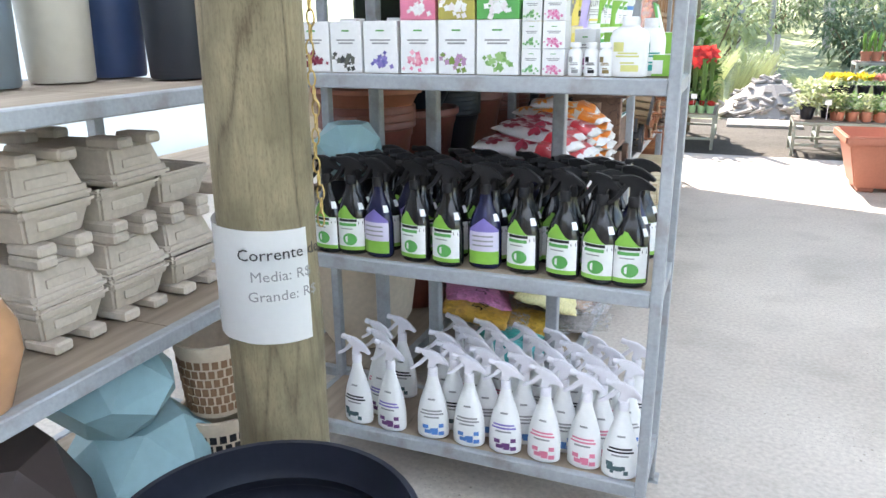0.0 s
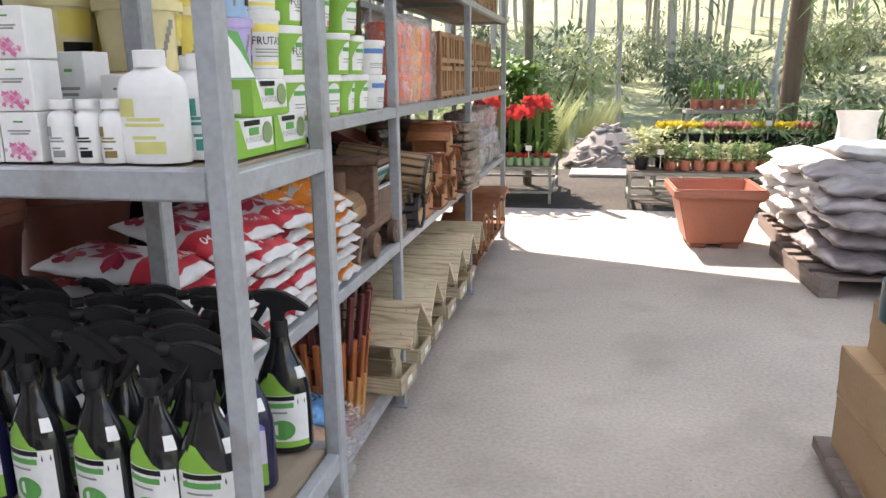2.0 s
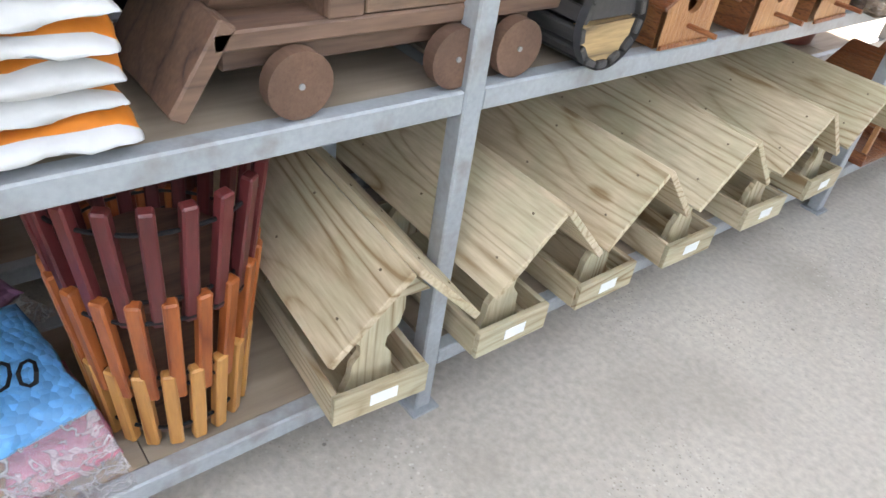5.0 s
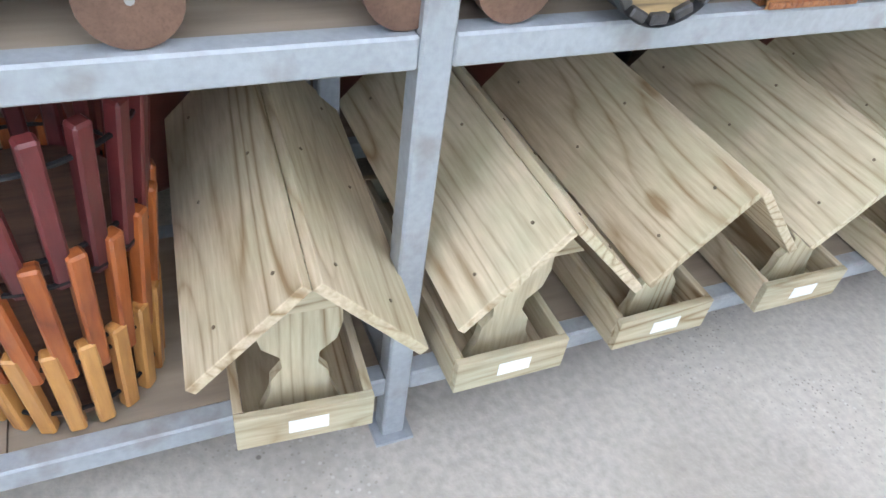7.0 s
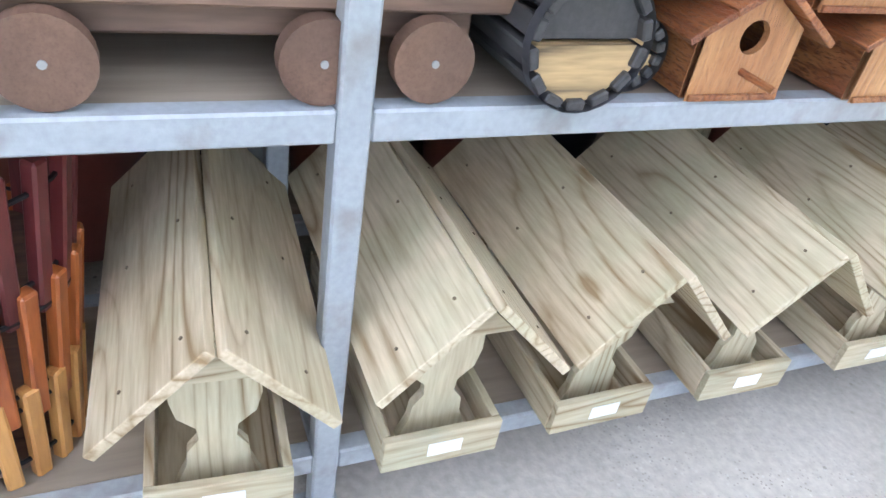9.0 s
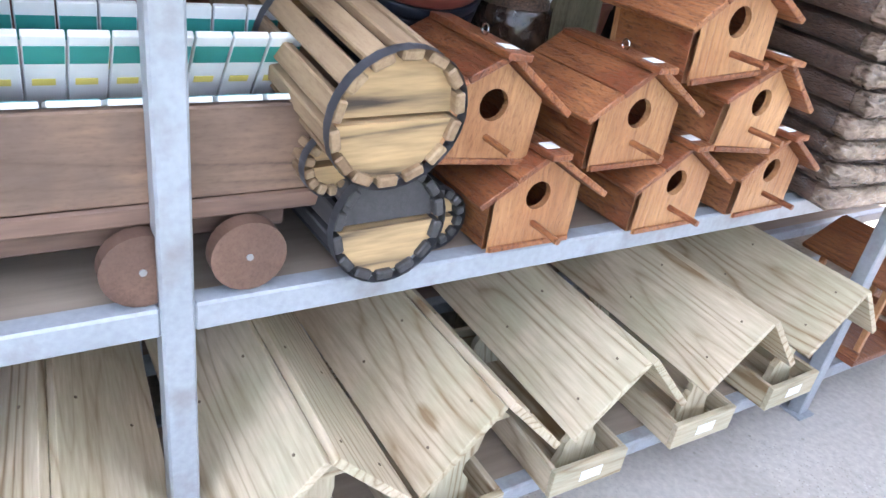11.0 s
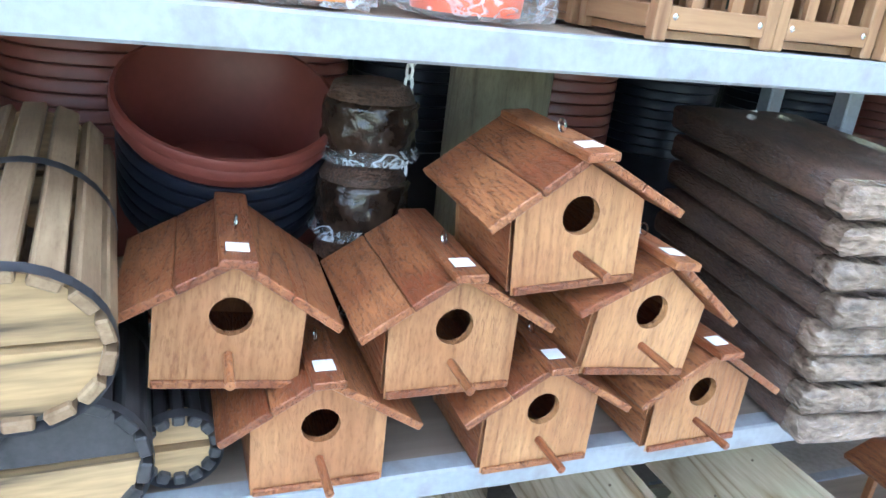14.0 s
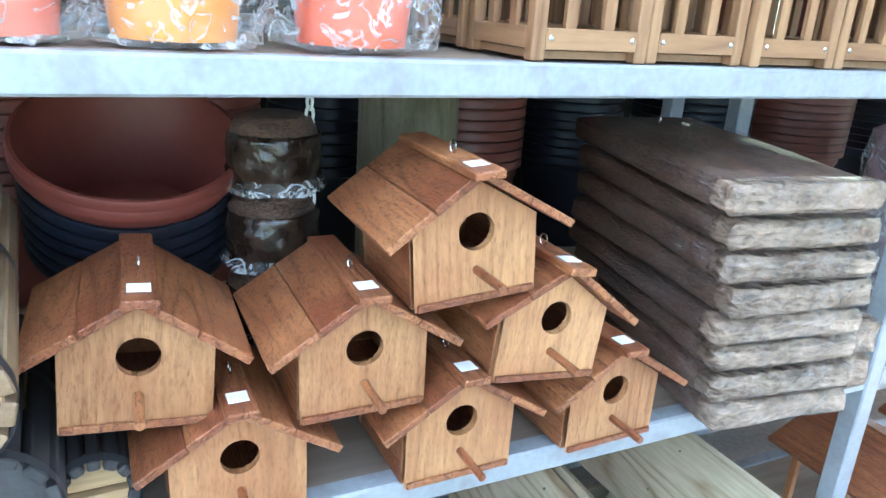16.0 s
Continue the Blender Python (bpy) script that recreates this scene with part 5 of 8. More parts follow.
# ---- slatted barrels ----
def slat_barrel(label, r, L, slat, face, band, m, upper=None):
    """A slatted drum lying along x; its closed end looks along +x."""
    b = thing("slatted_barrel", label, "barrel planter", "slatted wooden barrels", m)
    n = 14
    for k in range(n):
        a = 2 * math.pi * (k + 0.5) / n
        bm = bmesh.new()
        box(bm, -L, 0, -r * 0.17, r * 0.17, -0.006, 0.006, bevel=0.002)
        bmesh.ops.transform(bm, matrix=Matrix.Translation((0, r * math.cos(a), r * math.sin(a))) @ Matrix.Rotation(a - math.pi / 2, 4, "X"), verts=bm.verts)
        part("slat", bm, slat, b)
    for x in (-0.012, -L + 0.02):
        for lo in (True, False):
            out = [(0.93 * r * math.cos(q), 0.93 * r * math.sin(q) + (-0.003 if lo else 0.003)) for q in [(math.pi if lo else 0) + math.pi * k / 14 for k in range(15)]]
            bm = bmesh.new()
            prism(bm, out, x - 0.014, x + (0.004 if lo else 0.0), 0)
            part("end_board", bm, face if lo else upper or face, b)
    for x in (-0.006, -L * 0.55):
        bm = bmesh.new()
        rr = r + 0.0075
        g = [[bm.verts.new((x + dx, rr * math.cos(2 * math.pi * k / 28), rr * math.sin(2 * math.pi * k / 28))) for k in range(28)] for dx in (-0.007, 0.007)]
        for k in range(28):
            bm.faces.new((g[0][k], g[0][(k + 1) % 28], g[1][(k + 1) % 28], g[1][k]))
        bmesh.ops.solidify(bm, geom=bm.faces[:], thickness=0.0025)
        part("strap", bm, band, b, "dark rubber strap")
    return b


SLAT = wood("raw_slat", (0.44, 0.31, 0.18), (0.17, 0.10, 0.05), 0, 24, 0.7, contrast=1.1, tint=(0.29, 0.19, 0.11), rough_grain=0.2)
ENDPINE = wood("burnt_pine_end", (0.56, 0.37, 0.18), (0.05, 0.035, 0.025), 1, 22, 0.7, 0.1, contrast=1.9)
BURNT = wood("charred_slat", (0.07, 0.065, 0.065), (0.02, 0.02, 0.022), 0, 18, 0.6)
STRAP = plain("grey_rubber", (0.10, 0.10, 0.11), 0.5)
slat_barrel("pale slatted wooden barrel resting on a charred one", 0.071, 0.36, SLAT, ENDPINE, STRAP, pose(0.06, 5.224, MID + 0.217, 0, 8, 3))
slat_barrel("charred black slatted wooden barrel with pale half end", 0.066, 0.32, BURNT, ENDPINE, STRAP, pose(0.02, 5.250, MID + 0.0755, 0, 0, 2), BURNT)
slat_barrel("small charred wooden barrel at the back", 0.036, 0.20, BURNT, ENDPINE, STRAP, pose(-0.03, 5.345, MID + 0.046, 0, 0, 2))
slat_barrel("small pale wooden barrel between larger ones", 0.030, 0.20, SLAT, ENDPINE, STRAP, pose(0.0, 5.185, MID + 0.148, 0, 0, 4))


# ---- nested plastic pots ----
def pot_stack(label, r, h, n, step, mt, m, seg=28, tilt_top=None):
    """Nested round pots with rolled rims; only the rims of the lower ones show."""
    s = thing("pot_stack", label, "plant pot", "nested plastic pots", m)
    for k in range(n):
        z = k * step
        bm = bmesh.new()
        prof = [(0, z), (r * 0.68, z), (r * 0.70, z + 0.005), (r * 0.90, z + h * 0.80), (r * 0.93, z + h * 0.82), (r * 0.94, z + h * 0.90), (r, z + h * 0.92), (r, z + h - 0.004), (r * 0.985, z + h), (r * 0.95, z + h), (r * 0.93, z + h * 0.9), (r * 0.87, z + h * 0.80), (r * 0.66, z + 0.02), (0, z + 0.02)]
        if k < n - 1:
            prof = prof[3:11]
        elif n > 1:
            prof = prof[3:]
        elif n == 1:
            pass
        if k == 0 and n > 1:
            prof = [(0, 0), (r * 0.68, 0), (r * 0.70, 0.005)] + prof
        lathe(bm, prof, seg)
        part("pot", bm, mt, s, "", 40)
    return s


ZM = MID + 0.001
TERRADARK = plain("dark_terracotta_plastic", (0.165, 0.040, 0.028), 0.4, 0.1)
pot_stack("reddish ribbed plastic pots nested behind the baskets", 0.115, 0.26, 3, 0.02, TERRADARK, pose(-0.57, 4.73, LOW + 0.001))
BOWL = pose(-0.375, 5.408, ZM + 0.200, 0, 24, 4)
pot_stack("reddish plastic bowl pots nested and tilted", 0.135, 0.16, 2, 0.014, TERRADARK, BOWL, 40)
pot_stack("black ribbed plastic pots nested and tilted under the red ones", 0.130, 0.16, 6, 0.020, BLACKPOT, BOWL @ Matrix.Translation((0, 0, -0.132)), 40)
pot_stack("black plastic pot at the bottom of a stack", 0.128, 0.10, 1, 0.018, BLACKPOT, pose(-0.40, 5.405, ZM))
for k, (y, r, h, n, st, mt, lab) in enumerate((
        (3.86, 0.17, 0.30, 3, 0.025, BROWNPOT, "large brown plastic pots nested on the back rack"), (4.26, 0.18, 0.30, 1, 0.02, BROWNPOT, "large brown plastic pot on the back rack"),
        (4.62, 0.15, 0.26, 8, 0.020, BLACKPOT, "black plastic pots nested on the back rack"), (4.92, 0.16, 0.30, 5, 0.020, BROWNPOT, "brown plastic pots nested on the back rack"), (5.23, 0.15, 0.22, 9, 0.022, BROWNPOT, "brown ribbed plastic pots nested on the back rack"),
        (5.53, 0.13, 0.22, 9, 0.022, BROWNPOT, "brown ribbed plastic pots nested on the back rack"), (5.79, 0.115, 0.22, 10, 0.022, BLACKPOT, "black plastic pots nested on the back rack"), (6.10, 0.135, 0.22, 10, 0.022, BROWNPOT, "brown ribbed plastic pots nested on the back rack"),
        (6.38, 0.12, 0.22, 9, 0.02, BLACKPOT, "black plastic pots nested on the back rack"), (6.75, 0.15, 0.22, 10, 0.02, BLACKPOT, "black plastic pots nested on the back rack"), (7.1, 0.16, 0.22, 9, 0.02, BROWNPOT, "brown plastic pots nested on the back rack"), (7.5, 0.15, 0.22, 8, 0.02, BLACKPOT, "black plastic pots nested on the back rack"))):
    pot_stack(lab, r, h, n, st, mt, pose(-0.76, y, ZM))
    if k > 0:
        pot_stack(lab.replace("back rack", "back rack's low shelf"), r, h, n, st, BROWNPOT if k % 3 else BLACKPOT, pose(-0.77, y, LOW + 0.001))
pot_stack("black plastic pots nested on a brown pot", 0.165, 0.10, 5, 0.022, BLACKPOT, pose(-0.76, 4.26, ZM + 0.301))
for y in (4.7, 5.1, 5.5, 5.9, 6.3, 6.8, 7.2):
    pot_stack("brown plastic pots nested on the upper back shelf", 0.15, 0.25, 5, 0.025, BROWNPOT, pose(-0.77, y, UP + 0.001))
# wrapped husk pots
WRAP = material("brown_wrapped_film", (0.032, 0.019, 0.013), 0.14, 0, 0.6, 45, 12, 0.5, bump_dist=0.008)
# ---- coir slabs ----
COIR = material("coir_fibre", (0.100, 0.054, 0.034), 0.5, 0, 0.9, 260, 16, 1.0, stretch=(0.45, 1, 1.6), rnd=0.3, bump_dist=0.008, coat=0.1, punch=0.27)
# Paler than COIR: the film's highlights are put into this base colour.
COIRFILM = material("coir_in_film", (0.26, 0.185, 0.135), 0.12, 0, 0.75, 60, 14, 1.0, stretch=(1, 1, 2), rnd=0.3, bump_dist=0.014, coat=0.5)
CREASED = creased_film("creased_clear_film", 30.0)
WRAPFILM = creased_film("thin_shrink_film", 16.0, 0.10, 0.004, 0.5)
for k in range(8):
    c = thing("coir_slab", "brown pressed coir slab in shiny film, stacked", "coir slab", "stacked coir slabs", pose(0.05 + rng.uniform(-0.012, 0.012), 6.055 + 0.006 * (7 - k) + rng.uniform(-0.008, 0.008), ZM + 0.044 * k + (0.006 if k == 7 else 0), 0, 2.0, rng.uniform(-3, 3) - 6))
    bm = bmesh.new()
    box(bm, -0.42, 0.0, 0.0, 0.235, 0.0, 0.037, bevel=0.006)
    bmesh.ops.subdivide_edges(bm, edges=bm.edges[:], cuts=4, use_grid_fill=True)
    for v in bm.verts:
        v.co += Vector((noise.noise(v.co * 22 + Vector((k, 0, 0))), noise.noise(v.co * 25 + Vector((0, k, 5))), 0.5 * noise.noise(v.co * 25 + Vector((9, 0, k))))) * 0.006
    part("fibre_block", bm, COIR, c, "", 70)
    bm = bmesh.new()
    box(bm, -0.04, 0.004, -0.003, 0.238, 0.001, 0.039, bevel=0.007)
    bmesh.ops.subdivide_edges(bm, edges=bm.edges[:], cuts=4, use_grid_fill=True)
    for v in bm.verts:
        v.co += Vector((noise.noise(v.co * 32 + Vector((k, 0, 0))), 0.6 * noise.noise(v.co * 35 + Vector((0, k, 5))), 0.4 * noise.noise(v.co * 35 + Vector((9, 0, k))))) * 0.007
    part("film_end", bm, COIRFILM, c, "crumpled shiny film end", 70)
    bm = bmesh.new()
    box(bm, -0.424, 0.008, -0.005, 0.240, 0.0, 0.040, bevel=0.008)
    bmesh.ops.subdivide_edges(bm, edges=bm.edges[:], cuts=6, use_grid_fill=True)
    for v in bm.verts:
        v.co += Vector((noise.noise(v.co * 36 + Vector((k, 3, 0))), 0.6 * noise.noise(v.co * 38 + Vector((3, k, 5))), 0.3 * noise.noise(v.co * 38 + Vector((9, 3, k))))) * 0.007
    part("film_wrap", bm, WRAPFILM, c, "creased clear film")


# ---- husk pots in shiny wrap and a plastic chain ----
def husk_pot(m, k):
    """A brown husk pot in dark crumpled wrap with a loose clear skirt at its foot."""
    w = thing("wrapped_husk_pot", "brown husk pot wrapped in shiny film, stacked", "wrapped pot", "wrapped husk pots", m)
    prof = [(0, 0), (0.044, 0), (0.050, 0.006), (0.054, 0.05), (0.053, 0.080), (0.046, 0.092), (0.036, 0.096), (0, 0.094)]
    wrap = [(0.047, 0.0), (0.054, 0.006), (0.058, 0.03), (0.0585, 0.055), (0.057, 0.072), (0.0535, 0.075)]
    for name, mt, outline, amp, label in (("husk", COIR, prof, 0.004, "brown fibre husk"), ("film", WRAP, wrap, 0.007, "crumpled dark shiny film")):
        bm = bmesh.new()
        lathe(bm, outline, 26)
        bmesh.ops.subdivide_edges(bm, edges=[e for e in bm.edges if e.calc_length() > 0.015], cuts=2, use_grid_fill=True)
        for v in bm.verts:
            if 0.004 < v.co.z < 0.09:
                q = v.co * 75 + Vector((k * 9, 0, 0))
                v.co += Vector((noise.noise(q), noise.noise(q + Vector((4, 7, 1))), 0)) * amp
        part(name, bm, mt, w, label, 60)
    bm = bmesh.new()
    lathe(bm, [(0.050, 0.010), (0.062, 0.004), (0.064, 0.012), (0.054, 0.020)], 30)
    for v in bm.verts:
        q = v.co * 80 + Vector((k * 5, 3, 0))
        v.co += Vector((noise.noise(q), noise.noise(q + Vector((4, 7, 1))), 0.4 * noise.noise(q + Vector((1, 9, 4))))) * 0.008
        v.co.z = max(0.001, v.co.z)
    part("film_edge", bm, CREASED, w, "gathered edge of the film", 60)


for k in range(4):
    husk_pot(pose(-0.245, 5.562 + 0.004 * k, ZM + 0.099 * k, 0, 0, 70 * k), k)
pchain = thing("plastic_chain", "thin white plastic chain hanging from the shelf", "chain", "", pose(-0.235, 5.618, 0))
bm = bmesh.new()
tube(bm, [(0.0055 * math.cos(a), 0, 0.010 * math.sin(a)) for a in [2 * math.pi * q / 10 for q in range(11)]], 0.0022, 5)
link_mesh = bpy.data.meshes.new("link")
bm.to_mesh(link_mesh)
bm.free()
link_mesh.materials.append(WHITE)
for k in range(24):
    o = new("link", link_mesh)
    o.parent = pchain
    o.matrix_basis = pose(0.002 * math.sin(k * 0.9), 0.002 * math.cos(k * 1.3), 1.095 - 0.0155 * k, 0, 0, 20 + 90 * (k % 2))


# ---- bundles in film beyond the coir ----
FILMPRINT = material("printed_film", (0.30, 0.25, 0.26), 0.15, 0, 0.8, 30, 9, 0.9, rnd=0.5, bump_dist=0.02, coat=0.6)
FILMPINK = material("printed_pink_film", (0.36, 0.22, 0.24), 0.15, 0, 0.7, 30, 9, 0.9, rnd=0.4, bump_dist=0.02, coat=0.6)


FADERED = plain("faded_red_label", (0.34, 0.13, 0.12), 0.3, 0.4)
FADEGREEN = plain("faded_green_label", (0.16, 0.24, 0.15), 0.3, 0.4)
FADEBLUE = plain("faded_mauve_label", (0.27, 0.24, 0.36), 0.3, 0.4)


def bundle(label, m, sx, sy, sz, mt, seed, name="film_bundle", cat="wrapped bundle", band=None):
    b = thing(name, label, cat, "film wrapped bundles", m)
    bm = bmesh.new()
    lathe(bm, [(0, 0), (0.8, 0), (0.98, 0.08), (1.0, 0.5), (0.96, 0.9), (0.7, 1.0), (0, 0.98)], 18)
    for v in bm.verts:
        s = max(abs(v.co.x), abs(v.co.y), 1e-6) / max(1e-6, math.hypot(v.co.x, v.co.y))
        v.co = Vector((v.co.x / (s ** 0.7 if s > 0 else 1) * sx / 2, v.co.y / (s ** 0.7 if s > 0 else 1) * sy / 2, v.co.z * sz))
    bmesh.ops.subdivide_edges(bm, edges=bm.edges[:], cuts=1, use_grid_fill=True)
    for v in bm.verts:
        q = v.co * 30 + Vector((seed * 7, seed * 3, 0))
        v.co += Vector((noise.noise(q), noise.noise(q + Vector((5, 5, 5))), 0.4 * noise.noise(q + Vector((9, 1, 2))))) * 0.009
        v.co.z = max(0, v.co.z)
    part("film", bm, mt, b, "", 80)
    if band:
        part("paper_band", solid(sx * 0.47, sx * 0.515, -sy * 0.38, sy * 0.30, sz * 0.22, sz * 0.62, bevel=0.003), band, b, "coloured paper label")
        bm = bmesh.new()
        lathe(bm, [(0.5, 0.0), (0.56, 0.1), (0.58, 0.5), (0.56, 0.85), (0.42, 1.0)], 26)
        for v in bm.verts:
            q = v.co * 4 + Vector((seed * 5, 0, 3))
            v.co = Vector((v.co.x * sx * 1.08, v.co.y * sy * 1.05, v.co.z * sz * 0.99)) + Vector((noise.noise(q), noise.noise(q + Vector((5, 5, 5))), 0)) * 0.010
        part("outer_film", bm, CREASED, b, "crumpled clear film")
    return b


k = 0
for y in (6.66, 6.83, 7.0, 7.18, 7.36, 7.56, 7.76):
    for j in range(3 if y < 7.7 else 2):
        k += 1
        bundle("bundle of small pots in crumpled clear film, stacked", pose(-0.11 + rng.uniform(-0.02, 0.02), y + rng.uniform(-0.01, 0.01), ZM + 0.128 * j, 0, 0, rng.uniform(-8, 8)), 0.17, 0.15, 0.126, FILMPRINT if k % 3 else FILMPINK, k, band=(FADERED, FADEGREEN, FADEBLUE)[k % 3] if k % 4 else None)
for j in range(2):
    bundle("small coir brick in shiny film beside the slabs", pose(-0.015, 6.405, ZM + 0.001 + 0.06 * j), 0.10, 0.09, 0.058, COIRFILM, 50 + j)

# upper shelf, orange pots in clear film
ORANGEPOT = plain("orange_plastic", (0.75, 0.13, 0.05), 0.35)
for i, (y, c) in enumerate(((5.16, ORANGEPOT), (5.30, plain("coral_plastic", (0.78, 0.20, 0.12))), (5.45, plain("tangerine_plastic", (0.80, 0.30, 0.04))), (5.62, ORANGEPOT))):
    w = thing("pot_pack", "orange plastic pots in crumpled clear film", "plant pot", "pots in clear film", pose(-0.085, y, ZU))
    for j in range(3):
        bm = bmesh.new()
        lathe(bm, [(0, 0.006 + 0.09 * j), (0.055, 0.006 + 0.09 * j), (0.064, 0.09 + 0.09 * j), (0.068, 0.09 + 0.09 * j), (0.068, 0.105 + 0.09 * j), (0.06, 0.115 + 0.09 * j), (0.04, 0.03 + 0.09 * j), (0, 0.03 + 0.09 * j)], 20)
        part("pot", bm, c, w, "", 40)
    bm = bmesh.new()
    lathe(bm, [(0.02, 0.0), (0.05, 0.001), (0.078, 0.004), (0.083, 0.02), (0.088, 0.04), (0.086, 0.06), (0.084, 0.09), (0.085, 0.12), (0.082, 0.16), (0.08, 0.2), (0.083, 0.25), (0.083, 0.30), (0.05, 0.33)], 36)
    for v in bm.verts:
        q = v.co * 35 + Vector((i * 7, 0, 0))
        v.co += Vector((noise.noise(q), noise.noise(q + Vector((5, 5, 5))), 0.5 * noise.noise(q + Vector((2, 8, 1))))) * 0.022
        v.co.z = max(0.0, v.co.z)
    part("film", bm, CREASED, w, "crumpled clear film")


# ---- slatted orchid crates ----
def slat_crate(m):
    """A square slatted basket: corner posts and thin rails, open sides; face on +x."""
    c = thing("slatted_crate", "brown hardwood slatted orchid crate, stacked", "crate", "slatted wooden crates", m)
    w, h, t = 0.15, 0.15, 0.016
    for x in (-w + t / 2, -t / 2):
        for y in (t / 2, w - t / 2):
            part("corner_post", solid(x - t / 2, x + t / 2, y - t / 2, y + t / 2, 0, h, bevel=0.0015), CRATE, c)
    for z in (0.012, h - 0.024):
        for y in (0.0, w - 0.010):
            part("rail", solid(-w + t, -t, y, y + 0.010, z, z + 0.022, bevel=0.001), CRATE_X, c)
        for x in (-w, -0.010):
            part("rail", solid(x, x + 0.010, t, w - t, z, z + 0.022, bevel=0.001), CRATE_Y, c)
    for q in (0.33, 0.66):
        part("slat", solid(-0.012, -0.006, w * q - 0.007, w * q + 0.007, 0.034, h - 0.024), CRATE, c)
        part("slat", solid(-w * q - 0.007, -w * q + 0.007, 0.002, 0.008, 0.034, h - 0.024), CRATE, c)
    for x in (-0.008, -w + 0.016):
        for y in (0.022, w - 0.022):
            bm = bmesh.new()
            lathe(bm, [(0, 0), (0.0035, 0.0003), (0.002, 0.0018), (0, 0.002)], 8, m=Matrix.Translation((0.0 if x > -0.05 else x, y, 0.024)) @ Matrix.Rotation(math.pi / 2, 4, "Y"))
            part("nail_head", bm, CHROME, c) if x > -0.05 else bm.free()
    part("base", solid(-w + t, -t, 0.010, w - 0.010, 0.002, 0.010), CRATE_X, c)
    return c


CRATE = wood("oiled_hardwood", (0.42, 0.24, 0.12), (0.20, 0.095, 0.045), 2, 18, 0.5, 0.35)
CRATE_X = wood("oiled_hardwood_x", (0.42, 0.24, 0.12), (0.20, 0.095, 0.045), 0, 18, 0.5, 0.35)
CRATE_Y = wood("oiled_hardwood_y", (0.42, 0.24, 0.12), (0.20, 0.095, 0.045), 1, 18, 0.5, 0.35)
crate = slat_crate(pose(-0.01, 5.79, ZU, 0, 0, 0))
for y in (5.79, 5.945, 6.10, 6.255, 6.56, 6.72, 6.88, 7.04, 7.2):
    for z in (0, 1):
        for x in (-0.01, -0.17):
            if (y, z, x) != (5.79, 0, -0.01):
                copy_thing(crate, pose(x + rng.uniform(-0.006, 0.006), y, ZU + 0.1505 * z, 0, 0, rng.uniform(-2, 2)))
for y in (6.05, 6.2, 6.56, 6.72, 6.9, 7.1, 7.3, 7.5):
    copy_thing(crate, pose(-0.02, y, TOP + 0.001, 0, 0, rng.uniform(-2, 2)))
for y in (7.4, 7.56, 7.72):
    copy_thing(crate, pose(-0.02, y, ZU, 0, 0, rng.uniform(-2, 2)))


# ---- small cedar feeding tables on the low shelf ----
def feeding_table(m):
    """A little table with a plank roof on four posts."""
    f = thing("feeding_table", "reddish varnished wooden bird feeding table with flat roof", "bird feeder", "cedar feeding tables", m)
    w, d = 0.12, 0.20
    part("tray", solid(-d, 0, -w, w, 0.0, 0.018, bevel=0.002), CEDAR, f)
    for y in (-w, w - 0.010):
        part("tray_lip", solid(-d, 0, y, y + 0.010, 0.0185, 0.04, bevel=0.001), CEDAR, f)
    for x in (-d + 0.01, -0.022):
        for y in (-w + 0.012, w - 0.026):
            part("post", solid(x, x + 0.014, y, y + 0.014, 0.0185, 0.232, bevel=0.001), CEDAR_F, f)
    for s in (-1, 1):
        bm = bmesh.new()
        box(bm, -d - 0.03, 0.03, 0, 0.15, 0, 0.012, bevel=0.001)
        turn = Matrix.Rotation(math.pi, 4, "Z") @ Matrix.Translation((d, 0, 0)) if s < 0 else Matrix.Identity(4)
        bmesh.ops.transform(bm, matrix=Matrix.Translation((0, 0, 0.285)) @ turn @ Matrix.Rotation(radians(-24), 4, "X"), verts=bm.verts)
        part("roof_board", bm, CEDAR, f)
    part("ridge_board", solid(-d - 0.03, 0.03, -0.012, 0.012, 0.270, 0.284), CEDAR, f)
    return f


ft = feeding_table(pose(0.02, 6.72, LOW + 0.001))
copy_thing(ft, pose(0.02, 7.07, LOW + 0.001, 0, 0, 2))
copy_thing(ft, pose(0.02, 7.43, LOW + 0.001, 0, 0, -2))
copy_thing(ft, pose(0.02, 7.78, LOW + 0.001))

# ---- log poles, notice and chain ----
def log_pole(label, x, y, r, top):
    p = thing("log_pole", label, "wooden pole", "log poles", pose(x, y, 0))
    bm = bmesh.new()
    lathe(bm, [(0, 0)] + [(r * (1.03 - 0.05 * k / 14), top * k / 14) for k in range(15)] + [(0, top)], 24)
    for v in bm.verts:
        v.co += Vector((noise.noise(v.co * 4), noise.noise(v.co * 4 + Vector((7, 7, 7))), 0)) * 0.006
    part("trunk", bm, POLE, p, "", 60)
    return p


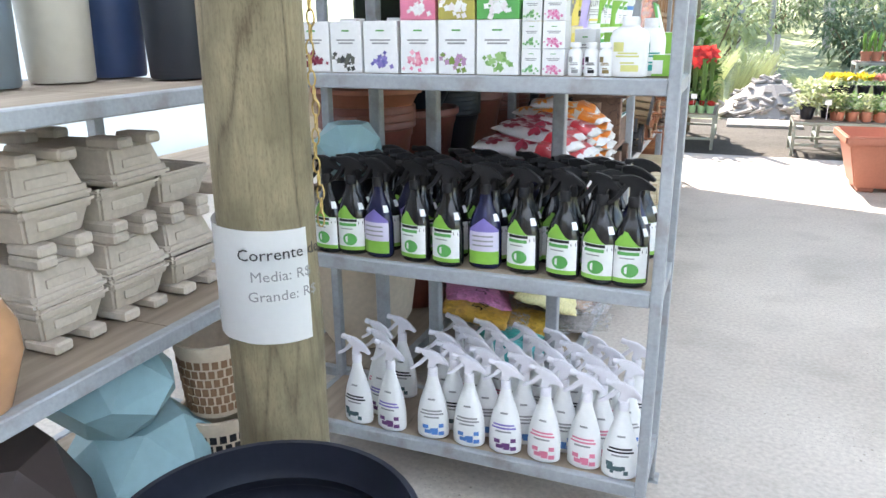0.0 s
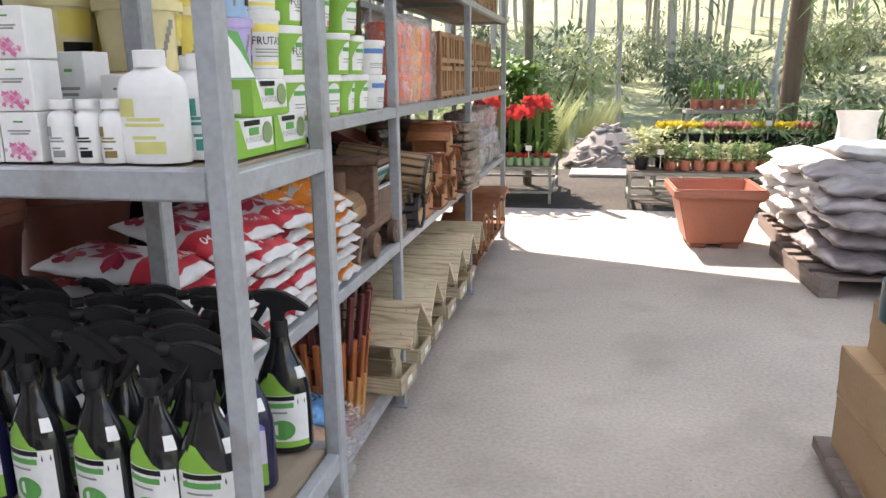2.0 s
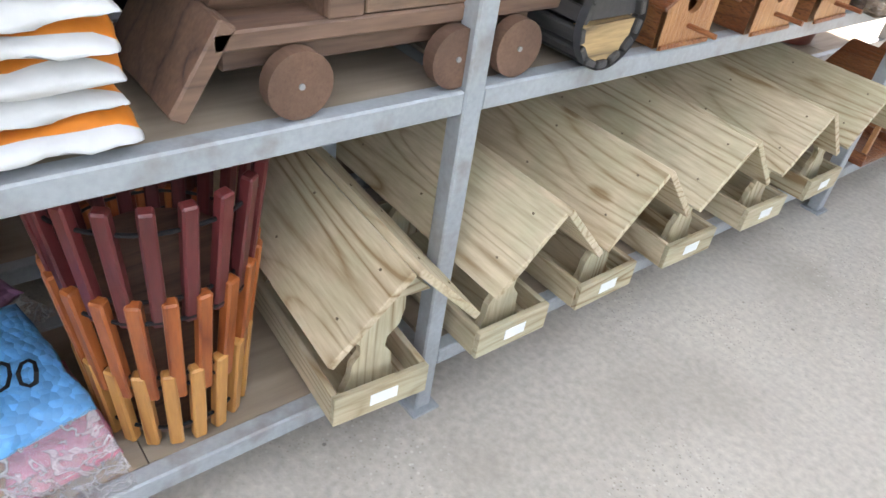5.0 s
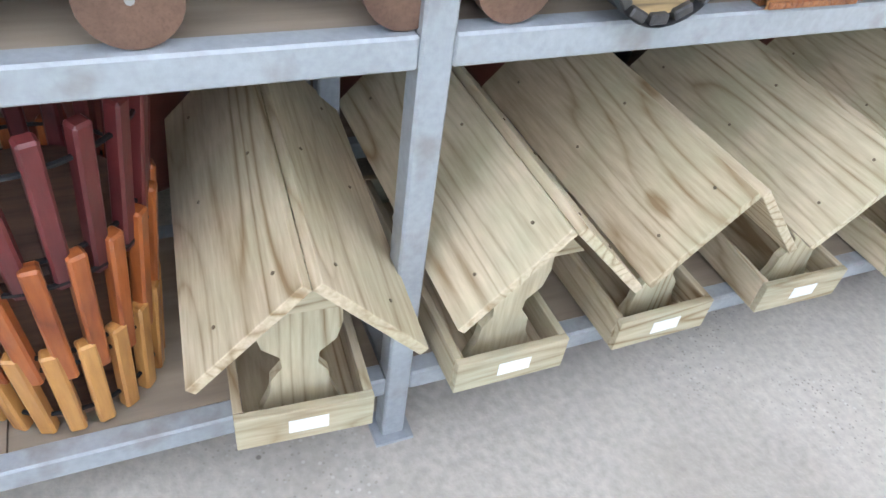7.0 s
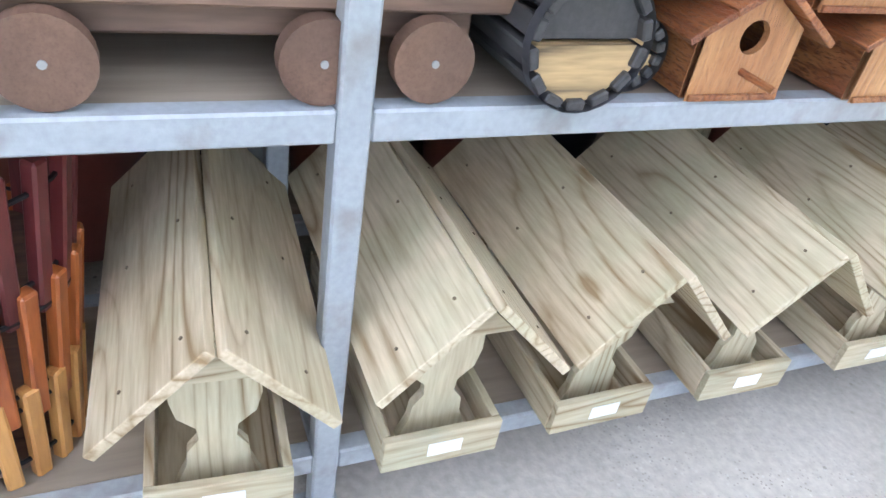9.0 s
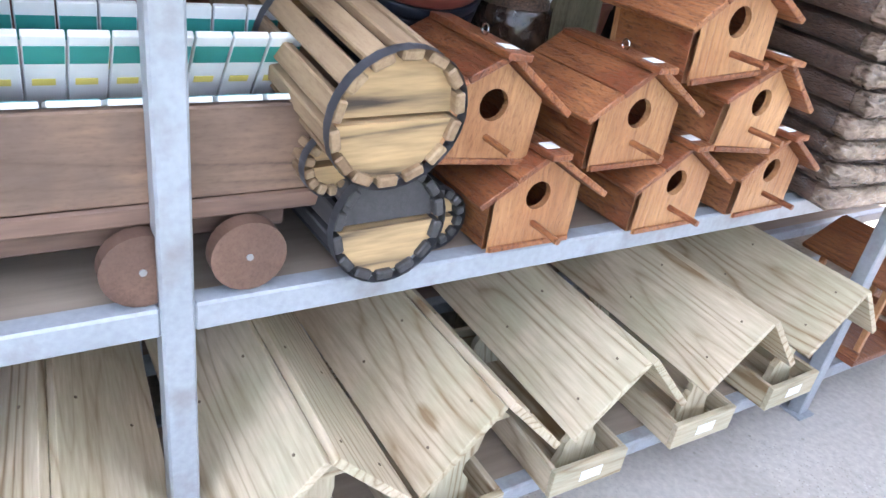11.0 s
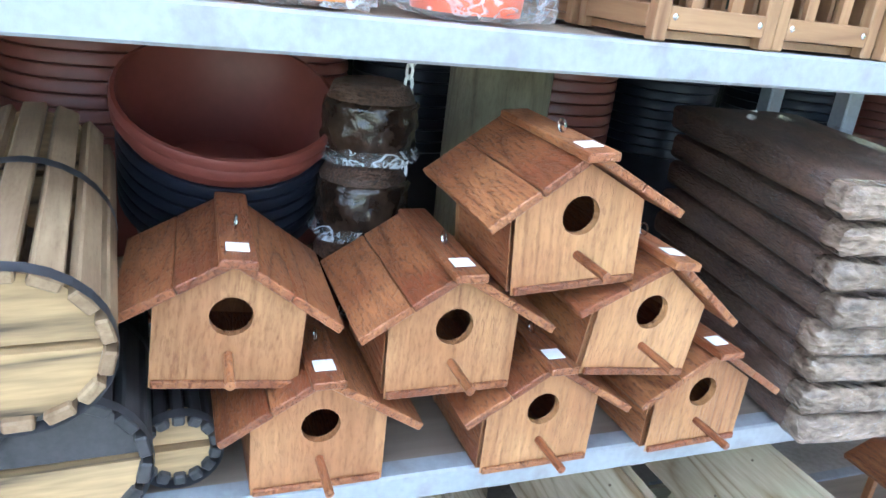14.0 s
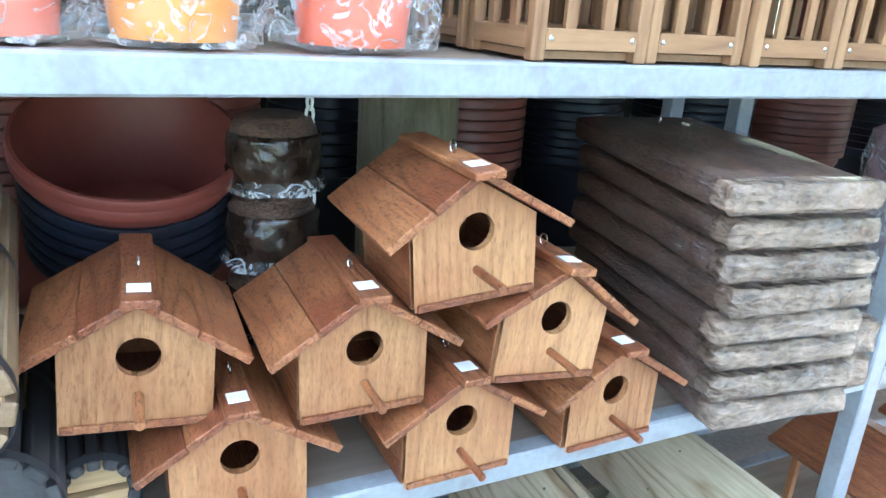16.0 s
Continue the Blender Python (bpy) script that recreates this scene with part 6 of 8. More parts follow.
POLE_R = 0.088
pole = log_pole("greenish treated log pole holding up the roof", -0.362, 2.69, POLE_R, 2.42)
log_pole("greenish treated log pole between the racks", -0.485, 5.855, 0.084, 2.4)
log_pole("weathered log pole at the edge of the slab", -0.11, 10.95, 0.05, 2.3)
notice = thing("paper_notice", "white paper notice wrapped round the log pole", "notice", "", pose(-0.362, 2.69, 0.0, 0, 0, 0))
bm = bmesh.new()
NA0, NA1, NZ0, NZ1 = math.radians(-178), math.radians(-12), 0.715, 0.928
g = []
for j in range(7):
    row = []
    for i in range(19):
        a = NA0 + (NA1 - NA0) * i / 18
        z = NZ0 + (NZ1 - NZ0) * j / 6 - 0.012 * (i / 18 - 0.5)
        r = POLE_R * 1.03 + 0.008 + 0.0025 * noise.noise(Vector((i * 0.5, j * 0.7, 3)))
        row.append(bm.verts.new((r * math.cos(a), r * math.sin(a), z)))
    g.append(row)
for j in range(6):
    for i in range(18):
        bm.faces.new((g[j][i], g[j][i + 1], g[j + 1][i + 1], g[j + 1][i]))
bmesh.ops.solidify(bm, geom=bm.faces[:], thickness=0.0006)
part("sheet", bm, PAPER, notice, "", 30)


def round_pole(p):
    a = math.radians(-62) + p.x / (POLE_R + 0.01)
    r = POLE_R * 1.03 + 0.0125
    return Vector((r * math.cos(a), r * math.sin(a), p.y))


for text, z, dx in (("Corrente de", 0.882, 0.034), ("Media: R$", 0.842, 0.032), ("Grande: R$", 0.805, 0.034)):
    lettering(text, 0.030 if z > 0.87 else 0.027, Matrix.Translation((dx, z, 0)), BLACK if z > 0.87 else GREY, notice, round_pole)
chain = thing("hanging_chain", "thin brass coloured chain hanging beside the pole", "chain", "", pose(-0.230, 2.665, 0))
BRASS = material("dull_brass", (0.50, 0.36, 0.14), 0.35, 1.0, 0.15, 60, 5, 0.05)
for k in range(34):
    bm = bmesh.new()
    pts = [(0.006 * math.cos(a), 0, 0.014 * math.sin(a)) for a in [2 * math.pi * q / 10 for q in range(11)]]
    tube(bm, pts, 0.0017, 5)
    bmesh.ops.transform(bm, matrix=Matrix.Translation((0.003 * math.sin(k), 0, 0.94 + 0.024 * k)) @ Matrix.Rotation(math.pi / 2 * (k % 2) + 0.3, 4, "Z"), verts=bm.verts)
    part("link", bm, BRASS, chain, "", 60)


# ---- planters, vases and pots on the side rack ----
CLAY = material("pale_clay", (0.56, 0.49, 0.41), 0.85, 0, 0.10, 80, 5, 0.3)
CREAMCLAY = material("cream_clay", (0.60, 0.50, 0.38), 0.8, 0, 0.10, 60, 4, 0.25)


def trough(label, m, L=0.34, W=0.178, H=0.100):
    """A footed clay trough, length along x, base at z = 0."""
    t = thing("clay_trough", label, "planter", "pale clay troughs", m)
    bm = bmesh.new()
    rows = []
    for sx, sy, z in ((0.84, 0.74, 0.022), (0.94, 0.90, H * 0.80), (1.0, 1.0, H * 0.82), (1.0, 1.0, H), (0.93, 0.86, H), (0.86, 0.72, 0.04)):
        rows.append([bm.verts.new((sx * x * L / 2, sy * y * W / 2, z)) for x, y in ((-1, -1), (1, -1), (1, 1), (-1, 1))])
    for a, b in zip(rows, rows[1:]):
        for k in range(4):
            bm.faces.new((a[k], a[(k + 1) % 4], b[(k + 1) % 4], b[k]))
    bm.faces.new(rows[0][::-1]), bm.faces.new(rows[-1])
    bmesh.ops.bevel(bm, geom=bm.edges[:], offset=0.006, segments=2, affect="EDGES")
    part("body", bm, CLAY, t, "", 45)
    for x in (-1, 1):
        for y in (-1, 1):
            q = bmesh.new()
            box(q, x * L * 0.375 - 0.045, x * L * 0.375 + 0.045, y * W * 0.245 - 0.022, y * W * 0.245 + 0.022, 0, 0.024, bevel=0.005)
            part("foot", q, CLAY, t)
    for x in (-1, 1):
        part("end_panel", solid(min(x * L * 0.455, x * L * 0.4615), max(x * L * 0.455, x * L * 0.4615), -W * 0.26, W * 0.26, H * 0.48, H * 0.68, bevel=0.002), CLAY, t)
    return t


ZL = 0.641
tr = trough("pale clay trough with feet in a stack", pose(-0.945, 2.600, ZL))
for k, y in enumerate((2.600, 2.782, 2.963)):
    if k:
        copy_thing(tr, pose(-0.945 + rng.uniform(-0.008, 0.008), y, ZL))
    copy_thing(tr, pose(-0.945, y, ZL + 0.201, 180, 0, rng.uniform(-1.5, 1.5)))
    copy_thing(tr, pose(-0.945, y, ZL + 0.2015, 0, 0, rng.uniform(-1.5, 1.5)))
for y, a in ((2.585, -2), (2.80, 4)):
    copy_thing(tr, pose(-0.93, y, ZL + 0.403, 180, 0, a))
for y in (2.0, 2.25):
    copy_thing(tr, pose(-1.05, y, ZL))


def turned(name, label, cat, prof, mt, m, seg=32, sx=1.0, sy=1.0, group="", part_name="body"):
    t = thing(name, label, cat, group, m)
    bm = bmesh.new()
    lathe(bm, prof, seg, sx, sy)
    part(part_name, bm, mt, t, "", 50)
    return t


TAN = material("tan_glaze", (0.50, 0.27, 0.14), 0.25, 0, 0.08, 40, 3, 0.04, coat=0.5)
turned("clay_vase", "tan glazed clay vase on the side rack", "vase", [(0, 0), (0.065, 0), (0.075, 0.03), (0.098, 0.10), (0.095, 0.15), (0.065, 0.22), (0.055, 0.255), (0.066, 0.275), (0.06, 0.278), (0.048, 0.25), (0, 0.24)], TAN, pose(-0.735, 2.325, ZL))
ZT = 1.141
for x, y, c, h, lab in ((-1.08, 2.50, (0.10, 0.16, 0.24), 0.40, "tall blue cylinder vase on the top shelf"), (-1.08, 2.715, (0.16, 0.20, 0.23), 0.40, "tall slate blue cylinder vase on the top shelf"),
                        (-1.08, 2.92, (0.50, 0.47, 0.40), 0.42, "tall stone grey cylinder vase on the top shelf"), (-1.10, 3.11, (0.04, 0.07, 0.17), 0.40, "tall dark blue cylinder vase on the top shelf"),
                        (-0.88, 3.10, (0.02, 0.025, 0.035), 0.40, "tall black cylinder vase on the top shelf")):
    turned("cylinder_vase", lab, "vase", [(0, 0), (0.070, 0), (0.074, 0.006), (0.088, h - 0.004), (0.086, h), (0.08, h), (0.07, 0.02), (0, 0.02)], material("vase_glaze", c, 0.4, 0, 0.06, 30, 2, 0.05), pose(x, y, ZT), group="tall cylinder vases")


def faceted(label, mt, r, h, m, seed, cut=0.8):
    """A faceted low-poly pot with flat panes."""
    t = thing("faceted_pot", label, "plant pot", "faceted pots", m)
    rg = random.Random(seed)
    bm = bmesh.new()
    rows = []
    for j, (q, z) in enumerate(((0.55, 0.0), (0.95, 0.33), (1.0, 0.62), (0.62, 1.0))):
        n = 6
        rows.append([bm.verts.new((r * q * math.cos(2 * math.pi * (k + 0.5 * (j % 2)) / n + rg.uniform(-0.15, 0.15)), r * q * math.sin(2 * math.pi * (k + 0.5 * (j % 2)) / n), h * z + (rg.uniform(-0.02, 0.02) if 0 < j < 3 else 0))) for k in range(n)])
    for j, (a, b) in enumerate(zip(rows, rows[1:])):
        for k in range(6):
            if j % 2 == 0:
                bm.faces.new((a[k], a[(k + 1) % 6], b[k])), bm.faces.new((a[(k + 1) % 6], b[(k + 1) % 6], b[k]))
            else:
                bm.faces.new((a[k], a[(k + 1) % 6], b[(k + 1) % 6])), bm.faces.new((a[k], b[(k + 1) % 6], b[k]))
    bm.faces.new(rows[0][::-1]), bm.faces.new(rows[-1])
    part("body", bm, mt, t)
    return t


AQUA = material("pale_blue_glaze", (0.30, 0.48, 0.52), 0.45, 0, 0.06, 40, 3, 0.05)
UMBER = material("dark_brown_glaze", (0.045, 0.032, 0.03), 0.5, 0, 0.1, 40, 3, 0.05)
faceted("pale blue faceted pot on the low shelf", AQUA, 0.175, 0.24, pose(-0.80, 2.72, 0.161), 1)
faceted("pale blue faceted pot stacked on another", AQUA, 0.145, 0.19, pose(-0.81, 2.68, 0.402, 0, 0, 20), 2)
faceted("dark brown faceted pot on the low shelf", UMBER, 0.17, 0.36, pose(-0.79, 2.38, 0.161, 0, 0, 12), 3)
faceted("dark brown faceted pot behind another", UMBER, 0.15, 0.30, pose(-0.85, 2.08, 0.161, 0, 0, 40), 4)
faceted("pale blue faceted pot on the end rack", AQUA, 0.10, 0.15, pose(-0.60, 3.44, 0.849), 5)
turned("black_pot", "black plastic pot at the end of the shelf", "plant pot", [(0, 0), (0.07, 0), (0.09, 0.16), (0.09, 0.17), (0.08, 0.17), (0, 0.15)], BLACKPOT, pose(-0.60, 3.44, 0.678))


def woven_pot(label, m, r0, r1, h, base, dark, n=26, rows=6):
    """A pot with rows of small raised blocks."""
    t = thing("woven_pot", label, "plant pot", "woven pots", m)
    bm = bmesh.new()
    lathe(bm, [(0, 0), (r0, 0), (r1, h - 0.02), (r1 * 1.03, h - 0.02), (r1 * 1.03, h), (r1 * 0.93, h), (r0 * 0.9, 0.02), (0, 0.02)], 30)
    body = part("body", bm, base, t, "", 40)
    bm = bmesh.new()
    for j in range(rows):
        z = 0.015 + (h - 0.045) * j / rows
        r = r0 + (r1 - r0) * z / h + 0.0015
        for k in range(n):
            a = 2 * math.pi * (k + 0.5 * (j % 2)) / n
            box(bm, -0.003, 0.003, -r * 0.085, r * 0.085, 0, (h - 0.045) / rows * 0.75, m=Matrix.Translation((r * math.cos(a), r * math.sin(a), z)) @ Matrix.Rotation(a, 4, "Z"))
    tagged(part("weave", bm, dark, t, "rows of small woven blocks"), kind="stuff")
    return t


WEAVE = plain("brown_weave", (0.22, 0.12, 0.06), 0.7)
woven_pot("cream and brown woven pot stacked on another", pose(-0.70, 2.895, 0.362), 0.070, 0.088, 0.19, CREAMCLAY, WEAVE)
woven_pot("black and cream woven pot on the low shelf", pose(-0.70, 2.895, 0.161), 0.078, 0.098, 0.20, CREAMCLAY, BLACK)

# clay things behind the end rack
turned("clay_urn", "pale ribbed clay urn behind the end rack", "urn", [(0, 0), (0.10, 0), (0.10, 0.03), (0.05, 0.09), (0.06, 0.13), (0.15, 0.22), (0.18, 0.30), (0.19, 0.36), (0.17, 0.36), (0.12, 0.25), (0, 0.2)], CREAMCLAY, pose(-1.25, 3.9, 0.80))
turned("clay_urn", "pale wide clay urn behind the end rack", "urn", [(0, 0), (0.12, 0), (0.12, 0.03), (0.07, 0.08), (0.16, 0.2), (0.22, 0.30), (0.20, 0.30), (0, 0.2)], CREAMCLAY, pose(-1.28, 4.45, 0.80))
tb = thing("display_bench", "plain pale bench under the clay urns", "bench", "", pose(-1.30, 4.15, 0))
part("bench_top", solid(-0.28, 0.28, -0.75, 0.75, 0.76, 0.80, bevel=0.004), BOARD, tb)
for x in (-0.24, 0.20):
    for y in (-0.7, 0.66):
        part("leg", solid(x, x + 0.04, y, y + 0.04, 0, 0.76, bevel=0.003), BOARD, tb)
turned("oval_bowl", "oval terracotta plastic bowl planter on pale troughs", "planter", [(0, 0), (0.13, 0), (0.15, 0.02), (0.185, 0.085), (0.20, 0.09), (0.20, 0.105), (0.185, 0.105), (0.16, 0.03), (0, 0.025)], TERRA, pose(-0.76, 3.86, 0.957), sy=0.75)
for z in (0.656, 0.802):
    copy_thing(tr, pose(-0.78, 3.73, z + 0.002, 0, 0, 90))
turned("clay_pot", "large beige clay pot below the end rack", "plant pot", [(0, 0), (0.12, 0), (0.18, 0.10), (0.20, 0.25), (0.19, 0.36), (0.205, 0.385), (0.195, 0.40), (0.17, 0.385), (0.17, 0.3), (0, 0.28)], CREAMCLAY, pose(-0.775, 3.80, 0.161), seg=36)


# ---- black tubs in the aisle ----
def black_tub(label, r, h, m, ribs=5, handles=False):
    t = thing("black_tub", label, "plastic tub", "black plastic tubs", m)
    prof = [(0, 0), (r * 0.74, 0), (r * 0.76, 0.01)]
    for k in range(ribs):
        q = 0.45 + 0.45 * k / ribs
        rr = r * (0.76 + 0.2 * q)
        prof += [(rr, h * q), (rr + 0.006, h * (q + 0.02)), (rr + 0.006, h * (q + 0.05)), (rr + 0.001, h * (q + 0.06))]
    prof += [(r * 0.97, h * 0.94), (r * 1.0, h * 0.95), (r * 1.01, h * 0.985), (r * 0.99, h), (r * 0.95, h)]
    for k in range(ribs):
        q = 0.93 - 0.45 * k / ribs
        rr = r * (0.72 + 0.21 * q)
        prof += [(rr + 0.004, h * q), (rr - 0.003, h * (q - 0.03)), (rr + 0.003, h * (q - 0.06))]
    prof += [(r * 0.70, 0.03), (r * 0.4, 0.028), (0, 0.028)]
    bm = bmesh.new()
    lathe(bm, prof, 48)
    part("body", bm, BLACKPOT, t, "", 30)
    for k in range(3):
        bm = bmesh.new()
        rr = r * (0.16 + 0.17 * k)
        tube(bm, [(rr * math.cos(2 * math.pi * q / 32), rr * math.sin(2 * math.pi * q / 32), 0.030) for q in range(33)], 0.005, 6)
        part("base_ring", bm, BLACKPOT, t, "", 60)
    if handles:
        for a in (2.6, 2.6 + math.pi):
            bm = bmesh.new()
            tube(bm, [((r + 0.035 * math.sin(math.pi * q / 8)) * math.cos(a + 0.3 * (q / 8 - 0.5)), (r + 0.035 * math.sin(math.pi * q / 8)) * math.sin(a + 0.3 * (q / 8 - 0.5)), h * 0.90) for q in range(9)], 0.012, 8)
            part("handle", bm, BLACKPOT, t, "", 60)
    return t


black_tub("black ribbed plastic tub standing by the pole", 0.225, 0.60, pose(-0.125, 2.295, 0))
black_tub("black ribbed plastic tub with handles on the aisle floor", 0.19, 0.60, pose(1.18, 2.83, 0), ribs=7, handles=True)


# ---- dollies, print and lawn edging on the cartons ----
def dolly(m, w, d):
    t = thing("wheeled_dolly", "low worn wooden dolly on small castors", "dolly", "dollies under the cartons", m)
    for k in range(4):
        part("deck_board", solid(0, w, d * k / 4 + 0.003, d * (k + 1) / 4 - 0.003, 0.056, 0.076, bevel=0.002), DOLLY, t)
    for x in (0.0, w - 0.05):
        part("runner", solid(x, x + 0.05, 0, d, 0.036, 0.0555, bevel=0.002), DOLLY_Y, t)
    for x in (0.05, w - 0.08):
        for y in (0.05, d - 0.05):
            bm = bmesh.new()
            rod(bm, (x - 0.01, y, 0.017), (x + 0.014, y, 0.017), 0.017, 16)
            c = part("castor", bm, BLACK, t, "small dark castor wheel", 40)
            part("castor_fork", solid(x - 0.014, x + 0.018, y - 0.012, y + 0.012, 0.022, 0.0555), STEEL, c)
    return t


DOLLY = wood("grimy_plank", (0.26, 0.215, 0.19), (0.13, 0.10, 0.085), 0, 14, 0.8)
DOLLY_Y = wood("grimy_runner", (0.26, 0.215, 0.19), (0.13, 0.10, 0.085), 1, 14, 0.8)
dolly(pose(1.43, 3.835, 0.0, 0, 0, 0), 0.62, 0.49)
dolly(pose(1.42, 4.335, 0.0, 0, 0, 0), 0.60, 0.56)
REDINK = plain("red_ink", (0.50, 0.07, 0.06), 0.7)
UPRIGHT = Matrix.Rotation(math.pi / 2, 4, "X")
for ob in [o for o in scene.objects if o.name.startswith("cardboard_box")]:
    lab = ob["label"]
    if "fragile" in lab:
        lettering("CUIDADO FRÁGIL", 0.040, Matrix.Translation((0.255, -0.0045, 0.040)) @ UPRIGHT, REDINK, ob, None, "red_print")
        part("red_mark", solid(0.070, 0.105, -0.0048, -0.0042, 0.068, 0.092), REDINK, ob)
    elif "bottom of the stack" in lab:
        lettering("CUIDADO FRÁGIL", 0.040, Matrix.Translation((0.15, -0.0045, 0.070)) @ UPRIGHT, REDINK, ob, None, "red_print")
    elif "mirrored" in lab:
        lettering("CUIDADO FRÁGIL", 0.036, Matrix.Translation((0.22, -0.0045, 0.060)) @ UPRIGHT @ Matrix.Rotation(math.pi, 4, "Z"), REDINK, ob, None, "red_print")
        part("red_mark", solid(0.05, 0.085, -0.0048, -0.0042, 0.018, 0.045), REDINK, ob)
EDGING = plain("dark_green_edging", (0.012, 0.080, 0.094), 0.3, 0.12)


def edging_roll(label, m, a0, b0, turns, h, tail=False):
    """Lawn edging wound in a spiral of many turns."""
    t = thing("edging_roll", label, "lawn edging", "rolls of lawn edging", m)
    bm = bmesh.new()
    n = int(turns * 30)
    th = 0.0055
    rows = []
    for k in range(n + 1):
        q = 2 * math.pi * k / 30
        f = 0.30 + 0.70 * k / n
        wob = 1 + 0.02 * math.sin(q * 3 + k * 0.1)
        c, s = math.cos(q), math.sin(q)
        lift = 0.010 * noise.noise(Vector((k * 0.11, 2, 0)))
        rows.append([bm.verts.new((a0 * f * wob * c * e, b0 * f * wob * s * e, z + lift)) for e, z in ((1, 0.006), (1, h), (1 - th / a0, h), (1 - th / a0, 0.006))])
    if tail:
        last = Vector((a0, 0, 0))
        for k in range(1, 6):
            rows.append([bm.verts.new((-0.02 * k + a0 - e * 0.002, 0.0 - 0.035 * k, z - 0.012 * k)) for e, z in ((0, 0.006), (0, h), (1, h), (1, 0.006))])
    for a, b in zip(rows, rows[1:]):
        for k in range(4):
            bm.faces.new((a[k], a[(k + 1) % 4], b[(k + 1) % 4], b[k])).smooth = False
    bmesh.ops.recalc_face_normals(bm, faces=bm.faces)
    part("coil", bm, EDGING, t, "", 40)
    return t


edging_roll("dark green lawn edging coiled on a carton", pose(1.715, 4.09, 0.455), 0.225, 0.215, 15, 0.115)
edging_roll("dark green lawn edging coiled flat on a carton", pose(1.72, 4.56, 0.585), 0.28, 0.20, 12, 0.11)
for lab, m, pts in (("loose green edging end hanging over the carton", pose(0, 0, 0), [(1.50, 4.60, 0.645), (1.455, 4.50, 0.635), (1.45, 4.42, 0.61), (1.455, 4.36, 0.575), (1.462, 4.33, 0.555)]), ("loose curled green edging end on the roll", pose(0, 0, 0), [(1.84, 4.06, 0.63), (1.88, 4.03, 0.645), (1.91, 3.99, 0.63), (1.90, 3.96, 0.60), (1.87, 3.97, 0.585)])):
    t = thing("edging_strip", lab, "lawn edging", "rolls of lawn edging", m)
    bm = bmesh.new()
    rows = [[bm.verts.new((x, y, z - 0.05)), bm.verts.new((x - 0.004, y, z + 0.05))] for x, y, z in pts]
    for a, b in zip(rows, rows[1:]):
        bm.faces.new((a[0], a[1], b[1], b[0])).smooth = True
    bmesh.ops.solidify(bm, geom=bm.faces[:], thickness=0.003)
    part("strip", bm, EDGING, t)


# ---- bag heap on pallets by the slab's edge ----
def pallet(m, w, d):
    p = thing("wooden_pallet", "rough wooden pallet under the bags", "pallet", "pallets", m)
    for k in range(5):
        part("deck_board", solid(0, w, d * k / 5, d * k / 5 + 0.10, 0.10, 0.12, bevel=0.002), DOLLY, p)
    for x in (0, w / 2 - 0.05, w - 0.1):
        part("bearer", solid(x, x + 0.10, 0, d, 0, 0.10, bevel=0.003), DOLLY_Y, p)
    return p


pallet(pose(1.93, 6.75, 0, 0, 0, 3), 1.1, 1.0)
pallet(pose(1.98, 7.85, 0, 0, 0, -2), 1.1, 1.0)
pallet(pose(2.75, 6.0, 0, 0, 0, 4), 1.1, 1.0)
FILMGREY = material("grey_film_bag", (0.30, 0.27, 0.28), 0.25, 0, 0.4, 12, 5, 0.6, rnd=0.3, bump_dist=0.02, coat=0.3)
FILMWHITE = material("white_woven_bag", (0.72, 0.71, 0.68), 0.5, 0, 0.08, 30, 4, 0.3, rnd=0.1)


def sack(label, m, mts, zones, seed, L=0.62, W=0.42, T=0.13, group="sacks on pallets"):
    s = thing("garden_sack", label, "sack", group, m)
    bm = bmesh.new()
    pillow(bm, L, W, T, seed, zones, nx=16, ny=12, wrinkle=0.030, square=2.6)
    part("film", bm, mts, s)
    return s


LIMEBAG = plain("lime_bag_print", (0.28, 0.46, 0.16), 0.35, bump=0.3, grain=12)
GREENBAG = plain("green_bag_print", (0.06, 0.32, 0.13), 0.35, bump=0.3, grain=12)
BROWNBAG = plain("brown_bag_print", (0.30, 0.24, 0.18), 0.35, bump=0.3, grain=12)
sg = [sack("grey translucent film sack of bark on a pallet", pose(2.60, 6.98, 0.122, 0, 0, 4), [FILMGREY], None, 100),
      sack("grey translucent film sack of bark on a pallet", pose(2.58, 7.42, 0.122, 0, 0, 3), [FILMGREY], None, 101)]
sw = sack("white woven sack on a pallet", pose(2.62, 8.1, 0.122, 0, 0, -4), [FILMWHITE], None, 110)
sw2 = sack("white woven sack on a pallet", pose(2.60, 8.55, 0.122, 0, 0, 5), [FILMWHITE], None, 111)
gb = sack("white, green and brown printed soil sack on a heap", pose(3.15, 6.45, 0.66, 0, 4, 8), [FILMWHITE, GREENBAG, BROWNBAG], [(0.5, 2), (0.78, 0), (0.9, 1), (1.0, 0)], 120, L=0.75, W=0.45)
for k in range(1, 5):
    for i, y in enumerate((6.98, 7.42)):
        copy_thing(sg[(k + i) % 2], pose(2.60 + rng.uniform(-0.06, 0.04), y + rng.uniform(-0.05, 0.05), 0.122 + 0.105 * k, 0, rng.uniform(-3, 3), rng.uniform(-10, 10)))
    for i, y in enumerate((8.1, 8.55)):
        copy_thing((sw, sw2)[(k + i) % 2], pose(2.60 + rng.uniform(-0.05, 0.05), y + rng.uniform(-0.05, 0.05), 0.122 + 0.105 * k, 0, rng.uniform(-3, 3), rng.uniform(-8, 8)))
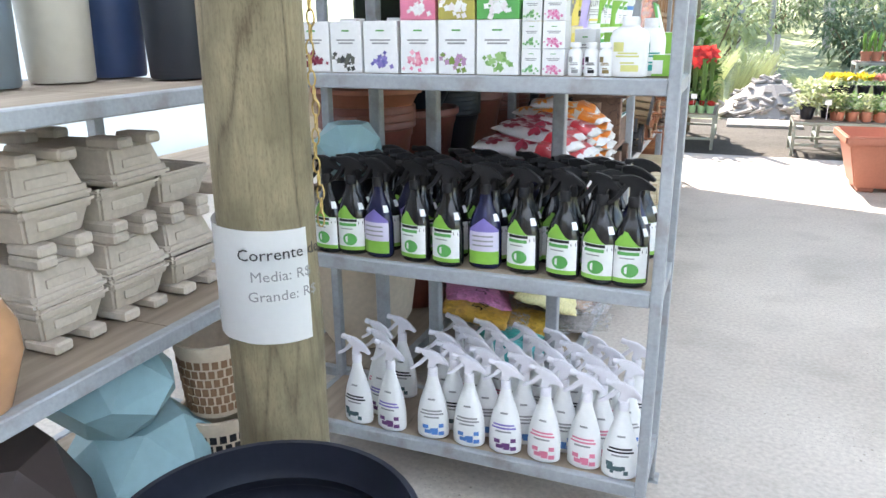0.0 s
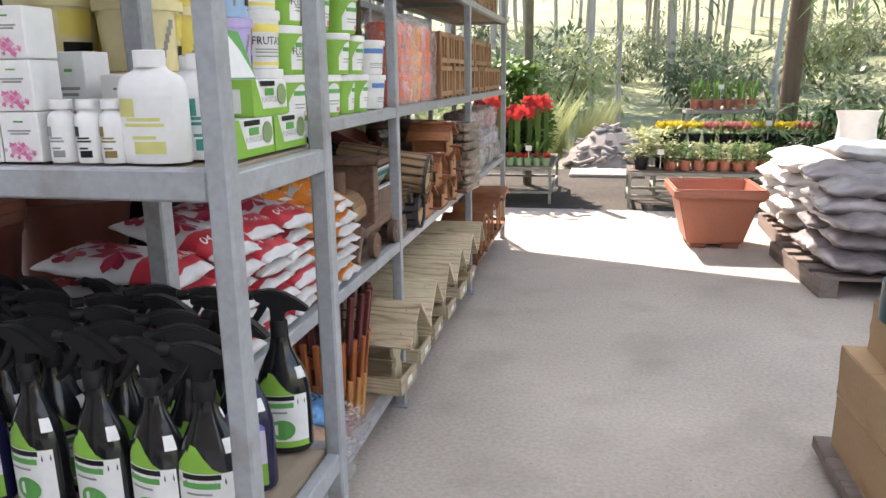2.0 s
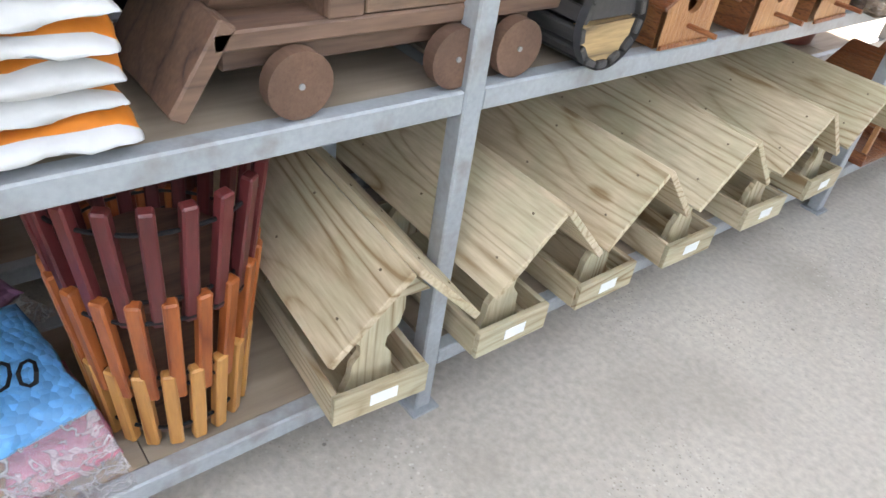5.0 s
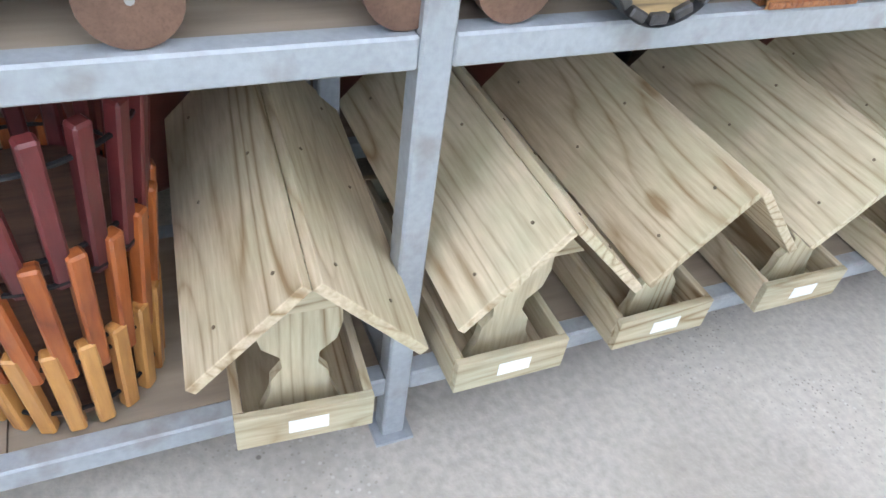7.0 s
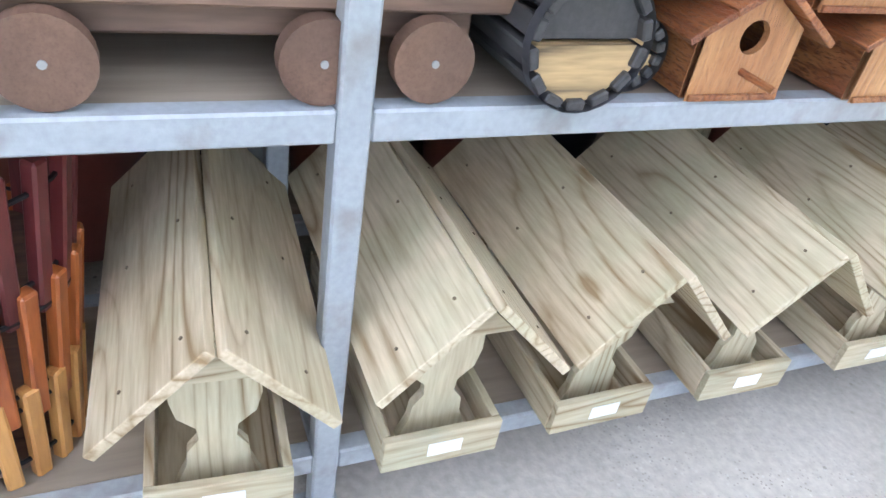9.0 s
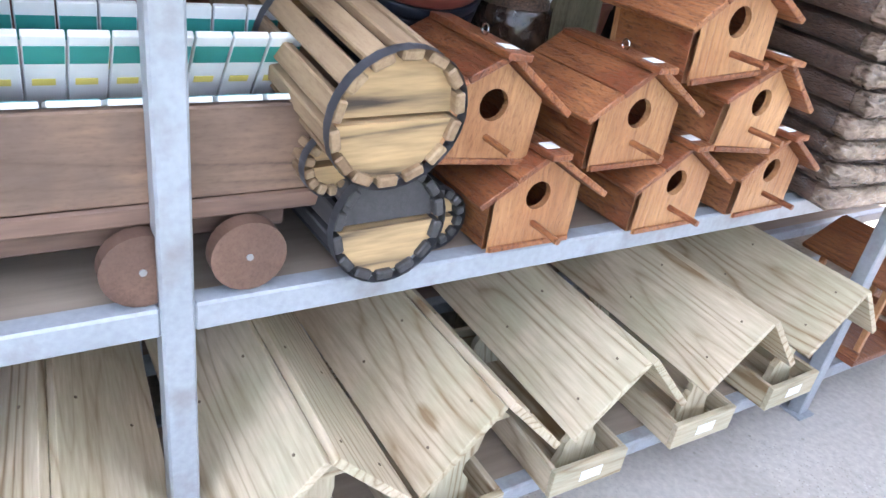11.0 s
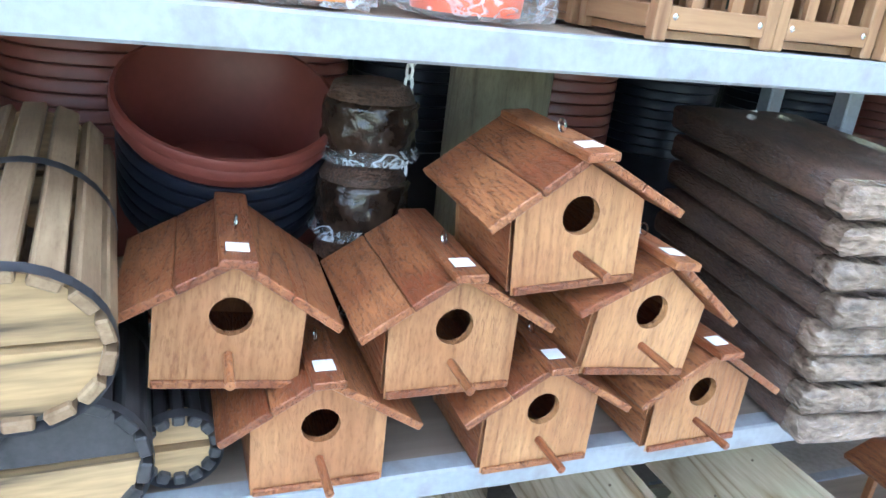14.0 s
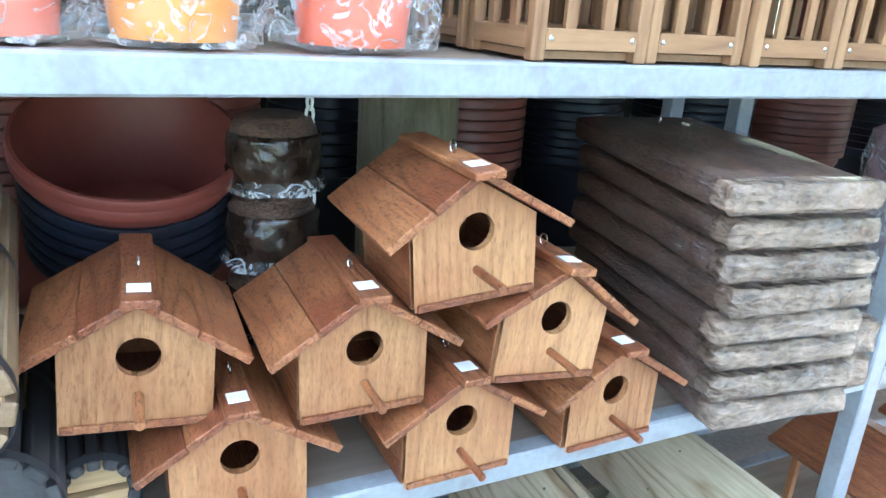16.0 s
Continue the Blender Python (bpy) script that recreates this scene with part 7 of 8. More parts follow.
for k in range(5):
    copy_thing(gb if k > 2 else sg[k % 2], pose(3.2 + rng.uniform(-0.05, 0.05), 6.4 + rng.uniform(-0.04, 0.04), 0.122 + 0.107 * k, 0, rng.uniform(-2, 2), rng.uniform(-6, 10)))
    copy_thing(sg[k % 2], pose(3.75 + rng.uniform(-0.05, 0.05), 6.3 + rng.uniform(-0.05, 0.05), 0.122 + 0.10 * k, 0, 0, rng.uniform(-15, 15)))
    copy_thing((sw, sg[0])[k % 2], pose(3.35, 7.3 + rng.uniform(-0.05, 0.05), 0.002 + 0.11 * k, 0, 0, 80 + rng.uniform(-15, 15)))
copy_thing(sw, pose(2.75, 7.75, 0.62, 0, 6, 12))
open_sack = turned("open_sack", "upright open translucent white sack on the heap", "sack", [(0, 0), (0.13, 0), (0.15, 0.05), (0.13, 0.18), (0.125, 0.26), (0.15, 0.34), (0.145, 0.34), (0.12, 0.26), (0.12, 0.18), (0, 0.05)], FILMWHITE, pose(2.50, 8.25, 0.62), sy=0.7)
for k, (y, x) in enumerate(((4.95, 2.05), (5.2, 2.1))):
    sack("green printed soil sack lying on the slab", pose(x + 0.35, y, 0.002 + 0.0 * k, 0, 0, 20 - 30 * k), [GREENBAG, FILMWHITE], [(0.3, 0), (0.4, 1), (1.0, 0)], 140 + k)
sack("beige woven sack standing near the cartons", pose(2.75, 5.35, 0.002, 0, 0, 70), [plain("beige_weave", (0.52, 0.46, 0.36), 0.8)], None, 150, T=0.34, L=0.5)

# ---- plants beyond the slab ----
def leaf_mat(name, c, vary=0.35):
    """Leaf that lets some light through."""
    m = bpy.data.materials.new(name)
    m.use_nodes = True
    n, l = m.node_tree.nodes, m.node_tree.links
    b = n["Principled BSDF"]
    geo, info, ad, mx = n.new("ShaderNodeNewGeometry"), n.new("ShaderNodeObjectInfo"), n.new("ShaderNodeMath"), n.new("ShaderNodeMix")
    l.new(geo.outputs["Random Per Island"], ad.inputs[0]), l.new(info.outputs["Random"], ad.inputs[1])
    hf = n.new("ShaderNodeMath")
    hf.operation = "MULTIPLY"
    hf.inputs[1].default_value = 0.5
    l.new(ad.outputs[0], hf.inputs[0])
    mx.data_type = "RGBA"
    mx.inputs[6].default_value, mx.inputs[7].default_value = (*[q * (1 - vary) for q in c], 1), (*[min(1, q * (1 + vary)) for q in c], 1)
    l.new(hf.outputs[0], mx.inputs[0]), l.new(mx.outputs[2], b.inputs["Base Color"])
    b.inputs["Roughness"].default_value = 0.45
    tr_ = n.new("ShaderNodeBsdfTranslucent")
    l.new(mx.outputs[2], tr_.inputs[0])
    ms = n.new("ShaderNodeMixShader")
    ms.inputs[0].default_value = 0.4
    l.new(b.outputs[0], ms.inputs[1]), l.new(tr_.outputs[0], ms.inputs[2]), l.new(ms.outputs[0], n["Material Output"].inputs[0])
    return m


LEAF = leaf_mat("garden_leaf", (0.14, 0.27, 0.06))
LEAFDARK = leaf_mat("palm_leaf", (0.06, 0.14, 0.045))
LEAFPALE = leaf_mat("grassy_leaf", (0.44, 0.48, 0.24))
LEAFWILD = leaf_mat("wild_shrub_leaf", (0.15, 0.21, 0.12), 0.5)
# Bright haze over the slope is put into this pale, greyish leaf colour.
GUM = leaf_mat("gum_leaf", (0.33, 0.39, 0.27), 0.5)
PETALRED = leaf_mat("red_petal", (0.66, 0.06, 0.05), 0.35)
PETALPINK = leaf_mat("magenta_petal", (0.60, 0.06, 0.16), 0.25)
PETALYELLOW = leaf_mat("yellow_petal", (0.70, 0.55, 0.05), 0.2)
PETALROSE = leaf_mat("rose_petal", (0.60, 0.25, 0.22), 0.25)
BARK = wood("pale_bark", (0.52, 0.49, 0.45), (0.27, 0.24, 0.21), 2, 12, 0.9)
BARKBROWN = wood("brown_bark", (0.24, 0.16, 0.10), (0.11, 0.07, 0.045), 2, 12, 0.9)


def leaf(bm, p, d, up, L, W, droop=0.3, seg=2):
    """One pointed leaf from p along d."""
    d, side = Vector(d).normalized(), Vector(d).cross(Vector(up))
    side = side.normalized() if side.length > 1e-5 else Vector((1, 0, 0))
    rows = []
    for k in range(seg + 1):
        s = k / seg
        c = Vector(p) + d * L * s + Vector((0, 0, -droop * L * s * s))
        w = W * math.sin(math.pi * min(0.97, 0.12 + 0.85 * s)) * 0.5
        rows.append((bm.verts.new(c - side * w), bm.verts.new(c + side * w)) if k < seg else (bm.verts.new(c),))
    for a, b in zip(rows, rows[1:]):
        bm.faces.new((a[0], a[1], b[1], b[0]) if len(b) > 1 else (a[0], a[1], b[0])).smooth = True


def tuft(bm, rg, c, r, h, n, L, W, droop=0.3):
    for _ in range(n):
        a, q = rg.uniform(0, 6.283), rg.random() ** 0.6
        z = rg.uniform(0, h)
        p = (c[0] + r * q * math.cos(a), c[1] + r * q * math.sin(a), c[2] + z)
        leaf(bm, p, (math.cos(a) + rg.uniform(-0.6, 0.6), math.sin(a) + rg.uniform(-0.6, 0.6), rg.uniform(-0.1, 1.0)), (0, 0, 1), L * rg.uniform(0.6, 1.2), W * rg.uniform(0.7, 1.2), droop)


def flower(bm, p, r, n, rg, face=(0, -1, 0.3)):
    f = Vector(face).normalized()
    q = f.to_track_quat("Z", "Y")
    for k in range(n):
        a = 2 * math.pi * k / n + rg.uniform(-0.2, 0.2)
        leaf(bm, p, q @ Vector((math.cos(a), math.sin(a), 0.5)), q @ Vector((0, 0, 1)), r, r * 0.6, 0.15)


def potted(label, m, seed, pot_mat=TERRA, pr=0.055, ph=0.09, leaf_m=LEAF, n=70, r=0.07, h=0.16, L=0.07, W=0.022, blooms=None, nb=0, br=0.03, cat="potted plant", group="potted plants on the tables", style="tuft"):
    p = thing("potted_plant", label, cat, group, m)
    rg = random.Random(seed)
    bm = bmesh.new()
    lathe(bm, [(0, 0), (pr * 0.72, 0), (pr * 0.92, ph * 0.8), (pr, ph * 0.8), (pr, ph), (pr * 0.9, ph), (pr * 0.85, ph * 0.85), (0, ph * 0.85)], 16)
    part("pot", bm, pot_mat, p, "", 40)
    bm = bmesh.new()
    if style == "spear":
        for _ in range(n):
            a = rg.uniform(0, 6.283)
            leaf(bm, (r * 0.5 * math.cos(a), r * 0.5 * math.sin(a), ph * 0.85), (0.12 * math.cos(a), 0.12 * math.sin(a), 1), (math.sin(a), math.cos(a), 0), h * rg.uniform(0.7, 1.1), W, 0.0, 3)
    elif style == "amaryllis":
        for k in range(3):
            rod(bm, (0.012 * (k - 1), 0, ph * 0.85), (0.02 * (k - 1), -0.01, ph + h), 0.011, 8)
        for _ in range(n):
            a = rg.uniform(0, 6.283)
            leaf(bm, (0, 0, ph * 0.85), (0.5 * math.cos(a), 0.5 * math.sin(a), 1), (0, 0, 1), h * 0.8, W, 0.4, 4)
    else:
        tuft(bm, rg, (0, 0, ph * 0.8), r, h, n, L, W)
    part("foliage", bm, leaf_m, p)
    if blooms is not None:
        bm = bmesh.new()
        for _ in range(nb):
            a, q = rg.uniform(0, 6.283), rg.random() ** 0.5
            if style == "amaryllis":
                c = (rg.uniform(-0.11, 0.11), rg.uniform(-0.06, 0.02), ph + h * rg.uniform(0.95, 1.2))
            else:
                c = (r * q * math.cos(a), r * q * math.sin(a), ph * 0.8 + h * rg.uniform(0.75, 1.1))
            flower(bm, c, br, 6, rg, (rg.uniform(-0.6, 0.6), -1, rg.uniform(-0.1, 0.6)))
        part("bloom", bm, blooms, p)
    return p


def plant_table(label, m, w, d, h):
    t = thing("plant_table", label, "plant table", "steel plant tables", m)
    for x in (0, w - 0.03):
        for y in (0, d - 0.03):
            part("leg", solid(x, x + 0.03, y, y + 0.03, 0, h - 0.03, bevel=0.002), TABLESTEEL, t)
    for z in (h - 0.03, 0.10):
        for y in (0, d - 0.03):
            part("rail", solid(0.03 if z < h - 0.05 else 0, w - (0.03 if z < h - 0.05 else 0), y, y + 0.03, z, z + 0.03 * (1 if z > 0.2 else 0.8), bevel=0.002), TABLESTEEL, t)
        for x in (0, w - 0.03):
            part("rail", solid(x, x + 0.03, 0.03, d - 0.03, z, z + 0.03 * (1 if z > 0.2 else 0.8), bevel=0.002), TABLESTEEL, t)
    n = int(d / 0.09)
    for k in range(n):
        part("slat", solid(0.0, w, 0.031 + k * (d - 0.06) / n, 0.031 + k * (d - 0.06) / n + 0.05, h + 0.0005, h + 0.014), DOLLY, t)
    return t


TABLESTEEL = material("worn_green_steel", (0.30, 0.33, 0.28), 0.6, 0, 0.15, 60, 6, 0.15, dark=(0.2, 0.13, 0.08), dark_amount=0.5)
plant_table("grey steel plant table with red flowers on it", pose(-1.45, 9.66, -0.012), 1.70, 1.25, 0.36)
plant_table("grey steel plant table with rows of small pots", pose(0.98, 9.55, -0.012), 2.1, 0.55, 0.335)
plant_table("higher steel plant table with yellow flowers behind", pose(1.25, 10.15, -0.012), 2.0, 0.5, 0.52)
plant_table("tall steel plant stand with spear leaved plants", pose(1.6, 10.75, -0.012), 0.9, 0.4, 0.85)
LIMEPOT = plain("pale_green_pot", (0.22, 0.38, 0.20), 0.5)
rgo = random.Random(11)
am = potted("red amaryllis in bloom in a green pot", pose(0.10, 9.78, 0.363), 1, LIMEPOT, 0.05, 0.09, LEAF, 6, 0.03, 0.46, 0.3, 0.03, PETALRED, 3, 0.085, style="amaryllis", group="amaryllis in bloom")
am2 = potted("tall red amaryllis in bloom in a green pot", pose(-0.10, 9.76, 0.363), 2, LIMEPOT, 0.05, 0.09, LEAF, 6, 0.03, 0.38, 0.3, 0.03, PETALRED, 3, 0.085, style="amaryllis", group="amaryllis in bloom")
for x, y, k in ((-0.28, 9.84, 0), (0.0, 9.98, 1), (0.16, 10.0, 0), (-0.2, 10.05, 1), (-0.42, 9.9, 1)):
    copy_thing((am, am2)[k], pose(x, y, 0.363, 0, 0, rgo.uniform(-40, 40)))
lowred = potted("small red flowering plant in a green pot", pose(0.19, 9.71, 0.363), 3, LIMEPOT, 0.042, 0.08, LEAF, 8, 0.03, 0.04, 0.05, 0.02, PETALRED, 9, 0.035, group="small red flowers")
for k in range(13):
    copy_thing(lowred, pose(0.10 - 0.088 * k, 9.715 + rgo.uniform(-0.01, 0.01), 0.363, 0, 0, rgo.uniform(0, 360)))
mag = potted("magenta flowering bush in a pot", pose(-0.35, 10.15, 0.363), 4, BLACKPOT, 0.09, 0.14, LEAF, 150, 0.16, 0.36, 0.11, 0.04, PETALPINK, 40, 0.05)
copy_thing(mag, pose(-0.65, 10.05, 0.363)), copy_thing(mag, pose(-0.5, 10.45, 0.45))
bush = potted("broad leaved green plant in a black pot", pose(0.02, 10.45, 0.363), 5, BLACKPOT, 0.10, 0.16, LEAF, 160, 0.18, 0.42, 0.16, 0.07)
for x, y, z in ((-0.1, 10.75, 0.5), (-0.45, 10.8, 0.8), (-0.3, 10.5, 0.75), (0.05, 10.2, 0.363), (-0.8, 10.4, 0.6), (-0.15, 10.6, 0.9)):
    copy_thing(bush, pose(x, y, z if z < 0.5 else 0.363, 0, 0, rgo.uniform(0, 360))) if z < 0.55 else copy_thing(bush, pose(x, y, 0.363, 0, 0, rgo.uniform(0, 360)) @ Matrix.Diagonal((1.3, 1.3, 1.9, 1)))
small = [potted("young bushy plant in a small terracotta pot", pose(1.35, 9.68, 0.337), 30 + k, TERRA, 0.055, 0.095, LEAFPALE if k == 0 else LEAF, 80, 0.06, 0.18, 0.075, 0.022) for k in range(2)]
for k in range(16):
    copy_thing(small[k % 2], pose(1.38 + 0.118 * (k % 8) + 0.12 * (k // 8) * 0, 9.66 + 0.16 * (k // 8) + rgo.uniform(-0.015, 0.015), 0.337, 0, 0, rgo.uniform(0, 360)))
shrub = potted("leafy variegated shrub in a dark pot", pose(1.10, 9.72, 0.337), 40, BLACKPOT, 0.075, 0.12, LEAFPALE, 160, 0.13, 0.28, 0.09, 0.035)
copy_thing(shrub, pose(1.12, 9.95, 0.337, 0, 0, 80)), copy_thing(shrub, pose(1.30, 9.9, 0.337, 0, 0, 150))
yel = potted("yellow flowering plant in a dark pot", pose(1.45, 10.3, 0.522), 50, BLACKPOT, 0.065, 0.11, LEAF, 60, 0.09, 0.12, 0.06, 0.025, PETALYELLOW, 26, 0.035)
ros = potted("rose pink flowering plant in a dark pot", pose(2.0, 10.3, 0.522), 51, BLACKPOT, 0.065, 0.11, LEAF, 60, 0.09, 0.12, 0.06, 0.025, PETALROSE, 26, 0.035)
for k in range(12):
    copy_thing(yel if k % 6 < 3 else ros, pose(1.36 + 0.145 * k, 10.28 + rgo.uniform(-0.02, 0.1), 0.522, 0, 0, rgo.uniform(0, 360)))
spear = potted("spear leaved plant in a terracotta pot", pose(1.70, 10.9, 0.853), 60, TERRA, 0.06, 0.10, LEAF, 20, 0.05, 0.24, 0.2, 0.02, style="spear")
for k in range(5):
    copy_thing(spear, pose(1.80 + 0.12 * k, 10.9 + rgo.uniform(-0.02, 0.02), 0.853, 0, 0, rgo.uniform(0, 360)))
for x, y, z in ((1.27, 9.62, 0.43), (2.32, 10.2, 0.66), (1.95, 10.85, 1.0), (0.02, 9.7, 0.45)):
    s = thing("plant_label", "white plastic plant label on a stick", "plant label", "plant labels", pose(x, y, z))
    part("stick", solid(-0.003, 0.003, -0.002, 0.002, -0.08, 0.08), WHITE, s)
    part("tag", solid(-0.03, 0.03, -0.004, -0.0022, 0.06, 0.11), WHITE, s)


def palm_bush(label, m, seed, n=30, L=0.9, h=0.9):
    p = thing("palm_bush", label, "palm", "dark palms beyond the slab", m)
    rg = random.Random(seed)
    bs, bl = bmesh.new(), bmesh.new()
    for k in range(n):
        a = rg.uniform(0, 6.283)
        z1 = h * rg.uniform(0.35, 1.0)
        base = Vector((0.15 * math.cos(a), 0.15 * math.sin(a), 0))
        tip = Vector((math.cos(a) * rg.uniform(0.15, 0.55), math.sin(a) * rg.uniform(0.15, 0.55), z1))
        tube(bs, [base, (base + tip) / 2 + Vector((0, 0, 0.1)), tip], 0.008, 5)
        for q in range(11):
            b = a + (q - 5) * 0.32
            leaf(bl, tip, (math.cos(b), math.sin(b), rg.uniform(-0.1, 0.5)), (0, 0, 1), L * 0.34 * rg.uniform(0.8, 1.2), 0.035, 0.35, 3)
    part("branch_frame", bs, LEAFDARK, p)
    part("frond_crown", bl, LEAFDARK, p)
    return p


pb = palm_bush("dark green fan palm clump behind the sacks", pose(2.75, 10.4, 0), 1)
for x, y, s in ((3.3, 10.2, 1.0), (4.2, 10.6, 1.0), (4.9, 10.0, 0.9), (2.3, 11.4, 0.9)):
    copy_thing(pb, pose(x, y, -0.02, 0, 0, rgo.uniform(0, 360)) @ Matrix.Scale(s, 4))


def grass_clump(label, m, seed, n=420, h=1.2, mt=None):
    g = thing("grass_clump", label, "tall grass", "tall grass clumps", m)
    rg = random.Random(seed)
    bm = bmesh.new()
    for _ in range(n):
        a, q = rg.uniform(0, 6.283), 0.35 * rg.random() ** 0.5
        leaf(bm, (q * math.cos(a), q * math.sin(a), 0), (0.4 * math.cos(a), 0.4 * math.sin(a), 1), (math.sin(a), -math.cos(a), 0), h * rg.uniform(0.5, 1.1), 0.010, 0.22, 4)
    tagged(part("grass_tuft", bm, mt or LEAFPALE, g), kind="stuff")
    return g


gc = grass_clump("tall pale sunlit grass clump", pose(0.25, 13.9, 0), 1)
for x, y, s in ((-0.4, 13.6, 1.2), (0.3, 14.2, 1.1), (-1.2, 12.9, 1.3), (5.6, 10.8, 1.0), (6.3, 11.3, 1.2), (5.2, 11.6, 1.1), (7.2, 11.8, 1.3), (6.0, 10.0, 0.9), (-2.0, 13.5, 1.2), (2.2, 14.5, 0.7), (3.2, 15.0, 0.8), (1.6, 15.5, 0.6)):
    copy_thing(gc, pose(x, y, hill(x, y) - 0.01, 0, 0, rgo.uniform(0, 360)) @ Matrix.Scale(s, 4))

# heap of broken stone and a step on the path
STONE = material("pale_stone", (0.38, 0.34, 0.30), 0.85, 0, 0.2, 40, 5, 0.3, rnd=0.6)
heap = thing("stone_heap", "heap of broken flat stones beside the path", "stone heap", "", pose(0.85, 13.0, -0.02))
bmh = bmesh.new()
lathe(bmh, [(0.75, 0.0), (0.5, 0.25), (0.25, 0.46), (0, 0.5)], 14)
part("core", bmh, STONE, heap)
base_stone = bmesh.new()
box(base_stone, -0.09, 0.09, -0.05, 0.05, -0.014, 0.014, bevel=0.006)
stone_mesh = bpy.data.meshes.new("stone")
base_stone.to_mesh(stone_mesh)
base_stone.free()
stone_mesh.materials.append(STONE)
for k in range(170):
    a, q = rgo.uniform(0, 6.283), rgo.random()
    r = 0.72 * (1 - q ** 1.2)
    s = new("stone", stone_mesh)
    s.parent = heap
    s.matrix_basis = pose(r * math.cos(a), r * math.sin(a), 0.52 * q + 0.01, rgo.uniform(-30, 30), rgo.uniform(-30, 30), rgo.uniform(0, 180)) @ Matrix.Scale(rgo.uniform(0.7, 1.6), 4)
structure("path_step", solid(0.35, 1.25, 11.6, 12.2, -0.02, 0.03, bevel=0.01), CONCRETE, "pale stone step on the garden path", "step")
fp = thing("fence_post", "pale wooden fence post in the grass", "fence post", "", pose(1.0, 16.0, hill(1.0, 16.0) - 0.02))
part("post", solid(-0.05, 0.05, -0.05, 0.05, 0, 1.1, bevel=0.01), BARK, fp)


# ---- trees ----
def gum_tree(label, m, seed, H=11.0, r=0.11, clear=0.45, nleaf=900):
    """A slender tree: tapered trunk, limbs, and a loose crown of leaf sprays."""
    t = thing("tree", label, "tree", "slender trees on the slope", m)
    rg = random.Random(seed)
    bm = bmesh.new()
    bend = [Vector((0.25 * noise.noise(Vector((seed, k * 0.4, 0))), 0.25 * noise.noise(Vector((seed, k * 0.4, 9))), H * k / 9)) for k in range(10)]
    for k in range(9):
        rod(bm, bend[k], bend[k + 1], r * (1 - 0.085 * k), 8, r * (1 - 0.085 * (k + 1)))
    tips = []
    for k in range(16):
        s = rg.uniform(clear, 0.97)
        i = min(8, int(s * 9))
        p = bend[i].lerp(bend[i + 1], s * 9 - i)
        a = rg.uniform(0, 6.283)
        L = H * 0.16 * (1.15 - s) + 0.4
        e = p + Vector((math.cos(a) * L, math.sin(a) * L, L * rg.uniform(0.2, 0.9)))
        rod(bm, p, e, 0.025, 5, 0.008)
        tips += [(p.lerp(e, 0.5), L * 0.45), (e, L * 0.6)]
    part("trunk", bm, BARK, t, "", 60)
    bm = bmesh.new()
    for _ in range(nleaf):
        c, R = tips[rg.randrange(len(tips))]
        p = c + Vector((rg.gauss(0, 0.45), rg.gauss(0, 0.45), rg.gauss(0, 0.4))) * R
        leaf(bm, p, (rg.uniform(-1, 1), rg.uniform(-1, 1), rg.uniform(-1.0, 0.3)), (0, 0, 1), rg.uniform(0.18, 0.42), rg.uniform(0.07, 0.13), 0.3, 2)
    part("crown", bm, GUM, t)
    return t


gums = [gum_tree("slender pale trunked tree on the slope", pose(0.4, 26, hill(0.4, 26) - 0.1), 1), gum_tree("slender pale trunked tree on the slope", pose(2.9, 28, hill(2.9, 28) - 0.1), 2, 13, 0.12, 0.35, 1000), gum_tree("leaning pale trunked tree on the slope", pose(5.5, 25, hill(5.5, 25) - 0.1, 0, 3, 0), 3, 12, 0.10, 0.3, 1000)]
rgt = random.Random(8)
for k in range(105):
    y = rgt.uniform(24, 62)
    x = rgt.uniform(-0.35, 0.75) * y * 0.95 + 1.0
    copy_thing(gums[k % 3], pose(x, y, hill(x, y) - 0.1, rgt.uniform(-2, 2), rgt.uniform(-3, 3), rgt.uniform(0, 360)) @ Matrix.Scale(rgt.uniform(0.75, 1.25), 4))


def shrub_mass(label, m, seed, n=900, mt=None, R=1.3, H=1.6):
    s = thing("shrub", label, "shrub", "wild shrubs on the slope", m)
    rg = random.Random(seed)
    bm = bmesh.new()
    for k in range(7):
        a = rg.uniform(0, 6.283)
        rod(bm, (0, 0, 0), (R * 0.6 * math.cos(a), R * 0.6 * math.sin(a), H * rg.uniform(0.5, 0.9)), 0.03, 5, 0.008)
    part("branch_frame", bm, BARKBROWN, s)
    bm = bmesh.new()
    lobes = [(Vector((rg.uniform(-1, 1) * R * 0.7, rg.uniform(-1, 1) * R * 0.7, rg.uniform(0.15, 0.85) * H)), rg.uniform(0.25, 0.5) * R) for _ in range(12)]
    for _ in range(n):
        c, q = lobes[rg.randrange(12)]
        d = Vector((rg.gauss(0, 1), rg.gauss(0, 1), rg.gauss(0, 0.8))).normalized()
        p = c + d * q * rg.uniform(0.6, 1.05)
        p.z = max(0.05, p.z)
        leaf(bm, p, d + Vector((rg.uniform(-0.5, 0.5), rg.uniform(-0.5, 0.5), rg.uniform(-0.4, 0.4))), (0, 0, 1), rg.uniform(0.12, 0.26), rg.uniform(0.05, 0.09), 0.3, 2)
    part("crown", bm, mt or GUM, s)
    return s


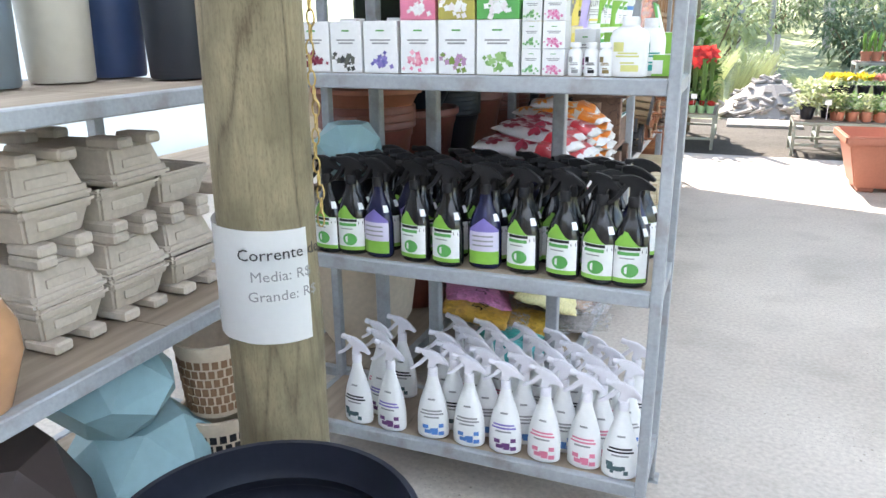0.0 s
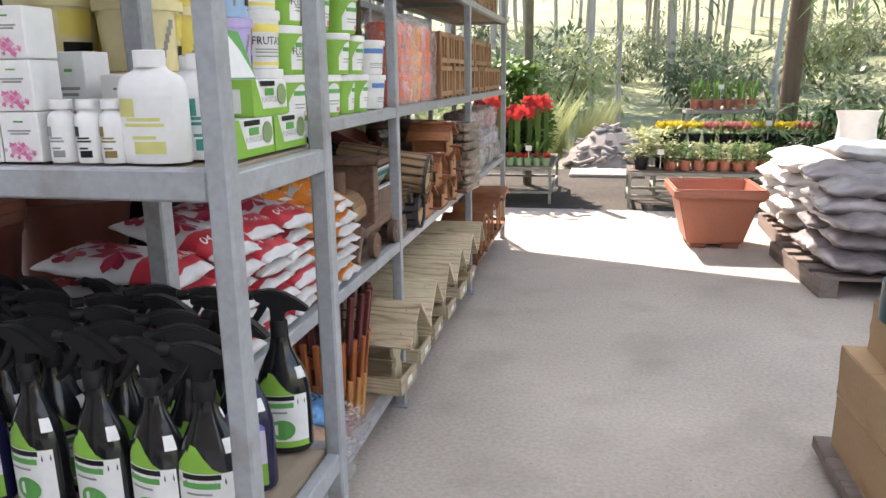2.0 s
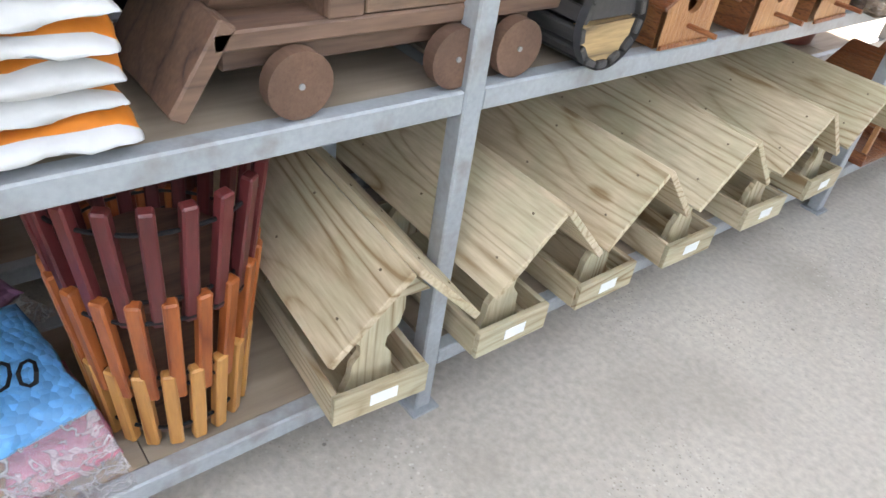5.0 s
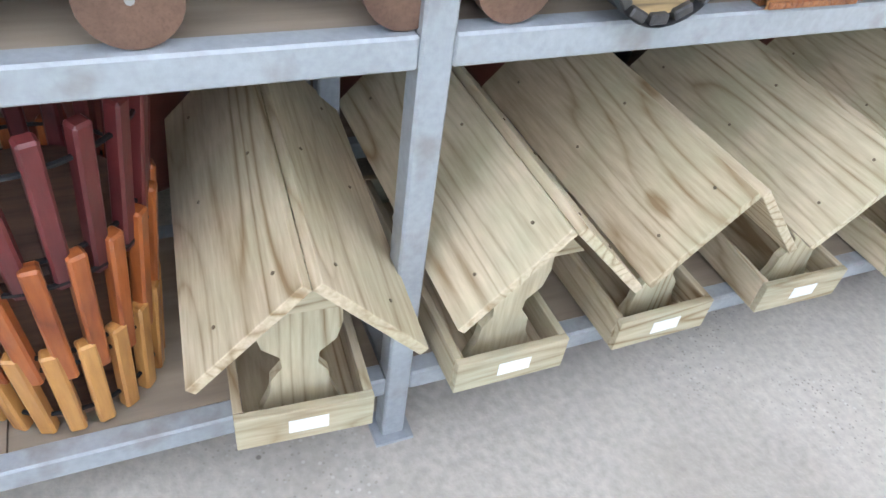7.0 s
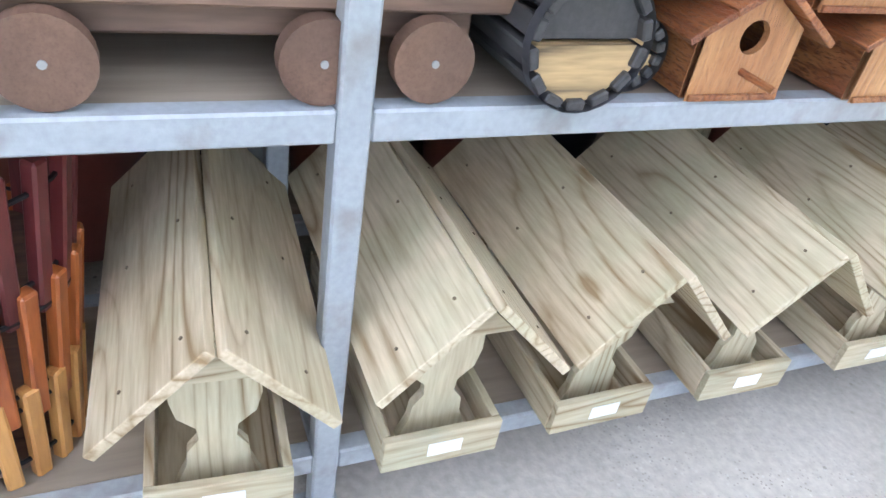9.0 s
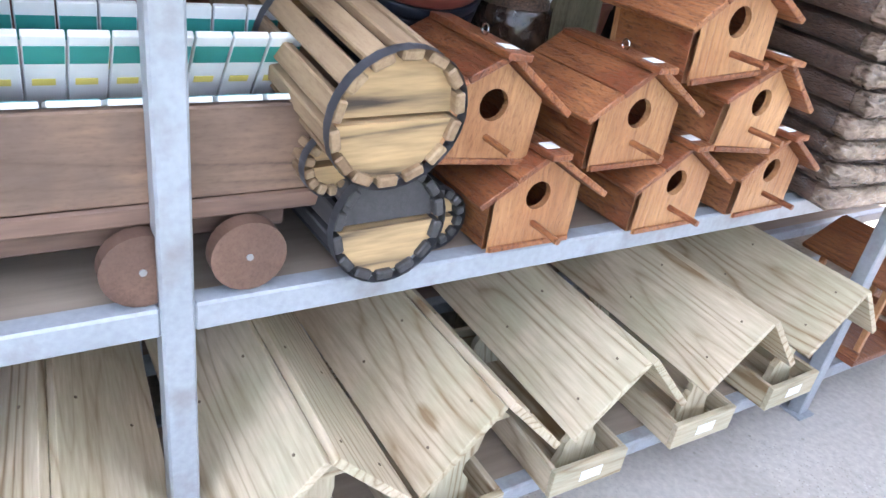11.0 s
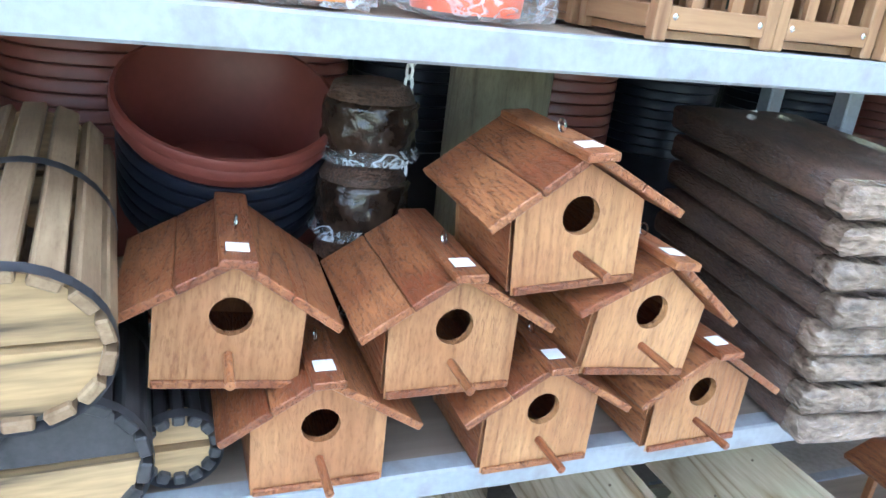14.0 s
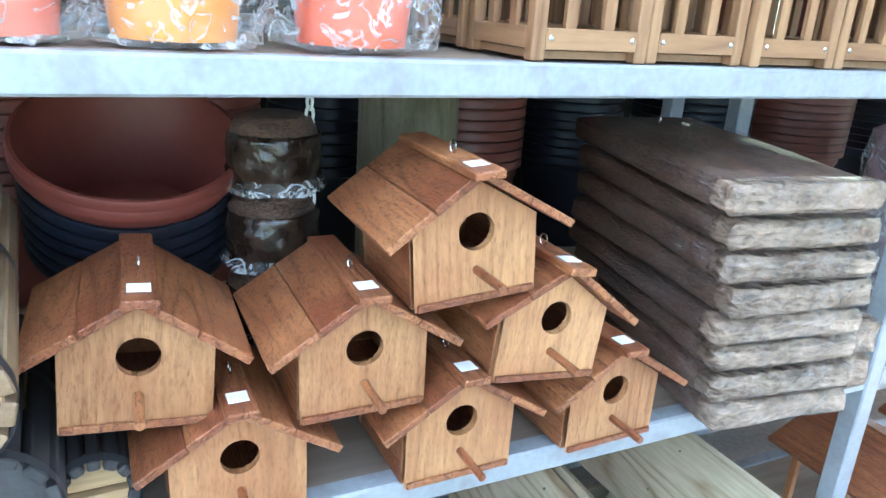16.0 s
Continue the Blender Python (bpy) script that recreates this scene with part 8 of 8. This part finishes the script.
sm = [shrub_mass("wild green shrub at the foot of the slope", pose(-1.5, 19, hill(-1.5, 19)), 1), shrub_mass("dark wild shrub at the foot of the slope", pose(3.5, 20, hill(3.5, 20)), 2, mt=LEAFWILD), shrub_mass("pale sunlit shrub beside the slab", pose(6.5, 13.0, hill(6.5, 13.0)), 3, mt=LEAFPALE)]
for k in range(52):
    y = rgt.uniform(19.0, 46)
    x = rgt.uniform(-0.35, 0.8) * y + 0.5
    copy_thing(sm[k % 2 if k % 5 else 2], pose(x, y, hill(x, y) - 0.1, 0, 0, rgt.uniform(0, 360)) @ Matrix.Scale(rgt.uniform(0.7, 1.7), 4))
for x, y, s, k in ((5.6, 12.4, 0.8, 2), (7.6, 12.2, 1.1, 2), (8.5, 14.5, 1.3, 2), (4.3, 13.5, 0.8, 0), (-2.4, 12.2, 0.9, 0), (-3.4, 11.4, 1.0, 1), (3.2, 13.0, 0.8, 1), (9.5, 11.5, 1.2, 0)):
    copy_thing(sm[k], pose(x, y, hill(x, y) - 0.03, 0, 0, rgt.uniform(0, 360)) @ Matrix.Scale(s, 4))
near = thing("tree", "brown trunked tree beside the slab with drooping fronds", "tree", "trees beside the slab", pose(4.0, 9.75, -0.02, 0, 4, 0))
bm = bmesh.new()
lathe(bm, [(0, 0)] + [(0.11 * (1.15 - 0.3 * k / 8), 4.2 * k / 8) for k in range(9)] + [(0, 4.2)], 12)
for v in bm.verts:
    v.co += Vector((noise.noise(v.co * 1.5), noise.noise(v.co * 1.5 + Vector((4, 4, 4))), 0)) * 0.04
part("trunk", bm, BARKBROWN, near, "", 60)
bm = bmesh.new()
rgf = random.Random(3)
for k in range(26):
    a = rgf.uniform(0, 6.283)
    p0 = Vector((0, 0, rgf.uniform(2.6, 4.1)))
    d = Vector((math.cos(a), math.sin(a), rgf.uniform(0.1, 0.5)))
    for q in range(26):
        s = q / 25 * 1.9
        p = p0 + d * s + Vector((0, 0, -0.42 * s * s))
        side = d.cross(Vector((0, 0, 1))).normalized()
        for e in (-1, 1):
            leaf(bm, p, side * e + d * 0.5 + Vector((0, 0, -0.5)), (0, 0, 1), 0.28, 0.03, 0.5, 2)
part("crown", bm, LEAFDARK, near, "drooping feathery fronds")
toy = thing("hanging_bird", "yellow and blue wooden bird ornament on the trunk", "ornament", "", pose(3.98, 9.58, 1.10, 0, 12, 0))
bm = bmesh.new()
lathe(bm, [(0, 0), (0.025, 0.03), (0.035, 0.10), (0.028, 0.17), (0.03, 0.20), (0.02, 0.235), (0, 0.25)], 12, 1, 0.7)
part("body", bm, BLUE, toy, "", 60)
bm = bmesh.new()
prism(bm, [(-0.02, 0.05), (0.02, 0.05), (0.03, -0.14), (0.0, -0.16)], -0.006, 0.006, 1)
part("tail", bm, YELLOW, toy, "yellow tail")
tree2 = copy_thing(near, pose(2.95, 12.3, hill(2.95, 12.3) - 0.02, 0, -2, 120))
